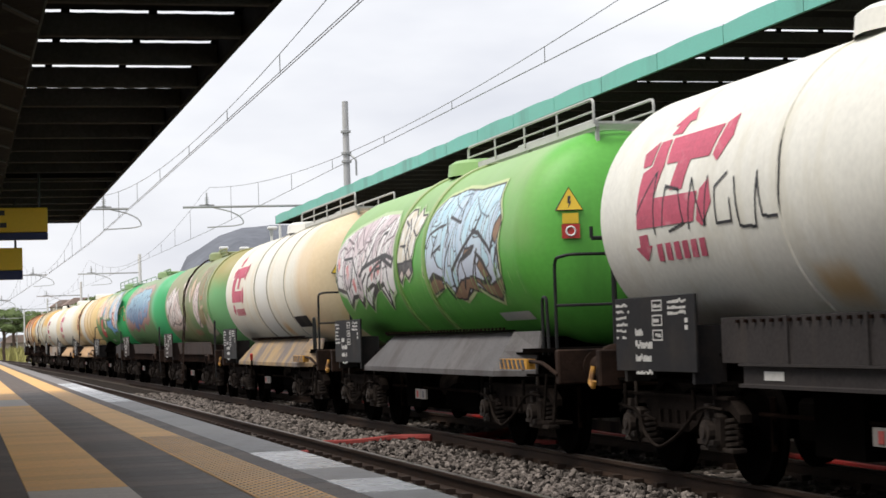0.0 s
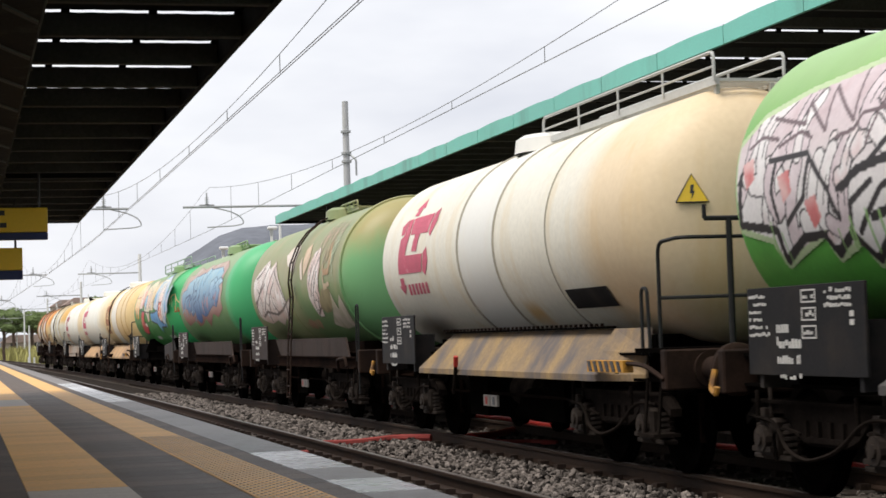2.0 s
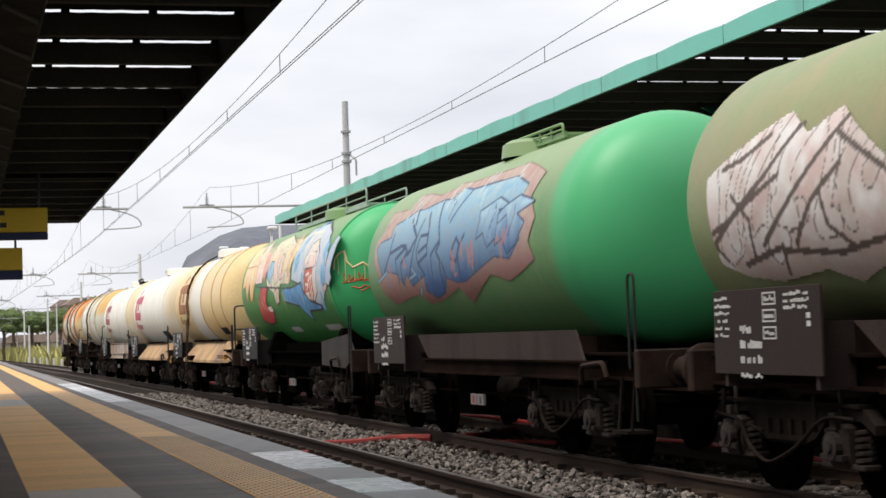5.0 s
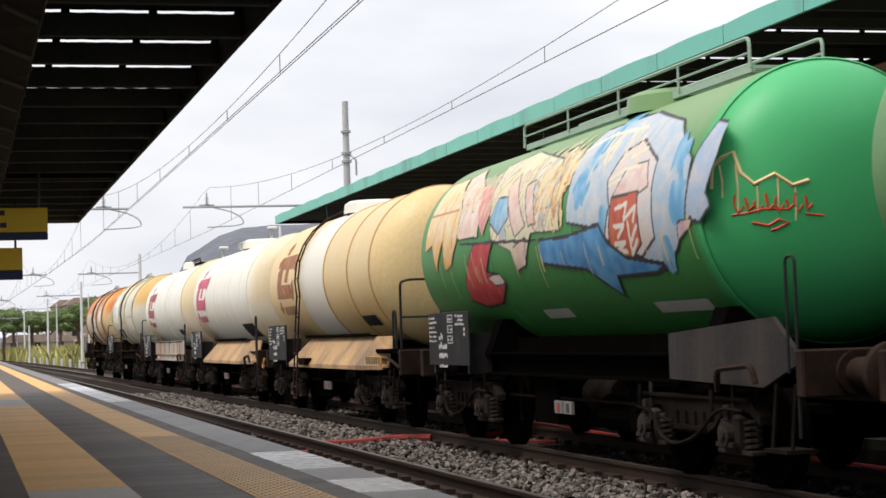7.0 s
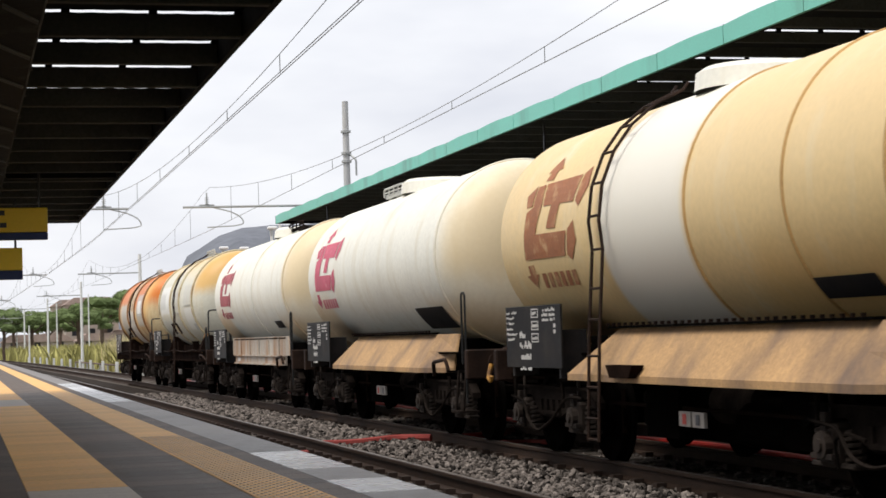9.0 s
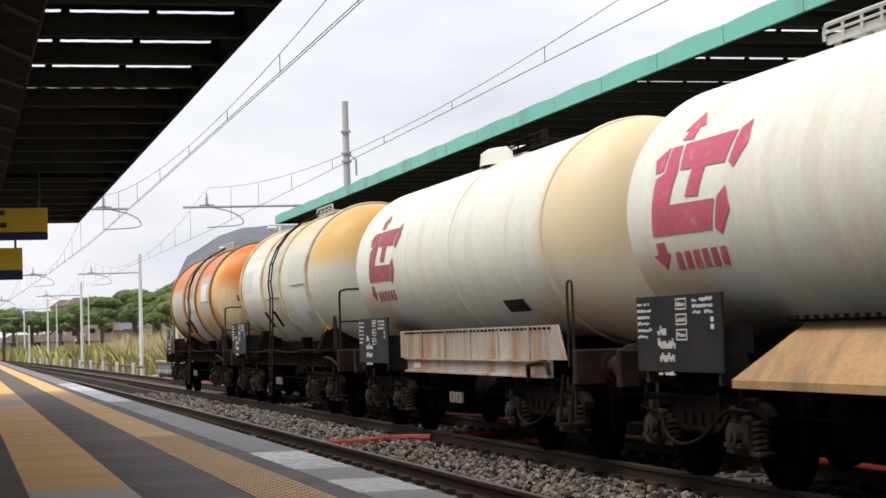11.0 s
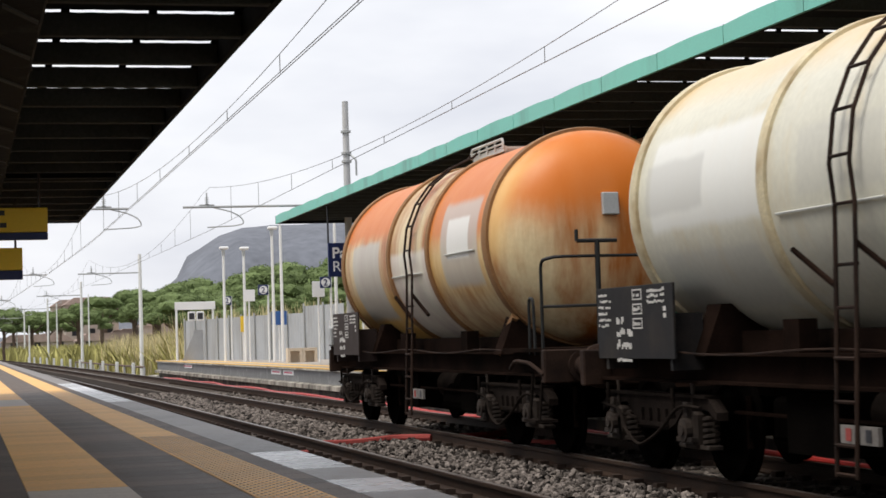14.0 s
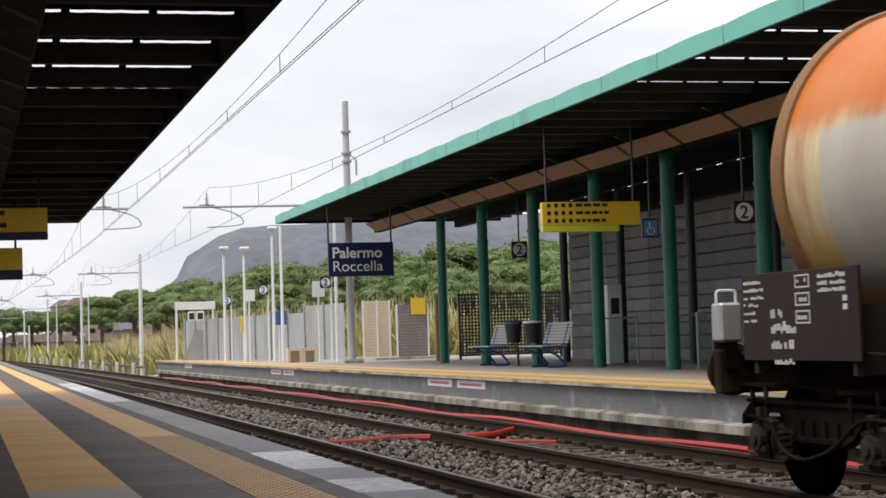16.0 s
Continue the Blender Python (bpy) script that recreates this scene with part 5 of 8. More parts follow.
def head_notices():
    w, t = TRAIN[1], tank_of(TRAIN[1])
    m = on_head(1.235, 2.405, -9.5, 0.6, -0.72, 2.78)
    tri = part("warning_triangle", prism(bmesh.new(), [(-0.15, -0.1), (0.15, -0.1), (0.0, 0.16)], "z", 0, 0.01), "sign_yellow", t, "yellow electric warning triangle")
    tri.matrix_basis = m
    bolt = part("bolt_mark", prism(bmesh.new(), [(-0.012, 0.06), (0.02, 0.06), (0.008, 0.0), (0.026, 0.0), (-0.012, -0.08), (0.0, -0.02), (-0.02, -0.02)], "z", 0.011, 0.014), "sign_black", tri)
    rim = part("triangle_rim", pipe(bmesh.new(), [(-0.15, -0.1, 0.006), (0.15, -0.1, 0.006), (0.0, 0.16, 0.006), (-0.15, -0.1, 0.006)], 0.009, 4), "sign_black", tri)
    m = on_head(1.235, 2.405, -9.5, 0.6, -0.72, 2.5)
    no = part("prohibition_plate", nbox(-0.1, 0.1, -0.13, 0.03, 0, 0.01), "red_pipe", t, "red notice plate with a white ring")
    no.matrix_basis = m
    part("white_ring", pipe(bmesh.new(), [(0.05 * math.cos(a), -0.05 + 0.05 * math.sin(a), 0.014) for a in [0.35 * k for k in range(19)]], 0.01, 4), "sign_white", no)
    part("yellow_plate", nbox(-0.09, 0.09, 0.035, 0.15, 0, 0.01), "sign_yellow", no)
    t3 = tank_of(TRAIN[2])
    tri = part("warning_triangle", prism(bmesh.new(), [(-0.15, -0.1), (0.15, -0.1), (0.0, 0.16)], "z", 0, 0.01), "sign_yellow", t3, "yellow electric warning triangle")
    tri.matrix_basis = on_head(1.235, 2.405, -9.6, 0.6, -0.72, 2.6)
    part("bolt_mark", prism(bmesh.new(), [(-0.012, 0.06), (0.02, 0.06), (0.008, 0.0), (0.026, 0.0), (-0.012, -0.08), (0.0, -0.02), (-0.02, -0.02)], "z", 0.011, 0.014), "sign_black", tri)
    part("triangle_rim", pipe(bmesh.new(), [(-0.15, -0.1, 0.006), (0.15, -0.1, 0.006), (0.0, 0.16, 0.006), (-0.15, -0.1, 0.006)], 0.009, 4), "sign_black", tri)
    # rungs up the front end
    bm = bmesh.new()
    for z in (1.5, 1.85, 2.2, 2.55, 2.9, 3.2):
        q = on_head(1.235, 2.405, -9.5, 0.6, -0.05, z, 0.12).translation
        rod(bm, (-0.2, q.y, z), (0.18, q.y, z), 0.014, 5)
    part("head_rungs", bm, "t_green", w, "green step rungs on the tank end")
    # cream drip line and red scribble on the many-coloured wagon's end
    t5 = tank_of(TRAIN[5])

    def trail(pts, rad, material, label):
        part("graffiti_line", pipe(bmesh.new(), [on_head(1.235, 2.405, -8.65, 0.62, x, z, -0.3 * rad).translation for x, z in pts], rad * 0.8, 6), material, t5, label)
    trail([(-1.16, 2.5), (-1.14, 2.68), (-1.08, 2.76), (-1.0, 2.8), (-0.97, 2.62), (-0.88, 2.52), (-0.72, 2.6), (-0.58, 2.5), (-0.44, 2.54)], 0.026, "t_cream", "cream dripping spray line")
    for x, top, low in ((-1.1, 2.7, 2.42), (-1.0, 2.7, 2.3), (-0.86, 2.5, 2.3), (-0.7, 2.56, 2.32), (-0.56, 2.48, 2.2)):
        trail([(x, top), (x + 0.004, (top + low) / 2), (x, low)], 0.009, "t_cream", "cream paint drip")
    for k, x in enumerate((-1.02, -0.95, -0.88, -0.8, -0.72, -0.64, -0.56, -0.48)):
        trail([(x, 2.44 - 0.03 * (k % 3)), (x - 0.01 + 0.02 * (k % 2), 2.36), (x + 0.02, 2.28 + 0.02 * (k % 2)), (x + 0.06, 2.34)], 0.013 + 0.005 * (k % 2), "spray_red", "red spray scribble")
    trail([(-1.04, 2.27), (-0.94, 2.28), (-0.82, 2.31), (-0.6, 2.3)], 0.014, "spray_red", "red spray scribble")
    trail([(-0.9, 2.2), (-0.78, 2.17), (-0.7, 2.22), (-0.62, 2.19), (-0.72, 2.14), (-0.76, 2.13)], 0.017, "spray_red", "red spray scribble")
    trail([(-0.48, 2.26), (-0.4, 2.25), (-0.32, 2.24)], 0.012, "spray_red", "red spray scribble")
    # steel box on the last wagon's end
    m = on_head(1.275, 2.46, -8.75, 0.72, -0.0, 2.8, 0.0)
    b = part("lamp_bracket", nbox(-0.1, 0.1, -0.13, 0.13, 0.0, 0.06, bevel=0.01), "galv", tank_of(TRAIN[10]), "grey steel plate box")
    b.matrix_basis = m
    m = on_head(1.275, 2.46, -8.5, 0.72, 0.2, 2.92, 0.0)
    b = part("lamp_bracket", nbox(-0.1, 0.1, -0.13, 0.13, 0.0, 0.06, bevel=0.01), "galv", tank_of(TRAIN[9]), "grey steel plate box")
    b.matrix_basis = m
    for k, y0, y1, z0, z1 in ((2, -8.71, -7.43, 1.59, 1.79), (6, -7.93, -6.95, 1.54, 1.7), (7, -8.03, -6.52, 1.45, 1.74), (8, -7.4, -6.6, 1.6, 1.74)):
        part("dark_panel", skin(bmesh.new(), y0, y1, z0, z1, 1.235, 2.405, lift=0.012), "board", tank_of(TRAIN[k]), "dark lettered panel, unreadable")
    for k, y0, y1 in ((1, -9.1, -7.9), (5, -8.2, -6.9), (5, -4.4, -3.5), (9, -8.15, -7.6)):
        part("pale_panel", skin(bmesh.new(), y0, y1, *((1.5, 1.6, 1.235, 2.405) if k < 9 else (1.7, 1.86, 1.275, 2.46)), lift=0.006), "pipe_pale", tank_of(TRAIN[k]), "faded pale panel")
    # level seams and brackets on the domed wagons
    for k in (9, 10):
        for y0, y1, z in ((-5.5, -3.8, 2.19), (-8.2, -6.85, 2.36)):
            q = wrap(y0, math.asin((z - 2.46) / 1.275), 1.29, 2.46)
            q2 = wrap(y1, math.asin((z - 2.46) / 1.275), 1.29, 2.46)
            part("seam_strip", rod(bmesh.new(), q, q2, 0.011, 5), "pipe_pale", tank_of(TRAIN[k]))
        # stay rods, hose bracket and framed patch on the side
        for y0 in (-4.6, -5.6):
            part("stay_rod", rod(bmesh.new(), (-1.2, y0, 1.62), (-1.3, y0 + 0.45, 1.9), 0.025, 6), "under_brown", TRAIN[k], "dark diagonal stay")
        part("strut", rod(bmesh.new(), (-1.0, -8.2, 1.12), (-0.95, -8.75, 1.55), 0.06, 6), "t_band", TRAIN[k], "rusty slanting strut")
        part("side_cable", pipe(bmesh.new(), [(-1.3, 0.2 - 0.5 * j, 1.14 + 0.025 * math.sin(j * 0.8)) for j in range(20)], 0.009, 5), "rusty", TRAIN[k], "thin brown cable along the frame")
    # tail lamp
    t = TRAIN[10]
    lamp = part("tail_lamp", nbox(-1.3, -1.11, 0.6, 0.8, 1.22, 1.54, bevel=0.02), "galv", t, "pale grey tail lamp box")
    part("lamp_handle", pipe(bmesh.new(), bend([(-1.29, 0.7, 1.54), (-1.29, 0.7, 1.64), (-1.12, 0.7, 1.64), (-1.12, 0.7, 1.54)], 0.03), 0.012, 5), "sign_white", lamp)
    part("lamp_lens", rod(bmesh.new(), (-1.2, 0.8, 1.36), (-1.2, 0.82, 1.36), 0.06, 14), "red_pipe", lamp)
    part("lamp_bracket", nbox(-1.25, -1.15, 0.62, 0.86, 1.0, 1.22), "under_brown", t)


def tank_of(w):
    return next(c for c in w.children if c.name.split(".")[0] == "tank")


head_notices()


# ---- spray paint on the tanks ----
def paint_material():
    m = mat("spray_paint", (1, 1, 1), 0.5, 0, 0.1, 2.0, 25, 0.02)
    n, l = m.node_tree.nodes, m.node_tree.links
    at = n.new("ShaderNodeAttribute")
    at.attribute_name = "paint"
    b = n["Principled BSDF"]
    mul = n.new("ShaderNodeMix")
    mul.data_type, mul.blend_type = "RGBA", "MULTIPLY"
    mul.inputs["Factor"].default_value = 1.0
    l.new(b.inputs["Base Color"].links[0].from_socket, mul.inputs["A"])
    l.new(at.outputs["Color"], mul.inputs["B"])
    l.new(mul.outputs["Result"], b.inputs["Base Color"])
    return m


M["spray"] = paint_material()


class Spray:
    """A sheet of paint on the near side of a tank. u runs from the wagon's tail forwards, v is the height."""

    def __init__(self, u0, u1, z0, z1, r=1.235, zc=2.405, step=0.02):
        self.r, self.zc = r, zc
        nu, a0, a1 = int((u1 - u0) / step), math.asin((z0 - zc) / r), math.asin((z1 - zc) / r)
        na = int((a1 - a0) * r / step)
        self.u = np.linspace(u0, u1, nu)[:, None] * np.ones((1, na))
        self.a = np.linspace(a0, a1, na)[None, :] * np.ones((nu, 1))
        # height measured along the skin, so that strokes keep their width
        self.v = zc + r * np.sin(self.a)
        self.rgb = np.zeros((nu, na, 3))
        self.on = np.zeros((nu, na), bool)
        self.clip = None
        rng = np.random.default_rng(7)
        g = rng.random((nu // 6 + 3, na // 6 + 3))
        iu, ia = np.arange(nu) / 6, np.arange(na) / 6
        i, j = iu.astype(int)[:, None], ia.astype(int)[None, :]
        fu, fa = (iu % 1)[:, None], (ia % 1)[None, :]
        self.grain = (g[i, j] * (1 - fu) + g[i + 1, j] * fu) * (1 - fa) + (g[i, j + 1] * (1 - fu) + g[i + 1, j + 1] * fu) * fa

    def dist(self, pts):
        d = np.full(self.u.shape, 9.0)
        for (ax, ay), (bx, by) in zip(pts, pts[1:]):
            dx, dy = bx - ax, by - ay
            t = np.clip(((self.u - ax) * dx + (self.v - ay) * dy) / (dx * dx + dy * dy + 1e-9), 0, 1)
            d = np.minimum(d, np.hypot(self.u - ax - t * dx, self.v - ay - t * dy))
        return d

    def fill(self, mask, c1, c2=None):
        c1 = np.array(c1)
        if self.clip is not None:
            mask = mask & self.clip
        col = c1 if c2 is None else c1 + (np.array(c2) - c1) * np.clip(self.grain[..., None] * 1.6 - 0.3, 0, 1)
        self.rgb[mask] = (col * np.ones(self.rgb.shape))[mask]
        self.on |= mask

    def stroke(self, pts, w, c1, c2=None, line=(0.02, 0.02, 0.02), lw=0.028, halo=None):
        d = self.dist(pts)
        if halo:
            self.fill(d < w + lw + 0.05, halo)
        if line:
            self.fill(d < w + lw, line)
        self.fill(d < w, c1, c2)

    def blob(self, cu, cv, ru, rv, c1, c2=None, ragged=0.35):
        e = np.hypot((self.u - cu) / ru, (self.v - cv) / rv)
        self.fill(e < 1 - ragged * self.grain, c1, c2)

    def inside(self, pts):
        m = np.zeros(self.u.shape, bool)
        for (ax, ay), (bx, by) in zip(pts, pts[1:] + pts[:1]):
            if ay != by:
                m ^= ((ay > self.v) != (by > self.v)) & (self.u < (bx - ax) * (self.v - ay) / (by - ay) + ax)
        return m

    def shape(self, pts, c1, c2=None, line=(0.02, 0.02, 0.02), lw=0.03, fade=None):
        """A closed shape with an outline; fade = (lower colour, z at the bottom, z at the top)."""
        m, d = self.inside(pts), self.dist(pts + pts[:1])
        if line:
            self.fill(m | (d < lw), line)
            m = m & (d > lw * 0.4)
        self.fill(m, c1, c2)
        if fade:
            k = np.clip((self.v - fade[1]) / (fade[2] - fade[1]) + 0.25 * (self.grain - 0.5), 0, 1)[..., None]
            self.rgb[m] = (self.rgb * k + np.array(fade[0]) * (1 - k))[m]

    def blades(self, seed, u0, u1, z0, z1, n, c1, c2, low, line=(0.03, 0.025, 0.03), lw=0.022, accent=None, block=None):
        """Angular letters that lock into one another, with a broken block shadow at the feet."""
        rng = random.Random(seed)
        step, hh = (u1 - u0) / n, z1 - z0
        todo = []
        for i in range(n):
            x, lean = u0 + (i + 0.5) * step, rng.uniform(0.1, 0.5) * step
            w, top, foot = rng.uniform(0.5, 0.8) * step, z1 - rng.uniform(0, 0.25) * hh, z0 + rng.uniform(0, 0.22) * hh
            mid = foot + rng.uniform(0.35, 0.6) * hh * 0.9
            todo.append([(x - w + lean, top - 0.1 * hh), (x + lean * 0.8, top), (x + w + lean, top - rng.uniform(0.02, 0.16) * hh), (x + w * 0.5, mid + 0.08 * hh), (x + w * 1.05, mid - 0.05 * hh), (x + w * 0.7 - lean * 0.4, foot + 0.1 * hh), (x + w * 0.1 - lean * 0.4, foot), (x - w * 0.4, foot + 0.2 * hh), (x - w * 0.9, foot + rng.uniform(0.05, 0.2) * hh), (x - w * 0.75, mid), (x - w * 1.1 + lean * 0.5, mid + 0.12 * hh)])
        if block:
            for q in todo:
                self.shape([(a + 0.05, b - 0.12) for a, b in q], block, None, line, lw * 1.3)
        for q in todo:
            self.shape(q, c1, c2, line, lw, (low, z0, z1 - 0.2 * hh))
        for q in todo:
            # folds and counters inside the letters
            (ax, ay), (bx, by), (cx, cy) = q[1], q[3], q[6]
            self.stroke([(ax - 0.1 * step, ay - 0.15 * hh), ((ax + bx) / 2 - 0.15 * step, (ay + by) / 2), (bx - 0.1 * step, by), (cx + 0.1 * step, cy + 0.22 * hh)], lw * 0.55, line, None, None)
            if rng.random() < 0.6:
                self.stroke([(q[9][0], q[9][1]), (q[9][0] + 0.4 * step, q[9][1] + 0.1 * hh), (q[9][0] + 0.5 * step, q[9][1] - 0.12 * hh)], lw * 0.55, line, None, None)
            if accent and rng.random() < 0.8:
                self.blob((bx + cx) / 2 - 0.05 * step, (by + cy) / 2, 0.2 * step, 0.13 * hh, accent, None, 0.5)

    def scribble(self, seed, u0, u1, z0, z1, n, c1, w=0.012):
        rng = random.Random(seed)
        for _ in range(n):
            x, z, q = rng.uniform(u0, u1), rng.uniform(z0 + 0.3 * (z1 - z0), z1), []
            for k in range(4):
                q.append((x, z))
                x, z = x + rng.uniform(-0.05, 0.12), z + (-1) ** k * rng.uniform(0.08, 0.3) - 0.06
            self.stroke(q, w, c1, None, None)

    def weave(self, seed, pts, n, size, paints, line, lw, lean=0.35):
        """Curved, hooked letter limbs laid over one another inside an outline."""
        rng = random.Random(seed)
        self.clip = self.inside(pts)
        us, vs = [p[0] for p in pts], [p[1] for p in pts]
        lo, hi, mid = min(vs), max(vs), (max(us) - min(us)) / n
        for k in range(n):
            x = min(us) + (k + rng.random()) * mid
            z = rng.uniform(lo + 0.3 * (hi - lo), hi - 0.1 * (hi - lo))
            h = size * rng.uniform(0.5, 1.2)
            a, c = (x + lean * h, z + h * 0.55), (x - lean * h * 0.5 + rng.uniform(-0.2, 0.2) * h, z - h * 0.55)
            b = (x + rng.uniform(-0.7, 0.7) * h, z + rng.uniform(-0.2, 0.2) * h)
            q = [((1 - t) ** 2 * a[0] + 2 * t * (1 - t) * b[0] + t * t * c[0], (1 - t) ** 2 * a[1] + 2 * t * (1 - t) * b[1] + t * t * c[1]) for t in [i / 7 for i in range(8)]]
            if rng.random() < 0.6:
                q.append((q[-1][0] + rng.choice((-0.35, 0.35)) * h, q[-1][1] + rng.uniform(0.0, 0.25) * h))
            c1, c2 = rng.choice(paints)
            self.stroke(q, size * rng.uniform(0.09, 0.17), c1, c2, line, lw)
            if rng.random() < 0.5:
                self.stroke([(u + 0.02, v) for u, v in q[2:6]], lw * 0.4, line, None, None)
        self.clip = None

    def drips(self, seed, n, z0, c, w=0.012, low=0.35):
        rng = random.Random(seed)
        lo, hi = self.u.min(), self.u.max()
        for _ in range(n):
            x = rng.uniform(lo + 0.1, hi - 0.1)
            self.stroke([(x, z0 + rng.uniform(0, 0.2)), (x, z0 - rng.uniform(0.1, low))], w, c, None, None)

    def put(self, tank, label, lift=0.007):
        nu, na = self.u.shape
        rr = self.r + lift
        co = np.stack([-rr * np.cos(self.a), -self.u, self.zc + rr * np.sin(self.a)], -1).reshape(-1, 3)
        idx = np.arange(nu * na).reshape(nu, na)
        keep = self.on[:-1, :-1] & self.on[1:, :-1] & self.on[:-1, 1:] & self.on[1:, 1:]
        q = np.stack([idx[:-1, :-1], idx[1:, :-1], idx[1:, 1:], idx[:-1, 1:]], -1)[keep]
        used = np.unique(q)
        remap = np.full(nu * na, -1)
        remap[used] = np.arange(len(used))
        me = bpy.data.meshes.new("graffiti")
        me.from_pydata(co[used].tolist(), [], remap[q].tolist())
        at = me.attributes.new("paint", "FLOAT_COLOR", "POINT")
        rgba = np.ones((len(used), 4))
        rgba[:, :3] = self.rgb.reshape(-1, 3)[used]
        at.data.foreach_set("color", rgba.ravel())
        mesh_part("graffiti", me, "spray", tank, label, smooth="all")


def spray_all():
    # black scrawl over the red mark
    g = Spray(0.1, 3.5, 2.0, 2.95, step=0.012)
    k = (0.02, 0.02, 0.025)
    for pts in ([(0.3, 2.4), (0.75, 2.75), (0.7, 2.2)], [(0.9, 2.25), (1.0, 2.6), (1.3, 2.55), (1.4, 2.25), (1.05, 2.2)], [(1.5, 2.2), (1.6, 2.62), (1.85, 2.2), (1.95, 2.6)], [(2.35, 2.6), (2.1, 2.5), (2.1, 2.2), (2.4, 2.2), (2.4, 2.38)], [(2.5, 2.55), (2.55, 2.15), (2.85, 2.13), (2.95, 2.55)], [(2.95, 2.5), (3.0, 2.2), (3.3, 2.18), (3.35, 2.5), (3.3, 2.85)]):
        g.stroke(pts, 0.019, k, None, None)
    g.put(tank_of(TRAIN[0]), "thin black spray scrawl")
    # pale pink, then light blue lettering on green
    g = Spray(-0.42, 9.6, 1.6, 3.3, step=0.015)
    ink, haze = (0.03, 0.025, 0.027), (0.5, 0.62, 0.36)
    g.shape([(-0.39, 2.47), (-0.4, 2.76), (-0.09, 2.96), (0.56, 3.07), (1.24, 3.12), (1.97, 3.18), (2.64, 3.16), (3.28, 3.12), (3.59, 2.93), (3.62, 2.61), (3.63, 2.33), (3.52, 2.02), (3.32, 1.98), (2.9, 1.78), (2.8, 1.94), (2.63, 2.09), (2.27, 2.04), (1.59, 1.77), (1.5, 1.95), (1.06, 1.84), (0.99, 2.03), (0.19, 1.83), (0.1, 2.02), (-0.41, 2.13)], haze, (0.3, 0.5, 0.2), haze, 0.06)
    g.shape([(-0.39, 2.47), (-0.4, 2.76), (-0.09, 2.96), (0.56, 3.07), (1.24, 3.12), (1.97, 3.18), (2.64, 3.16), (3.28, 3.12), (3.59, 2.93), (3.62, 2.61), (3.63, 2.33), (3.52, 2.02), (3.32, 1.98), (2.9, 1.78), (2.8, 1.94), (2.63, 2.09), (2.27, 2.04), (1.59, 1.77), (1.5, 1.95), (1.06, 1.84), (0.99, 2.03), (0.19, 1.83), (0.1, 2.02), (-0.41, 2.13)], (0.6, 0.47, 0.49), (0.68, 0.58, 0.6), None, 0.03, ((0.84, 0.81, 0.8), 2.25, 2.85))
    g.weave(81, [(-0.39, 2.47), (-0.4, 2.76), (-0.09, 2.96), (0.56, 3.07), (1.24, 3.12), (1.97, 3.18), (2.64, 3.16), (3.28, 3.12), (3.59, 2.93), (3.62, 2.61), (3.63, 2.33), (3.52, 2.02), (3.32, 1.98), (2.9, 1.78), (2.8, 1.94), (2.63, 2.09), (2.27, 2.04), (1.59, 1.77), (1.5, 1.95), (1.06, 1.84), (0.99, 2.03), (0.19, 1.83), (0.1, 2.02), (-0.41, 2.13)], 30, 0.55, (((0.86, 0.83, 0.82), (0.8, 0.74, 0.74)), ((0.78, 0.68, 0.7), (0.66, 0.55, 0.58)), ((0.84, 0.8, 0.8), (0.74, 0.6, 0.6))), ink, 0.017)
    g.shape([(-0.30, 2.62), (-0.11, 2.66), (-0.07, 2.49), (-0.22, 2.41)], (0.68, 0.2, 0.2), (0.78, 0.5, 0.48), None)
    g.shape([(0.35, 2.47), (0.54, 2.51), (0.58, 2.34), (0.43, 2.26)], (0.68, 0.2, 0.2), (0.78, 0.5, 0.48), None)
    g.shape([(0.77, 2.25), (0.96, 2.29), (1.00, 2.12), (0.85, 2.04)], (0.68, 0.2, 0.2), (0.78, 0.5, 0.48), None)
    g.shape([(2.53, 2.45), (2.72, 2.49), (2.76, 2.32), (2.61, 2.24)], (0.68, 0.2, 0.2), (0.78, 0.5, 0.48), None)
    g.shape([(2.07, 2.39), (2.26, 2.43), (2.30, 2.26), (2.15, 2.18)], (0.68, 0.2, 0.2), (0.78, 0.5, 0.48), None)
    for q in ([(-0.32, 2.52), (-0.39, 2.15), (0.23, 2.07), (0.21, 1.84), (0.64, 1.99), (0.96, 2.0), (1.07, 1.85), (1.39, 1.98), (1.61, 1.78), (1.86, 1.91), (2.33, 2.04), (2.63, 2.09), (2.83, 1.96), (2.93, 1.77), (3.1, 2.0)], [(1.75, 2.07), (2.21, 2.14), (2.55, 2.07), (2.9, 2.13), (3.04, 1.88)], [(1.86, 1.91), (2.3, 2.08), (2.67, 2.16)], [(3.01, 2.48), (3.53, 2.36), (3.65, 2.47)], [(1.38, 2.3), (1.62, 2.41), (2.31, 2.48), (2.94, 2.53), (3.2, 2.53), (3.56, 2.47)]):
        g.stroke(q, 0.034, ink, None, None)
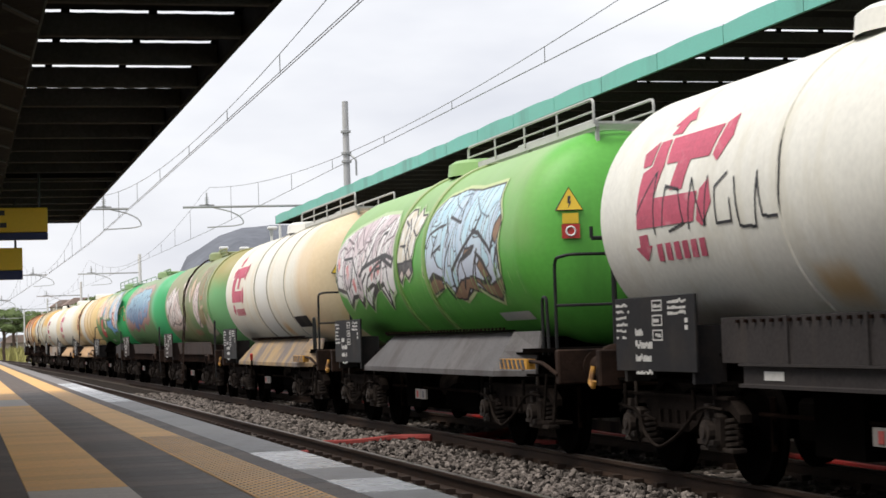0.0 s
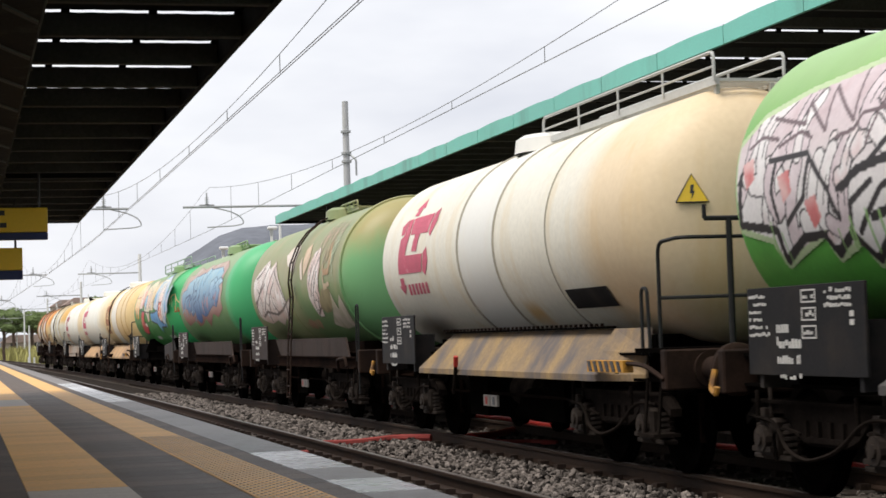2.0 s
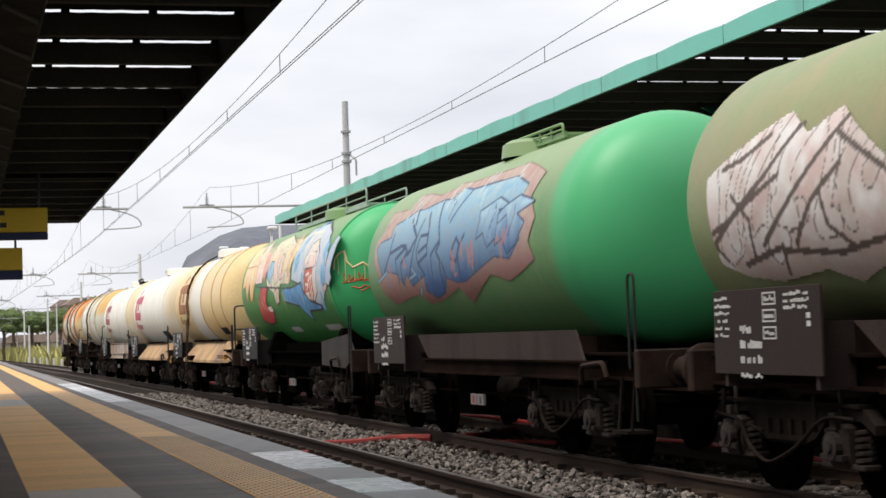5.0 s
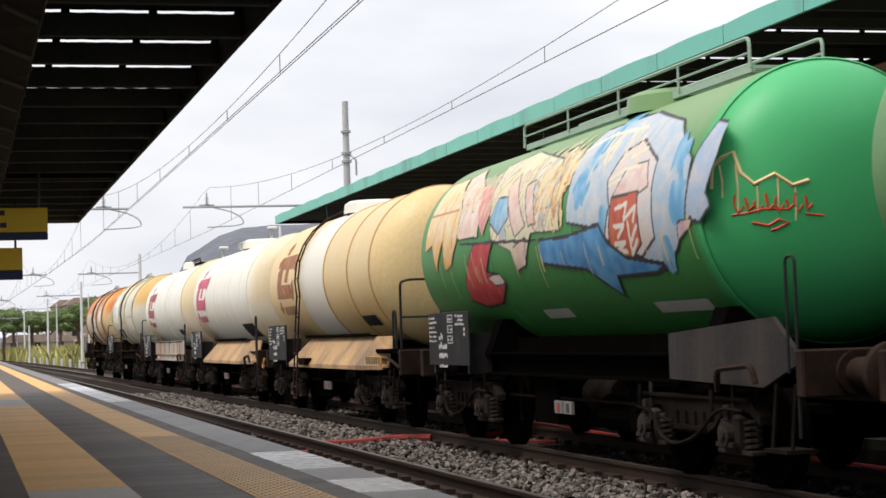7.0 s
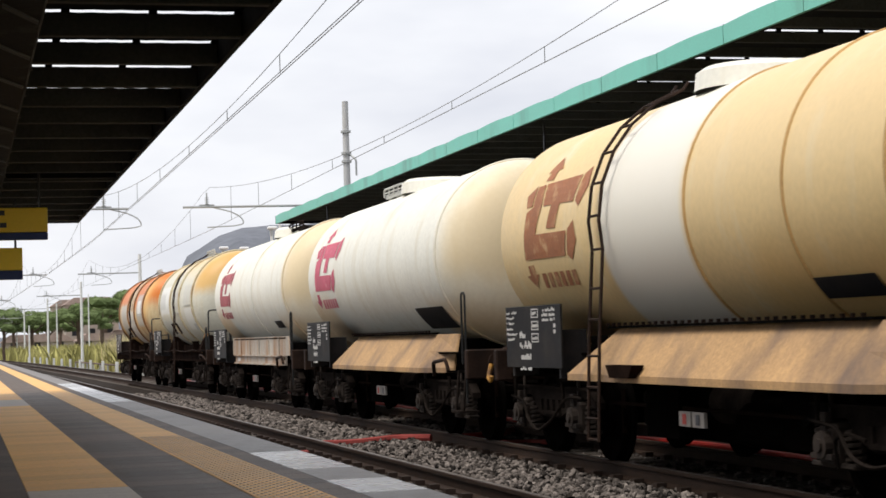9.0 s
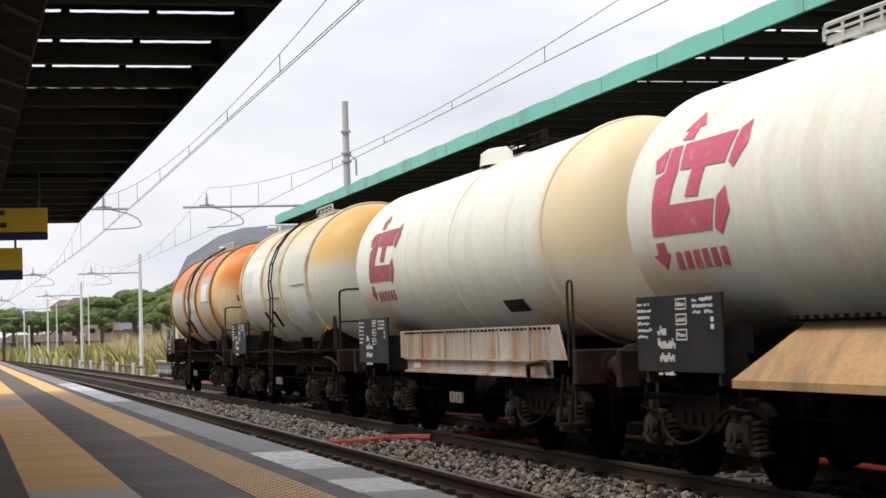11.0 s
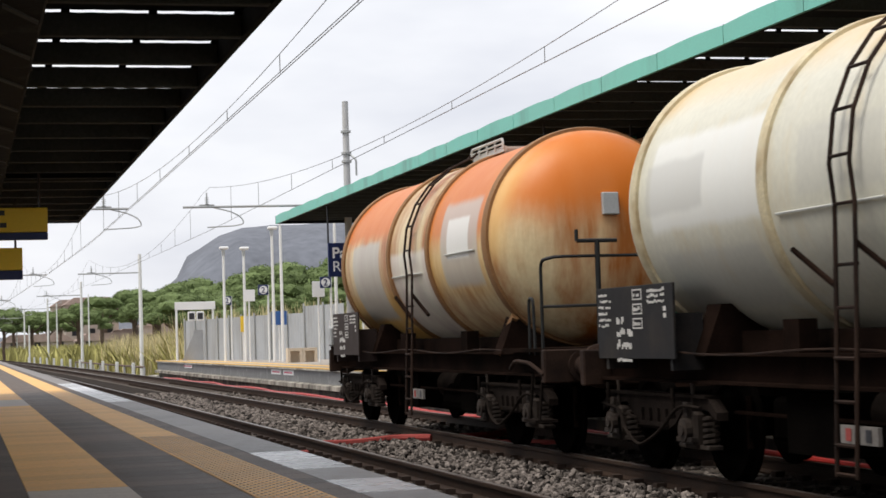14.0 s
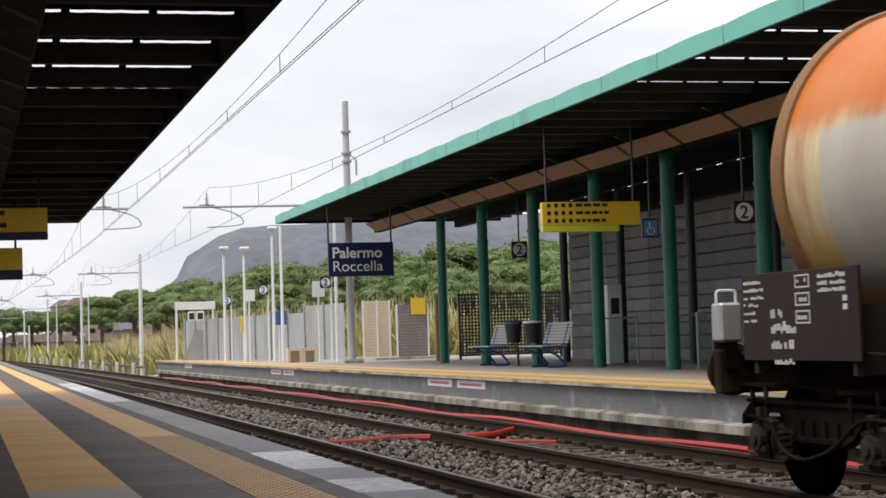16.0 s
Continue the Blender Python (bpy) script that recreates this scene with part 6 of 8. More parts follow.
    for q in ([(0.21, 2.6), (0.85, 2.6), (1.16, 2.31), (1.27, 2.09)], [(1.31, 2.3), (1.76, 2.43), (2.09, 2.6), (2.22, 2.74)], [(1.52, 1.98), (1.94, 2.26), (2.57, 2.42), (3.18, 2.51)], [(2.56, 2.56), (2.57, 2.71), (2.78, 2.86), (3.03, 2.88)], [(3.18, 2.51), (3.21, 2.27), (3.19, 2.04), (3.32, 1.98)], [(0.3, 2.56), (0.23, 2.37), (0.29, 2.15)], [(0.87, 2.55), (0.77, 2.28), (0.43, 2.11)], [(2.33, 2.24), (2.49, 2.35), (2.82, 2.37), (2.88, 2.44)], [(1.41, 2.01), (1.48, 2.19), (1.82, 2.32)]):
        g.stroke(q, 0.025, ink, None, None)
    for q in ([(0.11, 2.94), (0.71, 2.83), (0.68, 3.0), (1.09, 2.74), (1.04, 3.07), (1.52, 2.76), (1.45, 3.13)], [(1.75, 2.58), (1.9, 2.82), (2.12, 3.0), (2.37, 3.1)], [(1.28, 2.67), (1.56, 2.7), (1.64, 2.8), (2.04, 2.81)], [(2.57, 2.71), (2.62, 2.9), (2.93, 2.96), (3.14, 3.08)], [(2.9, 2.68), (3.21, 2.76), (3.53, 2.8), (3.49, 2.98)], [(0.33, 2.7), (0.68, 2.78), (0.88, 2.71)], [(2.28, 2.64), (2.32, 2.88), (2.52, 2.93)], [(-0.21, 2.74), (-0.01, 2.81), (0.29, 2.76)]):
        g.stroke(q, 0.016, (0.16, 0.11, 0.12), None, None)
    g.shape([(4.0, 2.75), (3.92, 3.03), (4.13, 3.11), (4.4, 3.1), (4.63, 2.98), (4.74, 3.1), (4.96, 2.98), (5.2, 2.97), (5.14, 2.87), (5.0, 2.73), (4.92, 2.71), (4.83, 2.49), (4.68, 2.38), (4.74, 2.25), (4.45, 2.14), (4.3, 2.24), (4.01, 2.09), (3.81, 2.25), (3.89, 2.45), (4.0, 2.62)], haze, (0.3, 0.5, 0.2), haze, 0.06)
    g.shape([(4.0, 2.75), (3.92, 3.03), (4.13, 3.11), (4.4, 3.1), (4.63, 2.98), (4.74, 3.1), (4.96, 2.98), (5.2, 2.97), (5.14, 2.87), (5.0, 2.73), (4.92, 2.71), (4.83, 2.49), (4.68, 2.38), (4.74, 2.25), (4.45, 2.14), (4.3, 2.24), (4.01, 2.09), (3.81, 2.25), (3.89, 2.45), (4.0, 2.62)], (0.82, 0.8, 0.76), (0.7, 0.62, 0.48), ink, 0.022)
    g.shape([(3.88, 2.36), (4.12, 2.36), (4.48, 2.38), (4.76, 2.37), (4.77, 2.25), (4.45, 2.14), (4.3, 2.25), (4.01, 2.09), (3.82, 2.23)], (0.07, 0.065, 0.07), (0.14, 0.13, 0.13), ink, 0.022)
    g.shape([(3.97, 2.2), (4.16, 2.28), (4.21, 2.2), (4.03, 2.12)], (0.7, 0.5, 0.46), (0.75, 0.68, 0.62), ink, 0.014)
    g.shape([(4.35, 2.23), (4.6, 2.3), (4.65, 2.21), (4.46, 2.16)], (0.72, 0.55, 0.5), (0.76, 0.7, 0.66), ink, 0.014)
    for q in ([(4.04, 2.97), (4.33, 2.88), (4.32, 2.58), (4.49, 2.4)], [(4.28, 2.98), (4.53, 2.81), (4.49, 2.53), (4.37, 2.32)], [(4.06, 2.61), (4.37, 2.6)], [(4.63, 2.98), (4.68, 2.81), (4.92, 2.71)], [(4.68, 2.38), (4.53, 2.56), (4.62, 2.73)]):
        g.stroke(q, 0.018, ink, None, None)
    g.shape([(5.31, 2.17), (5.43, 2.45), (5.47, 2.79), (5.65, 3.0), (6.01, 3.13), (6.83, 3.17), (7.64, 3.1), (8.27, 3.1), (8.64, 3.1), (8.78, 2.88), (9.02, 2.67), (8.89, 2.4), (8.87, 2.17), (8.75, 1.94), (8.44, 1.74), (8.08, 1.83), (7.71, 1.95), (6.97, 1.8), (6.59, 1.89), (6.38, 2.04), (5.59, 1.91), (5.42, 2.06)], (0.6, 0.66, 0.36), (0.4, 0.56, 0.25), (0.55, 0.62, 0.32), 0.07)
    g.shape([(5.31, 2.17), (5.43, 2.45), (5.47, 2.79), (5.65, 3.0), (6.01, 3.13), (6.83, 3.17), (7.64, 3.1), (8.27, 3.1), (8.64, 3.1), (8.78, 2.88), (9.02, 2.67), (8.89, 2.4), (8.87, 2.17), (8.75, 1.94), (8.44, 1.74), (8.08, 1.83), (7.71, 1.95), (6.97, 1.8), (6.59, 1.89), (6.38, 2.04), (5.59, 1.91), (5.42, 2.06)], (0.45, 0.68, 0.8), (0.6, 0.78, 0.86), ink, 0.02, ((0.62, 0.68, 0.8), 2.2, 2.9))
    g.weave(82, [(5.31, 2.17), (5.43, 2.45), (5.47, 2.79), (5.65, 3.0), (6.01, 3.13), (6.83, 3.17), (7.64, 3.1), (8.27, 3.1), (8.64, 3.1), (8.78, 2.88), (9.02, 2.67), (8.89, 2.4), (8.87, 2.17), (8.75, 1.94), (8.44, 1.74), (8.08, 1.83), (7.71, 1.95), (6.97, 1.8), (6.59, 1.89), (6.38, 2.04), (5.59, 1.91), (5.42, 2.06)], 15, 0.75, (((0.5, 0.72, 0.84), (0.62, 0.8, 0.88)), ((0.62, 0.72, 0.84), (0.5, 0.66, 0.8))), ink, 0.018)
    g.shape([(5.47, 2.02), (5.8, 2.1), (6.17, 2.06), (6.18, 1.96), (5.66, 1.9), (5.45, 1.89)], (0.22, 0.12, 0.07), (0.34, 0.2, 0.12), ink, 0.02)
    g.shape([(6.44, 1.83), (7.1, 2.02), (7.67, 2.05), (7.76, 1.86), (7.35, 1.92), (6.99, 1.79)], (0.22, 0.12, 0.07), (0.34, 0.2, 0.12), ink, 0.02)
    g.shape([(7.67, 2.05), (8.31, 1.92), (8.78, 1.99), (8.76, 1.87), (8.46, 1.76), (8.08, 1.83)], (0.22, 0.12, 0.07), (0.34, 0.2, 0.12), ink, 0.02)
    g.shape([(8.69, 2.46), (8.76, 2.6), (8.95, 2.71), (9.04, 2.62), (8.83, 2.4)], (0.22, 0.12, 0.07), (0.34, 0.2, 0.12), ink, 0.02)
    g.shape([(7.96, 2.18), (8.12, 2.24), (8.36, 2.03), (8.11, 2.02)], (0.22, 0.12, 0.07), (0.34, 0.2, 0.12), ink, 0.02)
    g.shape([(7.33, 2.27), (7.5, 2.39), (7.91, 2.41), (7.76, 2.34)], (0.22, 0.12, 0.07), (0.34, 0.2, 0.12), ink, 0.02)
    for q in ([(5.31, 2.17), (5.5, 2.05), (5.83, 2.15), (6.25, 2.07), (6.38, 1.9), (6.48, 1.82)], [(6.73, 1.94), (6.77, 2.15), (7.44, 2.42), (7.94, 2.62), (8.07, 2.76)], [(7.83, 2.59), (8.09, 2.56), (8.47, 2.39), (8.58, 2.31), (8.72, 2.46)], [(8.59, 1.95), (8.7, 2.18), (8.88, 2.36), (8.8, 1.99)], [(7.94, 1.98), (8.23, 1.96), (8.4, 2.01), (8.23, 2.21), (7.96, 2.33)]):
        g.stroke(q, 0.03, ink, None, None)
    for q in ([(5.43, 2.42), (5.71, 2.68), (6.08, 2.74), (6.46, 2.76)], [(5.85, 2.37), (6.06, 2.63)], [(6.13, 2.24), (5.93, 2.42), (6.33, 2.5)], [(7.14, 1.92), (7.35, 2.07), (7.27, 2.28), (7.84, 2.39)], [(7.71, 1.95), (8.03, 2.37), (7.67, 2.05)], [(6.45, 2.86), (6.68, 2.63), (6.57, 2.48)], [(6.62, 2.85), (7.21, 2.74), (7.17, 3.05)], [(6.37, 2.12), (6.55, 2.32), (6.79, 2.52)], [(6.92, 1.98), (7.08, 2.18), (7.27, 2.28)]):
        g.stroke(q, 0.02, ink, None, None)
    for q in ([(7.61, 3.03), (8.04, 2.81), (8.4, 2.73), (8.65, 2.89)], [(6.46, 3.13), (6.75, 2.99), (7.07, 2.91)], [(6.83, 3.09), (7.24, 3.1), (7.4, 2.93)], [(5.71, 2.79), (5.98, 2.77), (6.19, 2.81)]):
        g.stroke(q, 0.01, (0.1, 0.14, 0.18), None, None)
    g.drips(4, 34, 2.0, (0.32, 0.54, 0.2), 0.013)
    g.put(tank_of(TRAIN[1]), "pale pink and light blue graffiti lettering")
    # white and pink lettering on olive, worn away in places
    g = Spray(-0.35, 8.8, 1.4, 3.35)
    line = (0.12, 0.085, 0.07)
    g.shape([(-0.53, 2.51), (-0.08, 2.69), (0.52, 2.86), (1.07, 2.98), (1.48, 2.77), (1.97, 2.91), (2.26, 2.74), (2.89, 2.38), (3.23, 2.08), (3.64, 2.12), (3.34, 1.93), (2.54, 1.64), (2.48, 1.77), (1.84, 1.63), (1.44, 1.74), (0.6, 1.68), (0.02, 1.74), (-0.65, 1.94), (-0.73, 2.23)], (0.36, 0.34, 0.22), (0.48, 0.44, 0.32), None, 0.03)
    g.shape([(-0.53, 2.51), (-0.08, 2.69), (0.52, 2.86), (1.07, 2.98), (1.48, 2.77), (1.97, 2.91), (2.26, 2.74), (2.89, 2.38), (3.23, 2.08), (3.64, 2.12), (3.34, 1.93), (2.54, 1.64), (2.48, 1.77), (1.84, 1.63), (1.44, 1.74), (0.6, 1.68), (0.02, 1.74), (-0.65, 1.94), (-0.73, 2.23)], (0.8, 0.75, 0.72), (0.66, 0.5, 0.46), None, 0.03, ((0.5, 0.36, 0.28), 1.55, 2.1))
    g.weave(83, [(-0.53, 2.51), (-0.08, 2.69), (0.52, 2.86), (1.07, 2.98), (1.48, 2.77), (1.97, 2.91), (2.26, 2.74), (2.89, 2.38), (3.23, 2.08), (3.64, 2.12), (3.34, 1.93), (2.54, 1.64), (2.48, 1.77), (1.84, 1.63), (1.44, 1.74), (0.6, 1.68), (0.02, 1.74), (-0.65, 1.94), (-0.73, 2.23)], 15, 0.7, (((0.8, 0.76, 0.73), (0.7, 0.58, 0.54)), ((0.74, 0.68, 0.64), (0.6, 0.48, 0.42))), line, 0.012)
    for q in ([(-0.03, 2.62), (0.33, 2.67), (0.81, 2.82)], [(-0.81, 2.02), (0.05, 2.2), (0.77, 2.5), (1.36, 2.86)], [(-0.42, 2.0), (0.22, 2.26), (1.02, 2.49)], [(0.57, 1.97), (1.07, 2.22), (1.6, 2.52), (2.1, 2.81)], [(1.14, 1.95), (1.56, 2.26), (2.05, 2.49)], [(1.95, 2.72), (2.69, 2.39), (3.2, 2.06), (2.67, 1.67)], [(0.87, 1.92), (1.79, 1.86), (2.54, 1.93), (3.55, 2.13)], [(0.11, 1.84), (0.91, 1.95), (0.79, 1.75)], [(0.14, 2.4), (0.43, 2.18), (0.35, 1.91)], [(-0.56, 2.3), (-0.41, 2.07), (-0.2, 1.89)], [(1.7, 2.32), (1.74, 2.06), (2.05, 1.88)]):
        g.stroke(q, 0.024, line, None, None)
    g.shape([(2.96, 2.95), (3.24, 3.08), (3.82, 3.2), (4.21, 3.04), (4.21, 2.57), (3.92, 2.62), (3.36, 2.77)], (0.76, 0.68, 0.62), (0.66, 0.54, 0.46), None)
    g.shape([(4.75, 2.71), (4.87, 2.87), (5.04, 2.66), (5.19, 2.41), (4.99, 2.41)], (0.76, 0.66, 0.58), (0.62, 0.5, 0.4), None)
    g.shape([(5.0, 2.97), (5.38, 3.08), (5.68, 2.8), (5.53, 2.6), (5.24, 2.46), (5.06, 2.74)], (0.56, 0.4, 0.26), (0.66, 0.5, 0.36), None)
    g.shape([(5.68, 2.58), (6.03, 2.87), (6.45, 2.94), (6.75, 2.6), (6.6, 2.26), (6.54, 2.06), (6.22, 1.73), (5.81, 1.75), (5.6, 2.06), (5.61, 2.32)], (0.8, 0.74, 0.7), (0.68, 0.52, 0.48), line, 0.014)
    g.weave(84, [(5.68, 2.58), (6.03, 2.87), (6.45, 2.94), (6.75, 2.6), (6.6, 2.26), (6.54, 2.06), (6.22, 1.73), (5.81, 1.75), (5.6, 2.06), (5.61, 2.32)], 7, 0.75, (((0.8, 0.75, 0.72), (0.7, 0.56, 0.52)), ((0.7, 0.56, 0.5), (0.62, 0.44, 0.38))), line, 0.012, 0.15)
    for q in ([(5.76, 2.31), (6.05, 2.61), (6.34, 2.91)], [(5.79, 2.1), (6.06, 2.34), (6.34, 2.58), (6.6, 2.76)], [(5.86, 1.83), (6.04, 2.14), (6.35, 2.38), (6.49, 2.52)], [(6.13, 1.87), (6.41, 2.07), (6.28, 2.18)], [(5.85, 1.78), (6.39, 1.91)]):
        g.stroke(q, 0.02, line, None, None)
    g.shape([(7.47, 2.2), (7.71, 1.85), (8.17, 2.1), (8.3, 1.83), (8.15, 1.55), (7.26, 1.5), (6.52, 1.59), (7.26, 1.87)], (0.56, 0.48, 0.4), (0.42, 0.38, 0.26), None)
    g.shape([(6.41, 2.01), (6.78, 2.22), (7.53, 2.2), (7.4, 1.96), (7.11, 1.81), (6.61, 1.78), (6.33, 1.86)], (0.2, 0.16, 0.07), (0.3, 0.25, 0.12), None)
    g.stroke([(7.4, 2.93), (7.62, 2.66), (7.48, 2.48), (7.1, 2.48), (7.0, 2.55)], 0.065, (0.36, 0.2, 0.09), (0.44, 0.27, 0.13), None)
    g.stroke([(7.03, 2.43), (7.05, 2.23), (7.5, 2.27)], 0.05, (0.46, 0.34, 0.2), (0.6, 0.46, 0.34), None)
    g.scribble(51, 6.2, 7.7, 2.85, 3.25, 46, (0.48, 0.37, 0.25), 0.013)
    g.scribble(52, 6.9, 7.4, 2.4, 2.9, 16, (0.4, 0.32, 0.19), 0.013)
    g.scribble(53, 7.55, 8.0, 2.2, 3.0, 26, (0.4, 0.46, 0.3), 0.011)
    g.scribble(54, 3.7, 4.4, 1.8, 2.3, 14, (0.12, 0.17, 0.08), 0.014)
    g.blob(4.9, 1.62, 1.0, 0.12, (0.4, 0.22, 0.14), (0.3, 0.26, 0.14), 0.6)
    g.put(tank_of(TRAIN[3]), "white and pink graffiti lettering, flaking", 0.009)
    # large blue lettering on a torn pink field, dusted over
    g = Spray(-0.38, 7.9, 1.6, 3.52, step=0.016)
    navy = (0.025, 0.06, 0.14)
    g.shape([(-0.52, 2.69), (-0.09, 2.91), (-0.04, 3.17), (1.02, 3.15), (1.0, 3.34), (1.58, 3.32), (2.46, 3.23), (3.0, 3.26), (3.37, 3.32), (3.9, 3.28), (6.3, 3.3), (6.9, 3.2), (7.35, 3.1), (7.2, 2.85), (7.5, 2.6), (7.25, 2.35), (7.4, 2.15), (6.9, 2.05), (6.3, 1.95), (5.6, 2.05), (4.33, 1.74), (4.06, 1.95), (3.43, 1.86), (2.87, 1.8), (2.32, 1.78), (1.92, 1.92), (1.27, 1.88), (0.4, 1.81), (-0.09, 1.99), (-0.25, 2.32)], (0.46, 0.36, 0.29), (0.42, 0.25, 0.22), (0.24, 0.13, 0.1), 0.014, ((0.27, 0.1, 0.09), 1.85, 2.5))
    g.shape([(-0.26, 2.64), (-0.09, 2.73), (0.53, 2.77), (0.58, 2.95), (1.16, 3.01), (1.56, 3.08), (2.04, 3.07), (2.64, 3.11), (2.97, 3.13), (3.35, 3.1), (3.73, 3.22), (4.25, 3.16), (6.2, 3.15), (6.9, 3.0), (6.75, 2.7), (6.95, 2.4), (6.5, 2.2), (5.9, 2.25), (4.44, 2.01), (4.1, 2.01), (3.62, 2.09), (3.33, 1.91), (2.82, 1.85), (2.41, 1.96), (2.51, 2.16), (1.75, 2.04), (1.56, 2.22), (1.28, 2.07), (1.06, 2.23), (0.54, 2.29), (0.1, 2.24)], (0.36, 0.5, 0.54), (0.22, 0.42, 0.56), navy, 0.016, ((0.03, 0.1, 0.27), 2.0, 3.0))
    for q in ([(0.63, 2.54), (1.28, 2.61), (1.59, 2.6)], [(0.26, 2.28), (0.63, 2.54), (0.71, 2.81)], [(1.05, 2.11), (0.98, 2.44), (1.6, 2.58), (1.73, 2.47), (2.15, 2.69), (1.59, 2.96)], [(1.28, 2.07), (1.29, 2.36), (1.61, 2.48), (1.91, 2.53)], [(1.73, 2.19), (1.97, 2.41), (2.16, 2.67), (2.32, 2.92)], [(2.29, 2.29), (2.2, 2.48), (2.37, 2.69), (2.8, 2.69), (2.79, 2.56), (2.31, 2.47)], [(2.56, 2.16), (2.3, 2.33), (2.8, 2.43), (2.75, 2.79), (2.53, 2.99)], [(2.97, 2.15), (3.0, 2.41), (3.44, 2.58), (3.0, 3.11)], [(3.33, 1.91), (3.44, 2.33), (3.26, 2.43), (3.45, 2.54)], [(3.63, 2.11), (3.52, 2.28)], [(3.99, 2.32), (4.04, 2.4), (4.26, 2.56), (4.43, 2.46), (4.23, 2.26), (4.03, 2.32)], [(4.28, 2.02), (4.35, 2.41), (4.63, 2.58)], [(3.82, 2.79), (4.05, 2.97), (4.28, 3.14)], [(1.91, 2.88), (1.64, 3.15)]):
        g.stroke(q, 0.026, navy, None, None)
    for q in ([(1.7, 2.14), (2.08, 2.19), (1.88, 2.27)], [(2.24, 2.18), (2.24, 2.02), (2.03, 1.91)], [(-0.25, 2.16), (0.4, 2.28), (0.55, 2.06)], [(3.47, 3.15), (3.74, 3.01), (3.69, 2.85)]):
        g.stroke(q, 0.017, (0.25, 0.42, 0.54), None, navy, 0.014)
    g.blades(35, 5.3, 6.9, 2.2, 3.1, 2, (0.3, 0.5, 0.62), (0.4, 0.58, 0.66), (0.03, 0.1, 0.3), navy, 0.018)
    g.scribble(36, 0.6, 6.6, 2.9, 3.3, 16, (0.56, 0.62, 0.6), 0.011)
    g.scribble(37, 0.0, 7.0, 2.0, 2.5, 10, (0.45, 0.2, 0.18), 0.02)
    g.drips(5, 20, 1.95, (0.06, 0.2, 0.07))
    g.put(tank_of(TRAIN[4]), "large blue graffiti lettering on a torn pink field")
    # many-coloured lettering
    g = Spray(-0.55, 9.1, 1.6, 3.5, step=0.016)
    ink, sand = (0.03, 0.025, 0.03), (0.7, 0.56, 0.36)
    g.blob(1.6, 3.0, 2.2, 0.42, (0.36, 0.42, 0.25), (0.5, 0.44, 0.28), 0.6)
    g.blob(4.3, 3.05, 1.7, 0.4, (0.4, 0.42, 0.26), (0.56, 0.42, 0.26), 0.6)
    g.shape([(-0.87, 2.71), (-1.09, 3.06), (-0.97, 3.33), (0.21, 3.36), (1.07, 2.84), (0.99, 2.5), (0.7, 2.23), (0.38, 2.17), (0.33, 2.57), (-0.05, 2.17), (-0.21, 2.53), (-0.75, 2.4)], (0.8, 0.56, 0.24), (0.78, 0.66, 0.46), (0.3, 0.12, 0.05), 0.016, ((0.76, 0.36, 0.06), 2.2, 2.75))
    for q in ([(-0.58, 2.62), (-0.58, 3.22)], [(-0.16, 2.56), (0.13, 3.13)], [(0.31, 2.61), (0.36, 3.15)], [(0.77, 2.44), (0.8, 3.08)], [(-1.0, 2.91), (-0.01, 2.92), (0.83, 2.92)]):
        g.stroke(q, 0.012, (0.5, 0.2, 0.12), None, None)
    g.shape([(1.04, 2.53), (0.96, 2.92), (0.34, 3.35), (0.68, 3.44), (1.78, 3.07), (1.94, 2.75), (1.95, 2.51)], (0.72, 0.5, 0.42), (0.78, 0.68, 0.58), ink, 0.014)
    g.weave(86, [(1.04, 2.53), (0.96, 2.92), (0.34, 3.35), (0.68, 3.44), (1.78, 3.07), (1.94, 2.75), (1.95, 2.51)], 6, 0.45, (((0.78, 0.62, 0.5), (0.76, 0.48, 0.4)), ((0.78, 0.7, 0.6), (0.74, 0.56, 0.34))), (0.25, 0.1, 0.06), 0.012)
    g.shape([(1.58, 3.15), (2.1, 3.09), (2.38, 2.75), (2.19, 2.49), (1.97, 2.64)], (0.62, 0.2, 0.18), (0.7, 0.4, 0.34), None)
    g.shape([(2.41, 2.72), (2.22, 3.06), (1.99, 3.35), (2.91, 3.43), (4.49, 3.19), (5.01, 2.8), (5.07, 2.4), (4.1, 2.43), (3.76, 2.09), (3.41, 2.04), (3.31, 2.27), (2.56, 2.44)], (0.72, 0.62, 0.42), (0.6, 0.6, 0.42), ink, 0.014)
    g.weave(85, [(2.41, 2.72), (2.22, 3.06), (1.99, 3.35), (2.91, 3.43), (4.49, 3.19), (5.01, 2.8), (5.07, 2.4), (4.1, 2.43), (3.76, 2.09), (3.41, 2.04), (3.31, 2.27), (2.56, 2.44)], 20, 0.5, (((0.74, 0.66, 0.46), (0.6, 0.56, 0.36)), ((0.72, 0.52, 0.4), (0.76, 0.66, 0.56)), ((0.62, 0.58, 0.46), (0.42, 0.48, 0.5))), (0.16, 0.1, 0.06), 0.013)
    g.shape([(2.45, 2.65), (2.58, 2.92), (3.0, 2.9), (3.18, 2.66), (2.84, 2.49)], (0.16, 0.36, 0.56), (0.36, 0.54, 0.64), ink, 0.016)
    g.shape([(2.84, 3.04), (3.04, 3.16), (3.88, 2.52), (3.51, 2.42)], (0.74, 0.6, 0.5), (0.68, 0.46, 0.38), ink, 0.013)
    g.shape([(3.39, 2.3), (3.89, 2.39), (3.79, 2.1), (3.43, 2.05)], (0.74, 0.6, 0.5), (0.68, 0.46, 0.38), ink, 0.013)
    g.shape([(3.6, 2.98), (3.85, 3.02), (4.25, 2.53), (4.01, 2.51)], (0.74, 0.6, 0.5), (0.68, 0.46, 0.38), ink, 0.013)
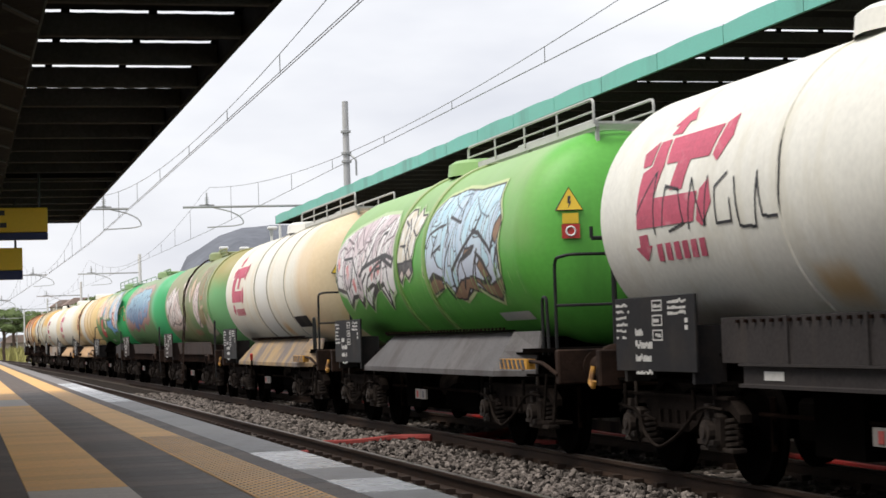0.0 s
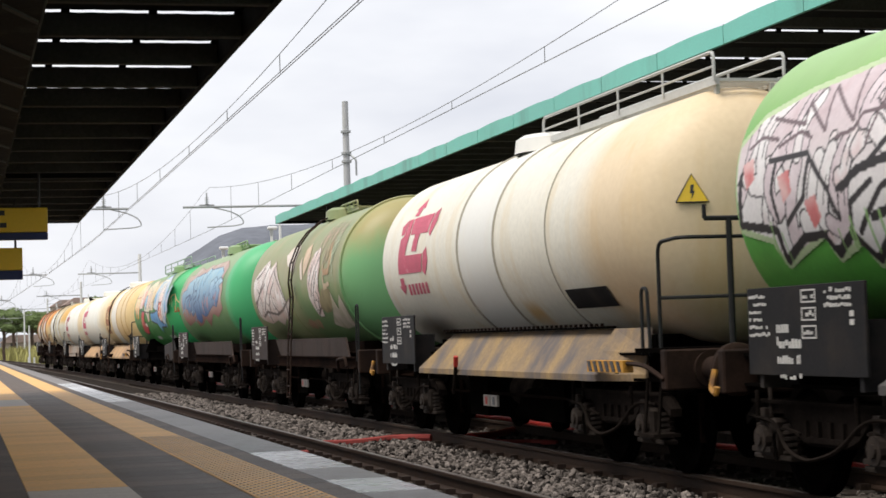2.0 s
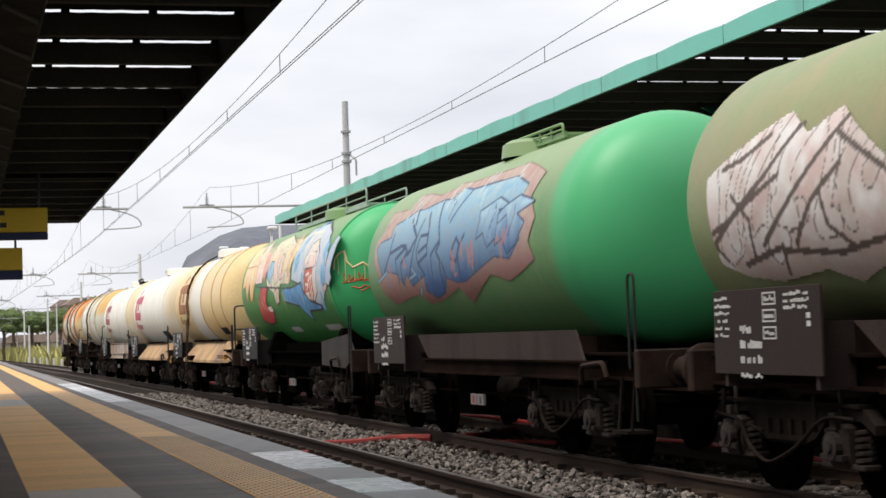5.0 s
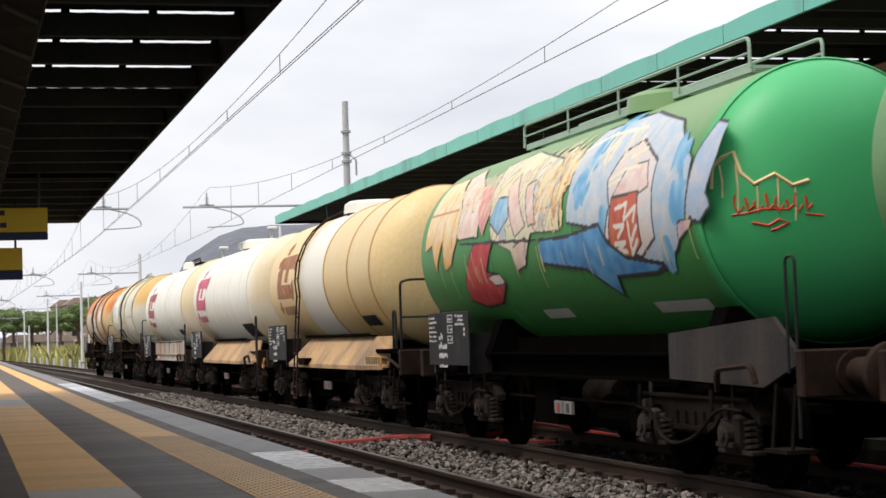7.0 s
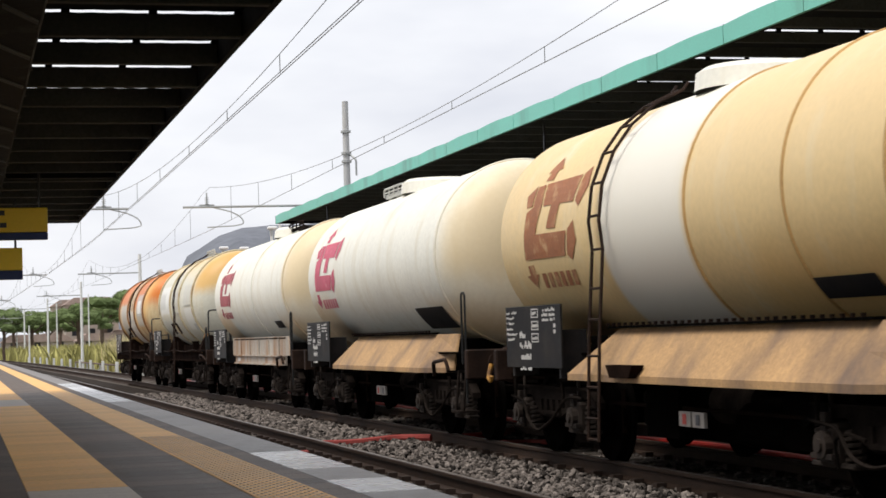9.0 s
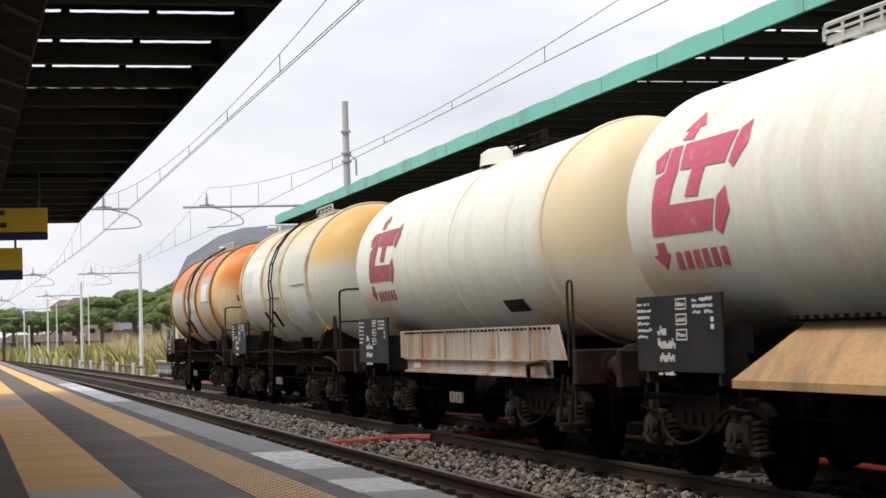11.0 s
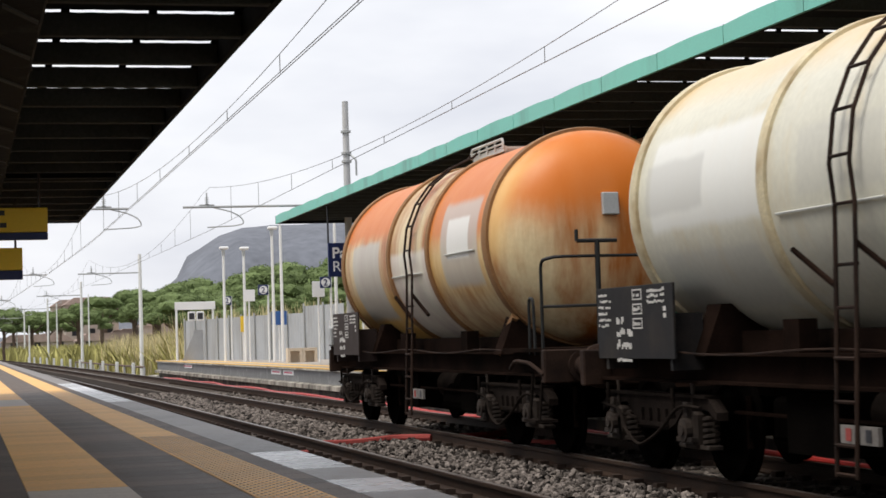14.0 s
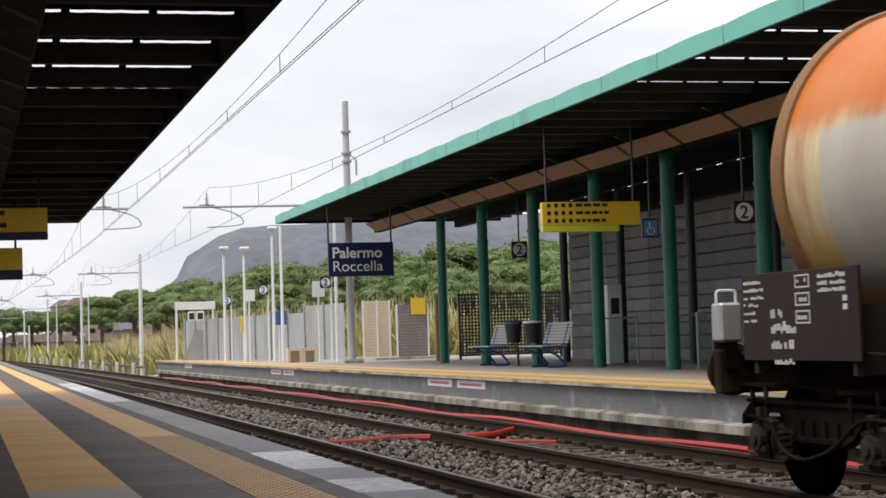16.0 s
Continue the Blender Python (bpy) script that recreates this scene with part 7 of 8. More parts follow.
    g.scribble(42, 4.08, 5.16, 2.35, 3.1, 46, (0.76, 0.58, 0.3), 0.014)
    g.scribble(43, 4.08, 5.16, 2.35, 3.0, 14, (0.5, 0.26, 0.12), 0.012)
    g.shape([(1.78, 2.42), (2.6, 2.42), (2.18, 2.08), (2.64, 2.03), (2.81, 1.93), (2.3, 1.71), (1.62, 1.68), (1.07, 1.77), (1.16, 1.99)], (0.5, 0.03, 0.04), (0.6, 0.08, 0.07), ink, 0.026)
    g.shape([(2.16, 2.02), (2.67, 2.04), (2.79, 1.93), (2.39, 1.91)], (0.74, 0.56, 0.5), (0.78, 0.66, 0.6), ink, 0.012)
    g.stroke([(1.18, 2.47), (2.56, 2.41), (4.28, 2.34)], 0.018, ink, None, None)
    g.shape([(5.31, 2.46), (5.25, 2.84), (5.2, 3.2), (5.32, 3.4), (6.06, 3.42), (6.68, 3.42), (7.86, 3.2), (8.54, 2.8), (8.54, 2.31), (8.16, 2.04), (7.71, 1.87), (7.19, 2.04), (6.28, 2.34)], (0.55, 0.56, 0.58), (0.4, 0.5, 0.6), ink, 0.024)
    g.blob(5.63, 2.8, 0.3, 0.33, (0.1, 0.33, 0.56), (0.26, 0.48, 0.66), 0.6)
    g.blob(6.45, 2.41, 0.22, 0.24, (0.1, 0.33, 0.56), (0.26, 0.48, 0.66), 0.6)
    g.blob(5.78, 3.13, 0.26, 0.29, (0.1, 0.33, 0.56), (0.26, 0.48, 0.66), 0.6)
    g.blob(8.33, 2.43, 0.32, 0.35, (0.1, 0.33, 0.56), (0.26, 0.48, 0.66), 0.6)
    g.blob(8.28, 2.87, 0.24, 0.26, (0.1, 0.33, 0.56), (0.26, 0.48, 0.66), 0.6)
    g.blob(7.92, 2.0, 0.22, 0.24, (0.1, 0.33, 0.56), (0.26, 0.48, 0.66), 0.6)
    g.blob(5.92, 3.37, 0.3, 0.33, (0.1, 0.33, 0.56), (0.26, 0.48, 0.66), 0.6)
    g.shape([(6.44, 2.24), (6.6, 2.53), (6.45, 2.79), (6.66, 3.04), (7.07, 3.11), (7.69, 2.86), (7.71, 2.17), (7.29, 2.02), (6.85, 2.08)], (0.72, 0.58, 0.54), (0.62, 0.6, 0.6), ink, 0.022)
    g.shape([(6.66, 2.61), (6.92, 2.85), (7.45, 2.88), (7.59, 2.64), (7.35, 2.59)], (0.7, 0.46, 0.42), (0.76, 0.62, 0.56), ink, 0.014)
    g.shape([(6.65, 2.6), (7.34, 2.61), (7.36, 2.14), (7.03, 2.01), (6.63, 2.06), (6.55, 2.21)], (0.5, 0.07, 0.03), (0.6, 0.14, 0.06), ink, 0.02)
    for q in ([(6.77, 2.49), (7.07, 2.52), (6.99, 2.37), (7.3, 2.48), (7.24, 2.34)], [(6.72, 2.33), (6.98, 2.32), (6.79, 2.22)], [(7.09, 2.34), (7.1, 2.15), (7.31, 2.3)], [(6.68, 2.16), (6.96, 2.17), (6.69, 2.08), (6.95, 2.08)], [(7.1, 2.2), (7.07, 2.05), (7.28, 2.17)]):
        g.stroke(q, 0.022, (0.78, 0.7, 0.62), None, None)
    for q in ([(6.48, 2.79), (6.89, 2.86), (7.27, 2.85)], [(6.49, 2.73), (6.81, 2.77)], [(6.93, 2.96), (7.29, 3.02)], [(5.2, 3.2), (5.81, 3.3), (6.84, 3.26)]):
        g.stroke(q, 0.018, (0.78, 0.7, 0.52), None, None)
    g.shape([(4.38, 2.33), (5.23, 2.31), (6.28, 2.37), (6.45, 2.19), (6.87, 2.02), (7.74, 1.92), (7.48, 1.86), (6.44, 1.86), (6.34, 1.68), (5.69, 1.97), (4.34, 2.09)], (0.05, 0.22, 0.5), (0.12, 0.36, 0.6), ink, 0.03)
    g.shape([(8.51, 2.37), (8.63, 2.83), (8.85, 3.08), (9.23, 3.01), (9.44, 2.94), (9.11, 2.78), (8.95, 2.47), (9.04, 2.36), (8.79, 2.24), (8.49, 2.28)], (0.5, 0.5, 0.56), (0.36, 0.46, 0.6), ink, 0.026)
    g.shape([(8.29, 2.26), (8.62, 2.28), (8.55, 2.21), (8.25, 2.11)], (0.56, 0.34, 0.4), (0.66, 0.5, 0.52), ink, 0.014)
    g.scribble(48, 4.4, 7.2, 2.95, 3.3, 22, (0.74, 0.62, 0.42), 0.014)
    g.scribble(44, 0.2, 3.6, 2.85, 3.2, 26, (0.74, 0.58, 0.34), 0.012)
    g.drips(8, 26, 2.15, (0.66, 0.52, 0.26))
    g.put(tank_of(TRAIN[5]), "many-coloured graffiti lettering with red and blue shapes", 0.01)


spray_all()

# ---- overhead line ----
Y_MAST = 54.0


def wire_run(name, x, label):
    w = thing(name, label, "overhead line")
    z0, drop = (4.65, 0.0083) if x < 5 else (4.8, 0.005)
    z_at = lambda s: z0 - drop * (min(s, 54.0) - 17.5)
    for dx in ((-0.02, 0.02) if x < 5 else (0.0,)):
        part("contact_wire", pipe(bmesh.new(), [on_track(s, x + dx, z_at(s)) for s in range(-10, 260, 4)], 0.007, 4), "wire", w, "grey contact wire")
    spans = [(4.0, Y_MAST), (Y_MAST, 99.0), (99.0, 142.0), (142.0, 190.0), (190.0, 240.0)]

    def high(s):
        for a, b in spans:
            if s <= b:
                return z_at(s) + (0.15 if x < 5 else 0.11) + 1.18 * ((s - (a + b) / 2) / ((b - a) / 2)) ** 2
        return z_at(s) + 0.9
    part("carrier_wire", pipe(bmesh.new(), [on_track(s, x, high(s)) for s in np.arange(4, 240, 1.5)], 0.006, 4), "wire", w, "grey carrier wire")
    for a, b in spans[:3]:
        for k in range(1, 11):
            s = a + (b - a) * k / 11
            part("dropper", rod(bmesh.new(), on_track(s, x, z_at(s)), on_track(s, x, high(s)), 0.006, 4), "wire", w)
    return w


def cantilever(parent, y, x_mast, x_wire, z_bar, side):
    """Bracket arm from the mast over the track, with insulator and curved steady arm. side: +1 when the mast stands at greater x."""
    end = x_wire - side * 0.75
    part("bracket_arm", rod(bmesh.new(), (end, y, z_bar), (x_mast, y, z_bar + 0.02), 0.035, 8), "galv", parent)
    xi = x_wire - side * 0.05
    bm = rod(bmesh.new(), (xi, y, z_bar + 0.02), (xi, y, z_bar + 0.42), 0.022, 6)
    for k in range(4):
        rod(bm, (xi, y, z_bar + 0.08 + 0.06 * k), (xi, y, z_bar + 0.1 + 0.06 * k), 0.06, 8)
    rod(bm, (xi - 0.22, y, z_bar + 0.05), (xi + 0.22, y, z_bar + 0.05), 0.03, 6)
    part("insulator", bm, "galv", parent)
    side = 1
    pts = [(xi + side * 0.2, y, z_bar - 0.02), (xi + side * 0.7, y, z_bar - 0.14), (xi + side * 1.0, y, z_bar - 0.3), (xi + side * 1.1, y, z_bar - 0.5), (xi + side * 0.85, y, z_bar - 0.56), (xi + side * 0.0, y, z_bar - 0.6)]
    part("steady_arm", pipe(bmesh.new(), bend(pts, 0.2), 0.02, 6), "galv", parent)


def mast(x, y, height, z0, label, x_wire=None, z_bar=None, r=0.13, material="mast"):
    m = thing("overhead_line_mast", label, "mast", group="masts of the overhead line")
    part("pole", rod(bmesh.new(), (x, y, z0), (x, y, height), r, 14, r * 0.7), material, m, smooth=True)
    part("footing", nbox(x - 0.3, x + 0.3, y - 0.3, y + 0.3, z0 - 0.1, z0 + 0.12, bevel=0.03), "concrete", m)
    if x_wire is not None:
        cantilever(m, y, x, x_wire, z_bar, 1 if x > x_wire else -1)
    return m


wire_run("overhead_line", X_TRACK1, "paired overhead contact wires hung below a carrier wire")
wire_run("overhead_line", X_TRACK2, "overhead contact wire hung below a carrier wire")
tall = mast(11.25, Y_MAST, 8.45, Z_FAR - 0.006, "tall grey steel mast with clamp rings behind the canopy", X_TRACK2 - 0.2, 5.32)
for z in (6.6, 6.85, 7.5):
    part("clamp_ring", rod(bmesh.new(), (11.25, Y_MAST, z), (11.25, Y_MAST, z + 0.07), 0.15, 14), "galv", tall)
part("insulator_hanger", pipe(bmesh.new(), bend([(11.25, Y_MAST, 6.9), (11.5, Y_MAST - 0.2, 6.7), (11.5, Y_MAST - 0.2, 6.2)], 0.1), 0.03), "galv", tall)
mast(0.1, Y_MAST, 6.6, Z_NEAR - 0.006, "grey steel mast on the near platform", X_TRACK1 + 0.12, 5.3)
for y, px in ((98.8, 9.2), (140.0, 8.65), (186.0, 8.2), (240.0, 7.65)):
    mast(px, y, 6.15, -0.45, "slim pale grey mast beside the line", px - 2.5, 5.15, r=0.12, material="white_paint")
for y, px in ((98.8, 1.2), (150.0, 0.6), (205.0, 0.2)):
    mast(px, y, 6.2, Z_NEAR - 0.006 if y < 150 else -0.45, "slim pale grey mast beside the line", px + 2.4, 5.15, r=0.12, material="white_paint")
for y, x, h in ((200.0, 9.75, 6.0), (200.0, 13.1, 6.9), (262.0, 7.3, 7.0), (175.0, 6.0, 3.4)):
    mast(x, y, h, -0.45, "slim pale pole beside the line", r=0.09, material="white_paint")


# ---- platform furniture ----
def lamp_post(x, y, h, head):
    t = thing("lamp_post", "slim white platform lamp post with a small flat head", "lamp post", group="platform lamp posts")
    part("pole", rod(bmesh.new(), (x, y, Z_FAR - 0.006), (x, y, h), 0.06, 12, 0.045), "white_paint", t, smooth=True)
    if head:
        part("lamp_head", nbox(x - 0.14, x + 0.2, y - 0.14, y + 0.14, h - 0.02, h + 0.09, bevel=0.035), "sign_white", t, "white lamp head")
        part("lamp_neck", rod(bmesh.new(), (x, y, h - 0.25), (x, y, h), 0.065, 10), "galv", t)
    return t


for x, y, h, hd in ((9.71, 70.2, 4.9, True), (10.13, 67.8, 4.75, True), (10.69, 64.7, 5.3, True), (10.86, 63.9, 5.4, False), (11.78, 58.8, 5.6, False)):
    lamp_post(x, y, h, hd)


def text_mesh(body, size, bold=0.0):
    c = bpy.data.curves.new("lettering", "FONT")
    c.body, c.size, c.align_x, c.offset, c.extrude = body, size, "LEFT", bold, 0.003
    tmp = bpy.data.objects.new("lettering", c)
    me = bpy.data.meshes.new_from_object(tmp)
    bpy.data.objects.remove(tmp)
    return me


def name_sign():
    x0, x1, y, z0, z1 = 9.42, 11.2, 48.0, 2.98, 3.88
    t = thing("station_name_sign", "dark blue hanging station sign with white lettering", "station sign")
    part("panel", nbox(x0, x1, y - 0.05, y + 0.05, z0, z1, bevel=0.01), "sign_blue", t)
    for x in (x0 + 0.02, x1 - 0.05):
        part("hanger", rod(bmesh.new(), (x, y, z1 - 0.02), (x, y, 4.9), 0.025, 8), "sign_black", t)
    for body, z, bold in (("Palermo", z0 + 0.5, 0.009), ("Roccella", z0 + 0.14, 0.0)):
        me = text_mesh(body, 0.44, bold)
        mesh_part("lettering", me, "sign_white", t, "white lettering", at=pose(x0 + 0.1, y - 0.054, z, 90) @ Matrix.Diagonal((0.93, 0.9, 1, 1)))
    return t


name_sign()


def number_sign(x, y, z, size, label, hang=None, post=None, square=True):
    t = thing("platform_number_sign", label, "platform number sign", group="platform number signs")
    h = size / 2
    part("plate", nbox(x - h, x + h, y - 0.04, y + 0.04, z - h, z + h, bevel=0.01), "sign_black" if square else "sign_blue", t)
    part("disc", rod(bmesh.new(), (x, y - 0.052, z), (x, y - 0.041, z), h * 0.82, 28), "sign_white", t, "white disc")
    me = text_mesh("2", size * 0.8, 0.01 * size)
    mesh_part("numeral", me, "sign_black" if square else "sign_blue", t, "dark numeral", at=pose(x - size * 0.22, y - 0.058, z - size * 0.28, 90))
    if hang:
        part("hanger", rod(bmesh.new(), (x, y, z + h - 0.01), (x, y, hang), 0.02, 6), "sign_black", t)
    if post:
        part("post", rod(bmesh.new(), (x + h, y + 0.05, Z_FAR - 0.006), (x + h, y + 0.05, z + h), 0.035, 8), "white_paint", t)
    return t


number_sign(12.02, 27.0, 3.15, 0.36, "black square sign with a white numeral disc hung from the canopy", hang=4.9)
number_sign(12.7, 41.4, 3.3, 0.38, "black square sign with a white numeral disc hung from the canopy", hang=4.9)
for x, y, z, s in ((10.62, 76.0, 3.05, 0.36), (10.38, 65.0, 3.15, 0.36), (11.28, 58.0, 3.15, 0.36)):
    number_sign(x, y, z, s, "blue sign with a white numeral disc on a slim post", post=True, square=False)


def hanging_board(name, x0, x1, y, z0, z1, z_hang, split, label, rows):
    """Yellow direction board with dark bars for its lettering and a lower field of another colour."""
    t = thing(name, label, "direction sign", group="hanging direction signs")
    zm = z0 + (z1 - z0) * split[0]
    part("panel", nbox(x0, x1, y - 0.06, y + 0.06, zm, z1, bevel=0.008), "sign_yellow", t)
    part("lower_panel", nbox(x0, x0 + (x1 - x0) * split[2], y - 0.06, y + 0.06, z0, zm - 0.004, bevel=0.008), split[1], t)
    for x in (x0 + 0.1, x1 - 0.1):
        part("hanger", rod(bmesh.new(), (x, y, z1 - 0.01), (x, y, z_hang), 0.02, 6), "sign_black", t)
    rng = random.Random(5)
    for k in range(rows):
        z = z1 - (z1 - zm) * (k + 0.62) / rows
        h = (z1 - zm) / rows * 0.4
        bm = bmesh.new()
        for i in range(4):
            rod(bm, (x0 + 0.12 + i * 0.13, y - 0.066, z + h / 2), (x0 + 0.12 + i * 0.13, y - 0.06, z + h / 2), 0.04, 10)
        x = x0 + (x1 - x0) * 0.34
        while x < x1 - 0.25 and rng.random() < 0.9:
            w = rng.uniform(0.06, 0.14)
            box(bm, x, x + w, y - 0.066, y - 0.06, z, z + h)
            x += w + 0.03
        tagged(part("lettering_bars", bm, "sign_black", t), kind="stuff")
    return t


hanging_board("direction_sign", 9.62, 11.4, 30.0, 3.05, 3.56, 4.9, (0.22, "sign_lime", 0.78), "yellow hanging direction board with a lime strip", 3)
hanging_board("direction_sign", -0.6, 1.08, 24.0, 2.72, 3.13, 3.6, (0.24, "sign_blue", 1.0), "yellow and dark blue hanging direction board", 2)
hanging_board("direction_sign", -0.6, 0.9, 28.5, 2.38, 2.86, 3.6, (0.3, "sign_blue", 1.0), "yellow and dark blue hanging direction board", 1)


def access_sign():
    t = thing("access_sign", "blue hanging sign with a pale wheelchair-access mark", "sign")
    x, y, z = 11.98, 31.0, 3.15
    part("plate", nbox(x - 0.16, x + 0.16, y - 0.03, y + 0.03, z - 0.17, z + 0.17, bevel=0.008), "sign_blue", t)
    part("field", nbox(x - 0.13, x + 0.13, y - 0.036, y - 0.031, z - 0.14, z + 0.14), "sign_lightblue", t)
    bm = pipe(bmesh.new(), [(x + 0.07 * math.cos(a), y - 0.042, z - 0.04 + 0.07 * math.sin(a)) for a in [2.4 + 0.4 * i for i in range(11)]], 0.009, 5)
    pipe(bm, [(x - 0.02, y - 0.042, z + 0.1), (x - 0.02, y - 0.042, z + 0.0), (x + 0.05, y - 0.042, z), (x + 0.08, y - 0.042, z - 0.08)], 0.011, 5)
    part("mark", bm, "sign_white", t, "white seated wheelchair mark")
    part("hanger", rod(bmesh.new(), (x, y, z + 0.16), (x, y, 4.9), 0.015, 6), "sign_black", t)
    return t


access_sign()


def bench(x, y):
    t = thing("bench", "grey perforated metal bench on blue steel legs", "bench", group="platform benches")
    bm = bmesh.new()
    for k in range(8):
        box(bm, x - 0.3 + k * 0.07, x - 0.24 + k * 0.07, y - 0.85, y + 0.85, 1.04, 1.065)
    part("seat", bm, "galv", t)
    bm = bmesh.new()
    for k in range(7):
        xx, z = x + 0.26 + k * 0.02, 1.1 + k * 0.065
        box(bm, xx, xx + 0.02, y - 0.85, y + 0.85, z, z + 0.055)
    part("backrest", bm, "galv", t)
    for d in (-0.6, 0.6):
        part("leg", pipe(bmesh.new(), bend([(x + 0.38, y + d, 1.5), (x + 0.24, y + d, 1.02), (x - 0.28, y + d, 1.02), (x + 0.1, y + d, 0.86), (x + 0.3, y + d, 0.62), (x - 0.1, y + d, 0.62)], 0.06), 0.028, 8), "leg_blue", t, "blue tubular leg")
    return t


M["sleeve"] = mat("black_bin_plastic", (0.02, 0.02, 0.022), 0.45, 0, 0.15, 3, 40, 0.05)
M["box_cream"] = mat("cream_concrete_block", (0.6, 0.5, 0.38), 0.8, 0, 0.1, 3, 40, 0.1)
M["wood_brown"] = mat("orange_brown_wooden_post", (0.3, 0.15, 0.05), 0.7, 0, 0.2, 3, 40, 0.1)
M["lattice"] = mat("dark_brown_lattice_steel", (0.05, 0.04, 0.038), 0.7, 0, 0.2, 3, 40, 0.1)
bench(11.95, 41.5)
bench(11.95, 37.4)


def litter_bin(x, y, rim, label):
    t = thing("litter_bin", label, "litter bin", group="litter bins")
    part("body", rod(bmesh.new(), (x, y, 1.12), (x, y, 1.55), 0.15, 16, 0.2), "sleeve", t, smooth=True)
    part("rim", rod(bmesh.new(), (x, y, 1.55), (x, y, 1.6), 0.21, 16), rim, t)
    part("post", rod(bmesh.new(), (x + 0.1, y, Z_FAR - 0.006), (x + 0.1, y, 1.2), 0.03, 8), "sleeve", t)
    return t


litter_bin(12.25, 40.6, "leg_blue", "black litter bin with a blue rim on a post")
litter_bin(12.15, 38.8, "sign_white", "black litter bin with a white rim on a post")


def stool_blocks():
    t = thing("block_seat", "cream concrete seat of two open blocks", "seat")
    for k in range(2):
        bm = bmesh.new()
        x, y = 10.4 + 0.5 * k, 60.5
        box(bm, x, x + 0.49, y - 0.2, y + 0.2, 0.97, 1.07)
        box(bm, x, x + 0.09, y - 0.2, y + 0.2, 0.59, 0.97)
        box(bm, x + 0.4, x + 0.49, y - 0.2, y + 0.2, 0.59, 0.97)
        box(bm, x + 0.09, x + 0.4, y + 0.02, y + 0.08, 0.59, 0.97)
        part("block", bm, "box_cream", t)
    return t


stool_blocks()


def info_gantry():
    t = thing("notice_frame", "white post frame with a header strip and two dark screens", "notice frame")
    y = 80.0
    for x in (8.97, 10.55):
        part("post", rod(bmesh.new(), (x, y, Z_FAR - 0.006), (x, y, 3.1), 0.05, 8), "white_paint", t)
    part("header", nbox(8.9, 10.65, y - 0.06, y - 0.02, 2.78, 3.12, bevel=0.01), "sign_white", t, "white header strip")
    for x in (9.45, 9.82):
        part("screen", nbox(x, x + 0.33, y - 0.12, y - 0.02, 2.3, 2.7, bevel=0.02), "sign_white", t, "white cased screen")
        part("screen_glass", nbox(x + 0.05, x + 0.28, y - 0.126, y - 0.121, 2.36, 2.64), "sign_black", t)
    part("back_panel", prism(bmesh.new(), [(9.2, 0.6), (10.1, 0.6), (10.1, 1.9), (9.75, 1.9)], "y", y + 0.04, y + 0.08), "fence", t)
    return t


info_gantry()


def posted_sign(name, x, y, z, w, h, material, label):
    t = thing(name, label, "sign")
    part("plate", nbox(x - w / 2, x + w / 2, y - 0.02, y + 0.02, z - h / 2, z + h / 2, bevel=0.005), material, t)
    part("post", rod(bmesh.new(), (x, y + 0.05, Z_FAR - 0.006), (x, y + 0.05, z + h / 2), 0.03, 8), "white_paint", t)
    return t


posted_sign("blue_sign", 11.1, 66.0, 2.15, 0.55, 0.5, "leg_blue", "small blue notice on a slim post")
posted_sign("white_sign", 10.1, 66.5, 3.0, 0.42, 0.42, "sign_white", "white square notice on a slim post")
posted_sign("white_sign", 11.12, 58.4, 2.95, 0.4, 0.5, "sign_white", "white square notice on a slim post")
posted_sign("yellow_sign", 10.3, 69.5, 2.0, 0.2, 0.6, "sign_yellow", "narrow yellow notice on a slim post")


# ---- fence and screens behind the far platform ----
def fence():
    t = thing("fence", "tall fence of grey corrugated sheet panels", "fence")
    line = [Vector((9.75, 83.5, 0)), Vector((11.3, 73.0, 0)), Vector((12.5, 68.5, 0)), Vector((13.2, 64.5, 0))]
    for a, b in zip(line, line[1:]):
        d = b - a
        n = max(1, round(d.length / 1.7))
        u = d.normalized()
        nrm = Vector((-u.y, u.x, 0))
        for k in range(n):
            p = a + d * k / n
            bm = bmesh.new()
            seg, wid = 14, d.length / n - 0.06
            top = 2.35 + 0.25 * (p.y < 70)
            rows = [[p + u * (wid * i / seg) + nrm * (0.03 if i % 2 else 0.0) + Vector((0, 0, z)) for i in range(seg + 1)] for z in (0.55, top)]
            ribbon(bm, rows)
            g = bmesh.ops.extrude_face_region(bm, geom=bm.faces[:])
            bmesh.ops.translate(bm, vec=nrm * 0.008, verts=[v for v in g["geom"] if isinstance(v, bmesh.types.BMVert)])
            part("fence_panel", bm, "fence", t)
            part("fence_post", rod(bmesh.new(), p + Vector((0, 0, 0.5)) - nrm * 0.04, p + Vector((0, 0, top + 0.1)) - nrm * 0.04, 0.035, 8), "galv", t)
    return t


fence()


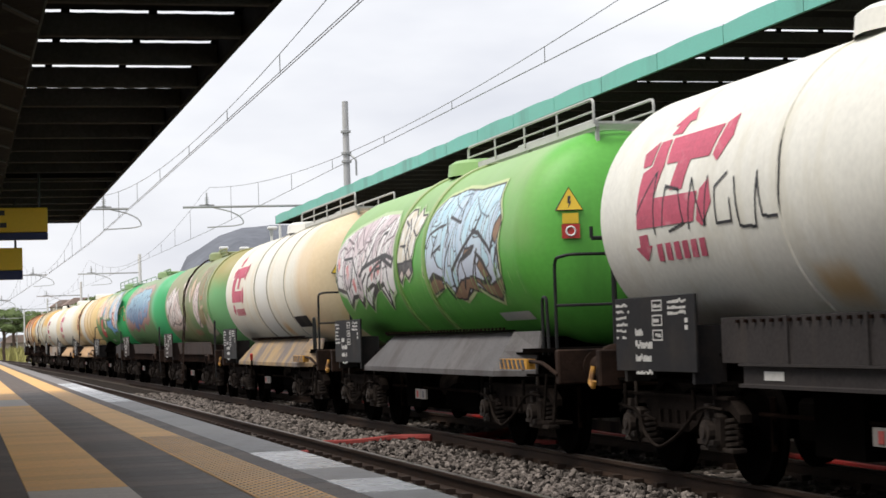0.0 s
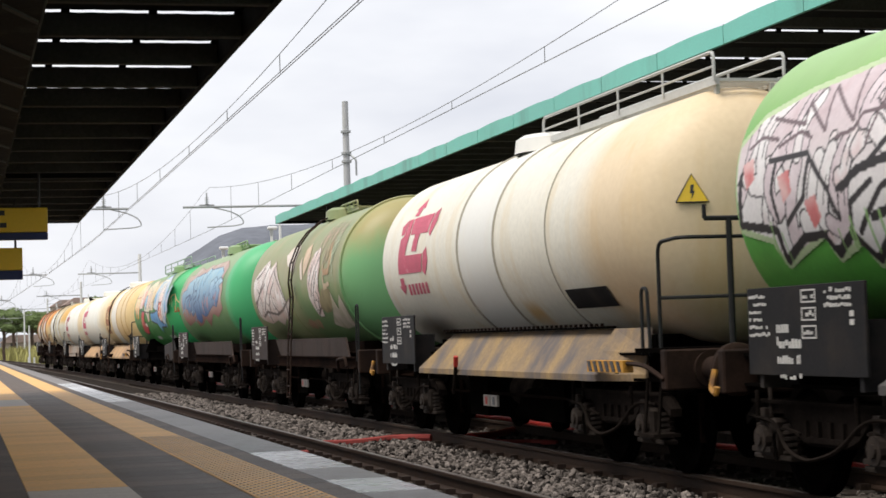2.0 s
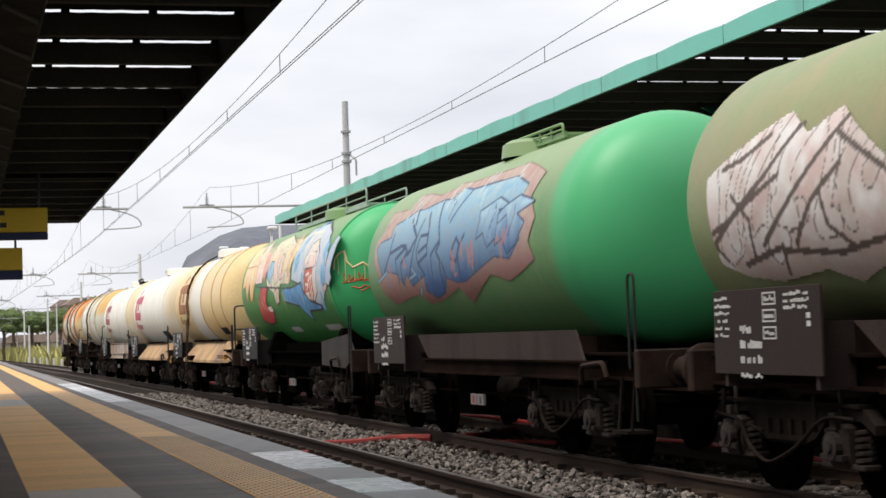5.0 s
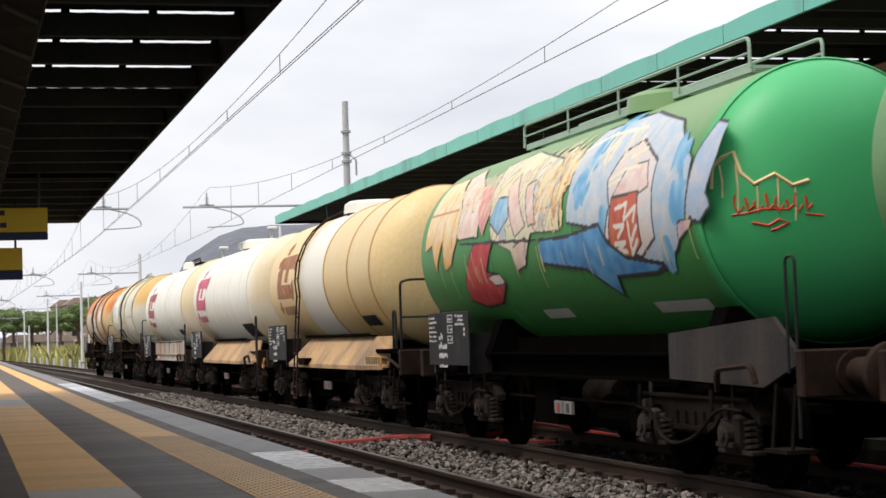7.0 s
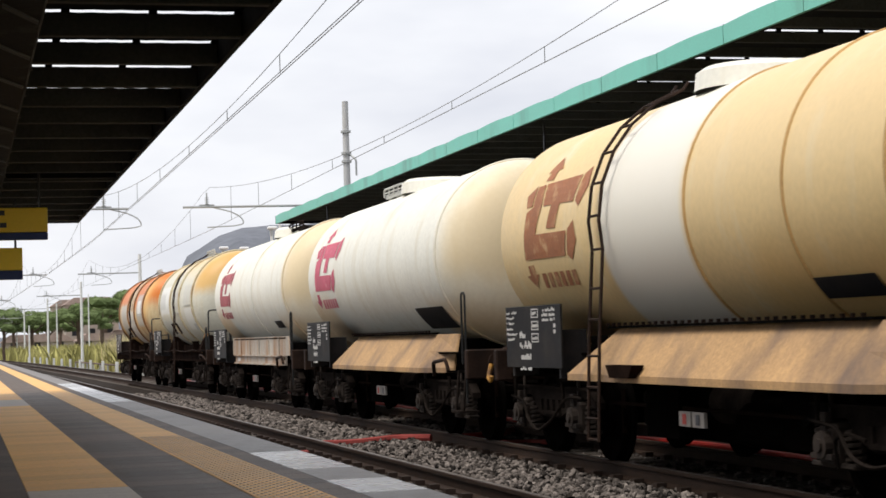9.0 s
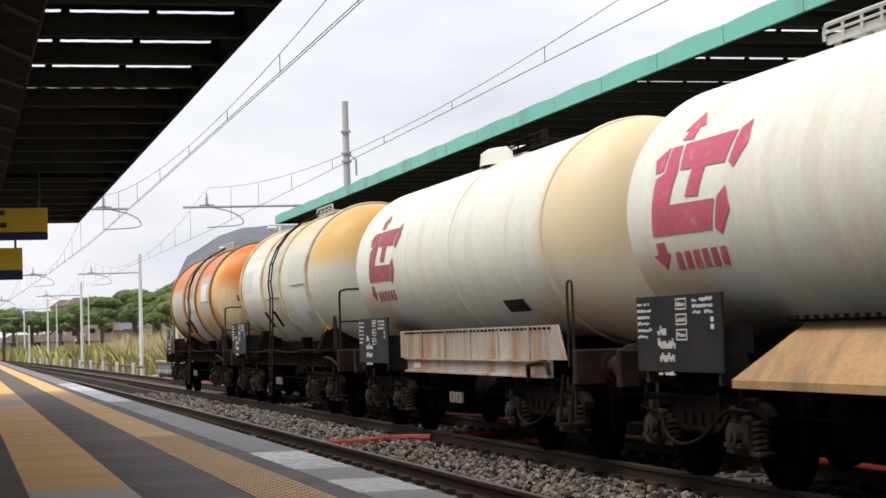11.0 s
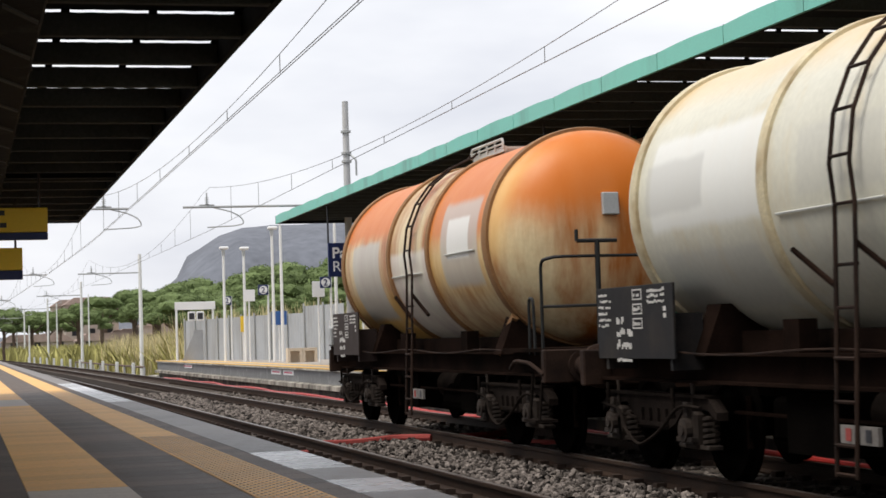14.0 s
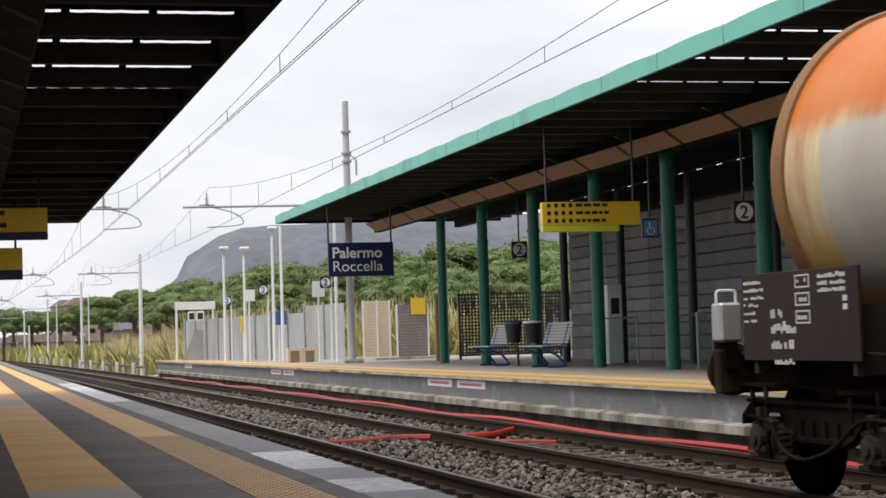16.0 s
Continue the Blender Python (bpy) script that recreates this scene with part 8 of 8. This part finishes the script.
def screens():
    t = thing("slatted_screen", "dark grey horizontal slat screens between white posts", "screen")
    me = bpy.data.meshes.new("slat")
    bm = nbox(0, 1.5, -0.02, 0.02, 0, 0.09)
    bm.to_mesh(me)
    bm.free()
    for x0, y, n, w, mt in ((13.15, 61.0, 19, 0.42, "box_cream"), (13.75, 61.5, 19, 0.38, "box_cream"), (13.85, 59.0, 17, 1.0, "fence_dark")):
        bm = nbox(0, w, -0.02, 0.02, 0, 0.088, bevel=0.006)
        m2 = bpy.data.meshes.new("slat")
        bm.to_mesh(m2)
        bm.free()
        for k in range(n):
            mesh_part("slat", m2, mt, t, at=Matrix.Translation((x0, y, 0.68 + 0.1 * k)))
        for x in (x0 - 0.05, x0 + w):
            part("post", nbox(x, x + 0.05, y - 0.03, y + 0.03, 0.59, 0.7 + 0.1 * n), "white_paint", t)
    part("plinth", nbox(12.9, 15.2, 58.2, 61.8, 0.59, 0.68), "concrete", t)
    part("brown_post", nbox(13.45, 13.75, 52.3, 52.5, 0.59, 2.55, bevel=0.01), "wood_brown", t, "orange-brown wooden post")
    part("yellow_notice", nbox(14.3, 14.78, 58.9, 58.96, 2.05, 2.6), "sign_yellow", t, "yellow notice")
    return t


screens()


def lattice_screen():
    t = thing("lattice_screen", "dark brown steel lattice screen behind the benches", "screen")
    x0, x1, y, z0, z1 = 14.2, 17.4, 52.6, 0.7, 2.55
    part("screen_frame", box(box(box(nbox(x0, x1, y, y + 0.05, z1 - 0.06, z1), x0, x1, y, y + 0.05, z0, z0 + 0.06), x0, x0 + 0.07, y, y + 0.05, 0.59, z1), x1 - 0.07, x1, y, y + 0.05, 0.59, z1), "lattice", t)
    bm = nbox(-0.022, 0.022, -0.012, 0.012, 0, z1 - z0)
    mv = bpy.data.meshes.new("bar")
    bm.to_mesh(mv)
    bm.free()
    k = 0
    while x0 + 0.1 + k * 0.1 < x1 - 0.1:
        mesh_part("bar", mv, "lattice", t, at=Matrix.Translation((x0 + 0.12 + k * 0.1, y + 0.012, z0)))
        k += 1
    bm = nbox(0, x1 - x0, -0.01, 0.01, -0.022, 0.022)
    mh = bpy.data.meshes.new("crossbar")
    bm.to_mesh(mh)
    bm.free()
    for j in range(17):
        mesh_part("crossbar", mh, "lattice", t, at=Matrix.Translation((x0, y + 0.036, z0 + 0.1 + j * 0.1)))
    return t


lattice_screen()


def glass_barrier(x0, x1, y, label):
    t = thing("glass_barrier", label, "glass barrier", group="glass barriers by the stairs")
    g = part("pane", nbox(x0 + 0.04, x1 - 0.04, y - 0.008, y + 0.008, 0.68, 1.55), "glass", t)
    g.visible_shadow = False
    for x in (x0, x1):
        part("post", rod(bmesh.new(), (x, y, Z_FAR - 0.006), (x, y, 1.62), 0.025, 8), "galv", t)
    part("top_rail", rod(bmesh.new(), (x0, y, 1.6), (x1, y, 1.6), 0.02, 8), "galv", t)
    return t


glass_barrier(12.9, 13.55, 31.2, "clear glass stair barrier on steel posts")
glass_barrier(13.3, 14.3, 38.0, "clear glass stair barrier on steel posts")
glass_barrier(13.6, 14.6, 34.5, "clear glass stair barrier on steel posts")


def kiosk_panel():
    t = thing("ticket_panel", "tall pale grey ticket machine beside a column", "ticket machine")
    part("body", nbox(13.85, 14.2, 38.6, 39.0, Z_FAR - 0.006, 2.35, bevel=0.02), "white_paint", t)
    part("screen", nbox(13.93, 14.12, 38.592, 38.6, 1.7, 2.05), "sign_black", t)
    return t


kiosk_panel()

def conduit():
    """Red conduit along the far platform's foot, and loose lengths between the rails."""
    t = thing("red_conduit", "bright red corrugated conduit along the platform foot", "conduit")
    pts = [on_track(s, 8.78 + 0.03 * math.sin(s * 0.5) + 0.02 * math.sin(s * 1.3), -0.1 + 0.02 * math.sin(s * 0.7)) for s in np.arange(6.0, 80.0, 0.4)]
    part("tube", pipe(bmesh.new(), pts, 0.036, 8), "red_pipe", t, smooth=True)
    pts = [on_track(s, 8.66 + 0.05 * math.sin(s * 0.7 + 1), -0.14) for s in np.arange(26.0, 80.0, 0.5)]
    part("tube", pipe(bmesh.new(), pts, 0.035, 8), "red_wrap", t, smooth=True)
    t2 = thing("red_hose", "faded red corrugated hose lying across the ballast", "hose")
    part("tube", pipe(bmesh.new(), bend([(4.72, 25.0, -0.1), (5.29, 25.3, -0.12), (5.95, 25.7, -0.1), (6.4, 25.4, -0.1)], 0.2), 0.055, 8), "red_wrap", t2, smooth=True)
    t3 = thing("red_hose", "bright red corrugated hose lying between the rails", "hose")
    part("tube", pipe(bmesh.new(), bend([(6.62, 25.5, -0.13), (7.0, 25.55, -0.12), (7.4, 25.7, -0.12), (7.95, 26.5, -0.1)], 0.2), 0.055, 8), "red_pipe", t3, smooth=True)
    t4 = thing("red_netting", "crumpled faded red plastic netting between the rails", "netting")
    part("strip", pipe(bmesh.new(), [(7.1 + 0.12 * i, 24.9 - 0.14 * i + 0.08 * math.sin(i * 2), -0.165) for i in range(7)], 0.04, 5), "red_wrap", t4)
    t5 = thing("red_netting", "scrap of red netting beside the rail", "netting")
    part("strip", pipe(bmesh.new(), [(4.1 + 0.1 * i, 24.2 + 0.06 * math.sin(i * 2.2), -0.165) for i in range(4)], 0.05, 5), "red_wrap", t5)


conduit()
for y0, y1 in ((33.75, 35.6), (31.5, 33.4), (52.4, 54.1), (50.4, 52.1), (72.0, 75.0)):
    t = thing("edge_plate", "white warning plate with a faded red line on the platform face", "warning plate", group="plates on the platform face")
    mid = on_track((y0 + y1) / 2, X_EDGE2)
    part("plate", nbox(mid.x - 0.03 + 0.1, mid.x + 0.085, y0, y1, 0.36, 0.5), "sign_white", t)
    part("line", nbox(mid.x + 0.062, mid.x + 0.07, y0 + 0.2, y1 - 0.25, 0.41, 0.45), "logo_red", t)


# ---- plants and distance ----
def blades(n, place, height, width, seed, lean=0.25):
    """Many thin upright blades, each a tapering strip of two quads."""
    rng = np.random.default_rng(seed)
    p = place(rng, n)
    h = height * rng.uniform(0.6, 1.1, n)
    a = rng.uniform(0, 6.283, n)
    w = width * rng.uniform(0.6, 1.4, n)
    dx, dy = np.cos(a), np.sin(a)
    lx, ly = rng.normal(0, lean, n), rng.normal(0, lean, n)
    rows = []
    for k, f in ((0.0, 0.7), (0.55, 1.0), (1.0, 0.12)):
        c = p + np.stack([lx * h * k * k, ly * h * k * k, h * k], -1)
        o = np.stack([dx * w * f, dy * w * f, 0 * w], -1)
        rows += [c - o, c + o]
    v = np.stack(rows, 1).reshape(-1, 3)
    b = (np.arange(n) * 6)[:, None]
    f = np.concatenate([b + np.array([[0, 1, 3, 2]]), b + np.array([[2, 3, 5, 4]])])
    return v, f


def stuff_mesh(name, v, f, material, label, category):
    me = bpy.data.meshes.new(name)
    me.from_pydata(v.tolist(), [], f.tolist())
    return tagged(mesh_part(name, me, material), label, category, kind="stuff")


def reeds():
    def bank(rng, n):
        y = rng.uniform(86, 135, n)
        x = rng.uniform(9.6, 13.5, n) + (y - 86) * 0.02 - (y > 100) * rng.uniform(0, 1.2, n)
        return np.stack([x, y, np.full(n, -0.45)], -1)
    v, f = blades(3600, bank, 2.35, 0.03, 2, 0.16)
    stuff_mesh("reed_bank", v, f, "reed", "dry yellow reeds beside the line", "reeds")
    v, f = blades(4200, bank, 1.7, 0.05, 3, 0.4)
    stuff_mesh("reed_leaves", v, f, "reed_green", "green and yellow reed leaves beside the line", "reeds")

    def behind(rng, n):
        y = rng.uniform(66, 95, n)
        x = 13.8 + (80 - y) * 0.22 + rng.uniform(-0.6, 4.5, n)
        return np.stack([x, y, np.full(n, -0.3)], -1)
    v, f = blades(1500, behind, 3.2, 0.028, 4, 0.1)
    stuff_mesh("reed_plumes", v, f, "reed", "tall pale reed plumes behind the fence", "reeds")

    v, f = blades(5200, behind, 2.5, 0.05, 14, 0.3)
    stuff_mesh("bank_scrub", v, f, "reed_green", "green and yellow scrub behind the fence", "scrub")

    def verge(rng, n):
        y = rng.uniform(120, 330, n)
        x = 10.0 - 0.0000721 * y * y + rng.uniform(0.5, 14, n)
        return np.stack([x, y, np.full(n, -0.45)], -1)
    v, f = blades(4200, verge, 2.0, 0.09, 6, 0.3)
    stuff_mesh("verge_scrub", v, f, "reed_green", "yellow-green scrub along the far verge", "scrub")


reeds()


def pine_meshes():
    out = []
    for k in range(4):
        rng = np.random.default_rng(60 + k)
        pts, out_dir = [], []
        for c in range(20):
            # flat-bottomed billows, smaller towards the rim
            ang, rad = rng.uniform(0, 6.283), 3.3 * math.sqrt(rng.random())
            cz = 5.5 - 0.15 * rad * rad + rng.uniform(-0.35, 0.4)
            cr = rng.uniform(0.55, 1.2) * (1.1 - 0.1 * rad)
            n = 460
            d = rng.normal(0, 1, (n, 3))
            d /= np.linalg.norm(d, axis=1)[:, None]
            d[:, 2] = np.where(d[:, 2] < -0.35, -d[:, 2], d[:, 2])
            lump = 1 + 0.16 * np.sin(d[:, 0] * 7 + c) * np.sin(d[:, 1] * 8 + 2 * c) * np.cos(d[:, 2] * 6)
            pts.append(d * (cr * lump * rng.uniform(0.9, 1.04, n))[:, None] * np.array([1.25, 1.25, 0.8]) + np.array([rad * math.cos(ang), rad * math.sin(ang), cz]))
            out_dir.append(d)
        p, o = np.concatenate(pts), np.concatenate(out_dir)
        n = len(p)
        s = rng.uniform(0.045, 0.1, n)
        o = o + rng.normal(0, 0.45, (n, 3))
        o /= np.linalg.norm(o, axis=1)[:, None]
        a = np.cross(o, rng.normal(0, 1, (n, 3)))
        a /= np.linalg.norm(a, axis=1)[:, None]
        b = np.cross(o, a)
        v = np.stack([p - a * s[:, None], p + b * s[:, None] * 0.7, p + a * s[:, None], p - b * s[:, None] * 0.7], 1).reshape(-1, 3)
        f = np.arange(n * 4).reshape(-1, 4)
        me = bpy.data.meshes.new("crown")
        # dense inner twig mass behind the outer needles
        hull = bmesh.new()
        for q, d in zip(pts, out_dir):
            c0, ext = (q.min(0) + q.max(0)) / 2, (q.max(0) - q.min(0)) / 2 * 0.86
            bmesh.ops.create_icosphere(hull, subdivisions=1, radius=1.0, matrix=Matrix.Translation(c0.tolist()) @ Matrix.Diagonal((*ext.tolist(), 1)))
        hv = [v0.co[:] for v0 in hull.verts]
        hf = [[v0.index + 4 * n for v0 in face.verts] for face in hull.faces]
        hull.free()
        me.from_pydata(v.tolist() + hv, [], f.tolist() + hf)
        bm = bmesh.new()
        pipe(bm, [(0, 0, -0.5), (0.1, 0.05, 1.6), (0.0, 0.1, 3.2), (0.15, 0.0, 4.6)], 0.2, 8)
        for j in range(5):
            t = j * 1.3 + k
            pipe(bm, [(0.02, 0.1, 3.0 + 0.2 * j), (0.9 * math.cos(t), 0.9 * math.sin(t), 4.1), (2.0 * math.cos(t), 2.0 * math.sin(t), 4.9)], 0.08, 6)
        mt = bpy.data.meshes.new("trunk")
        bm.to_mesh(mt)
        bm.free()
        out.append((me, mt))
    return out


PINES = pine_meshes()


def pine(x, y, scale, k, turn):
    t = thing("pine_tree", "rounded dark green umbrella pine behind the station", "tree", group="umbrella pines")
    t.matrix_basis = Matrix.Translation((x, y, -0.4)) @ Matrix.Rotation(turn, 4, "Z") @ Matrix.Diagonal((scale, scale, scale, 1))
    mesh_part("crown", PINES[k][0], "pine", t)
    mesh_part("trunk", PINES[k][1], "bark", t)


def ridge(u):
    """Height of the wood's outline at a bearing to the right of straight ahead, in degrees, as a slope over the eye."""
    knots = [(-1.5, 0.021), (1.1, 0.021), (2.6, 0.0175), (3.7, 0.024), (4.7, 0.0275), (5.3, 0.027), (6.5, 0.035), (7.2, 0.0315), (8.4, 0.034), (9.5, 0.038), (11.0, 0.041), (12.5, 0.045), (14.0, 0.05), (16.0, 0.046), (18.0, 0.05), (21.0, 0.046)]
    for (a, p), (b, q) in zip(knots, knots[1:]):
        if u <= b:
            return p + (q - p) * (u - a) / (b - a)
    return 0.045


def wood():
    rng = random.Random(11)
    for depth, step in ((112.0, 1.3), (128.0, 1.0), (150.0, 0.85), (185.0, 0.75)):
        u = -1.6 if depth > 140 else 6.4
        while u < 21.0:
            d = depth * (1.75 if u < 5.3 else 1.0) * rng.uniform(0.93, 1.08)
            x, y = d * math.tan(radians(u)), d
            h = 1.35 + d * ridge(u) * rng.uniform(0.8, 1.02) * (0.7 if depth < 120 else 0.86 if depth < 140 else 1.03) + 0.4
            pine(x, y, h / 6.1, rng.randrange(4), rng.uniform(0, 6.28))
            u += step * rng.uniform(0.75, 1.25) * (0.8 if u < 4 else 1)


wood()


def mountain():
    """Flat-topped rocky hill with a steep left shoulder, far behind the town."""
    bm = bmesh.new()
    prof = [(-200, 4), (60, 8), (140, 30), (156, 40), (169, 52), (178, 70), (188, 77), (205, 88), (224, 94), (248, 96), (286, 95.5), (323, 96), (391, 99), (436, 101), (500, 104), (620, 100), (900, 60), (1400, 10)]
    rows = []
    for dy, f in ((0, 0.0), (20, 0.35), (60, 0.72), (120, 0.93), (170, 1.0), (420, 0.98), (900, 0.4)):
        row = []
        for x, h in prof:
            for e in range(3):
                j = prof.index((x, h))
                x2, h2 = prof[min(j + 1, len(prof) - 1)]
                xx, hh = x + (x2 - x) * e / 3, h + (h2 - h) * e / 3
                k = (1500 + dy - 170) / 1500
                rough = noise.fractal((xx * 0.02, dy * 0.02, 3.0), 1.0, 2.0, 4) * (9 if 0 < f < 1 else 1.0)
                row.append((xx * k, 1500 + dy - 170, (hh * k) * f + rough * (f > 0) - 2 * (f == 0)))
        rows.append(row)
    ribbon(bm, rows)
    return tagged(part("backdrop_mountain", bm, "hill", smooth="all"), "flat-topped mountain beyond the town, grey haze painted into its colour", "mountain", kind="structure")


mountain()


def far_town():
    rng = random.Random(8)
    for i in range(9):
        u = 2.2 + i * 0.55
        d = 330 + rng.uniform(-20, 30)
        x = d * math.tan(radians(u))
        w, h = rng.uniform(7, 12), rng.uniform(2.6, 5.0) + (5.5 if i in (2, 3) else 0)
        t = thing("house", "far small house with pale walls and a terracotta roof", "house", group="far houses")
        part("wall", nbox(x - w / 2, x + w / 2, d, d + 8, -0.5, h - 0.6), "far_wall", t)
        part("roof", prism(bmesh.new(), [(x - w / 2 - 0.4, h - 0.6), (x + w / 2 + 0.4, h - 0.6), (x + w / 2 - 1.5, h + 0.7), (x - w / 2 + 1.5, h + 0.7)], "y", d - 0.4, d + 8.4), "far_roof", t)
        for k in range(3):
            xx = x - w / 2 + w * (k + 0.5) / 3
            part("window", nbox(xx - 0.5, xx + 0.5, d - 0.03, d + 0.05, h * 0.35, h * 0.35 + 1.2), "sign_black", t)


M["far_wall"] = mat("pale_house_plaster", (0.5, 0.42, 0.36), 0.9, 0, 0.15, 0.5, 10, 0.05)
far_town()


def guard_posts():
    """Short white posts along the line's verge before the reeds."""
    for i in range(12):
        y = 92.0 + i * 8.5
        t = thing("marker_post", "short white concrete marker post on the verge", "post", group="verge marker posts")
        x = 8.75 + 0.0 - 0.0000721 * y * y
        part("post_body", nbox(x - 0.08, x + 0.08, y - 0.08, y + 0.08, -0.45, 0.45, bevel=0.02), "white_paint", t)
    t = thing("culvert_rail", "low dark rail fence on the verge", "low fence")
    for i in range(10):
        p = on_track(93 + i * 5, 9.4)
        part("rail_post", nbox(p.x - 0.05, p.x + 0.05, p.y - 0.05, p.y + 0.05, -0.45, 0.2), "mast", t)
    part("top_bar", pipe(bmesh.new(), [on_track(s, 9.4, 0.2) for s in range(93, 140, 5)], 0.06, 6), "bark", t)


guard_posts()


def light_block_wall():
    """Unseen plain wall behind the near canopy, added to cut light on the undercarriages."""
    w = part("block_wall_near", nbox(-3.6, -3.25, -14, 12, 0.4, 3.5), "far_wall")
    tagged(w, "plain plastered wall, unseen, added behind the near platform to cut light", "wall", kind="structure")


light_block_wall()


# ---- what moves ----
def motions():
    # small unevenness of the train's run, in metres ahead of an even pace, every half second
    ahead = {0.5: -0.08, 1.0: 0.12, 1.5: -0.05, 2.0: 0.04, 2.5: -0.1, 3.0: 0.08, 3.5: -0.03, 6.5: 0.1, 7.0: -0.07, 7.5: -0.12, 8.0: 0.06, 8.5: 0.3, 9.0: -0.04, 12.0: -0.1, 12.5: 0.1, 13.0: -0.07, 13.5: 0.08, 14.0: -0.09, 14.5: 0.05, 15.0: -0.07, 15.5: 0.04}
    for start, w in zip(STARTS, TRAIN):
        rows = []
        for k in range(33):
            t = 0.5 * k
            s = start - SPEED * t - ahead.get(t, 0.0)
            rows.append((t, Matrix.Translation(on_track(s, X_TRACK2)) @ Matrix.Rotation(BEND * (s - 5.5), 4, "Z")))
        walk(w, rows)
    turn = SPEED / 0.458
    for w, dy in WHEELSETS:
        rows = [(2 * k / FPS, Matrix.Translation((0, dy, 0.458)) @ Matrix.Rotation(turn * 2 * k / FPS, 4, "X")) for k in range(241)]
        walk(w, rows)


motions()
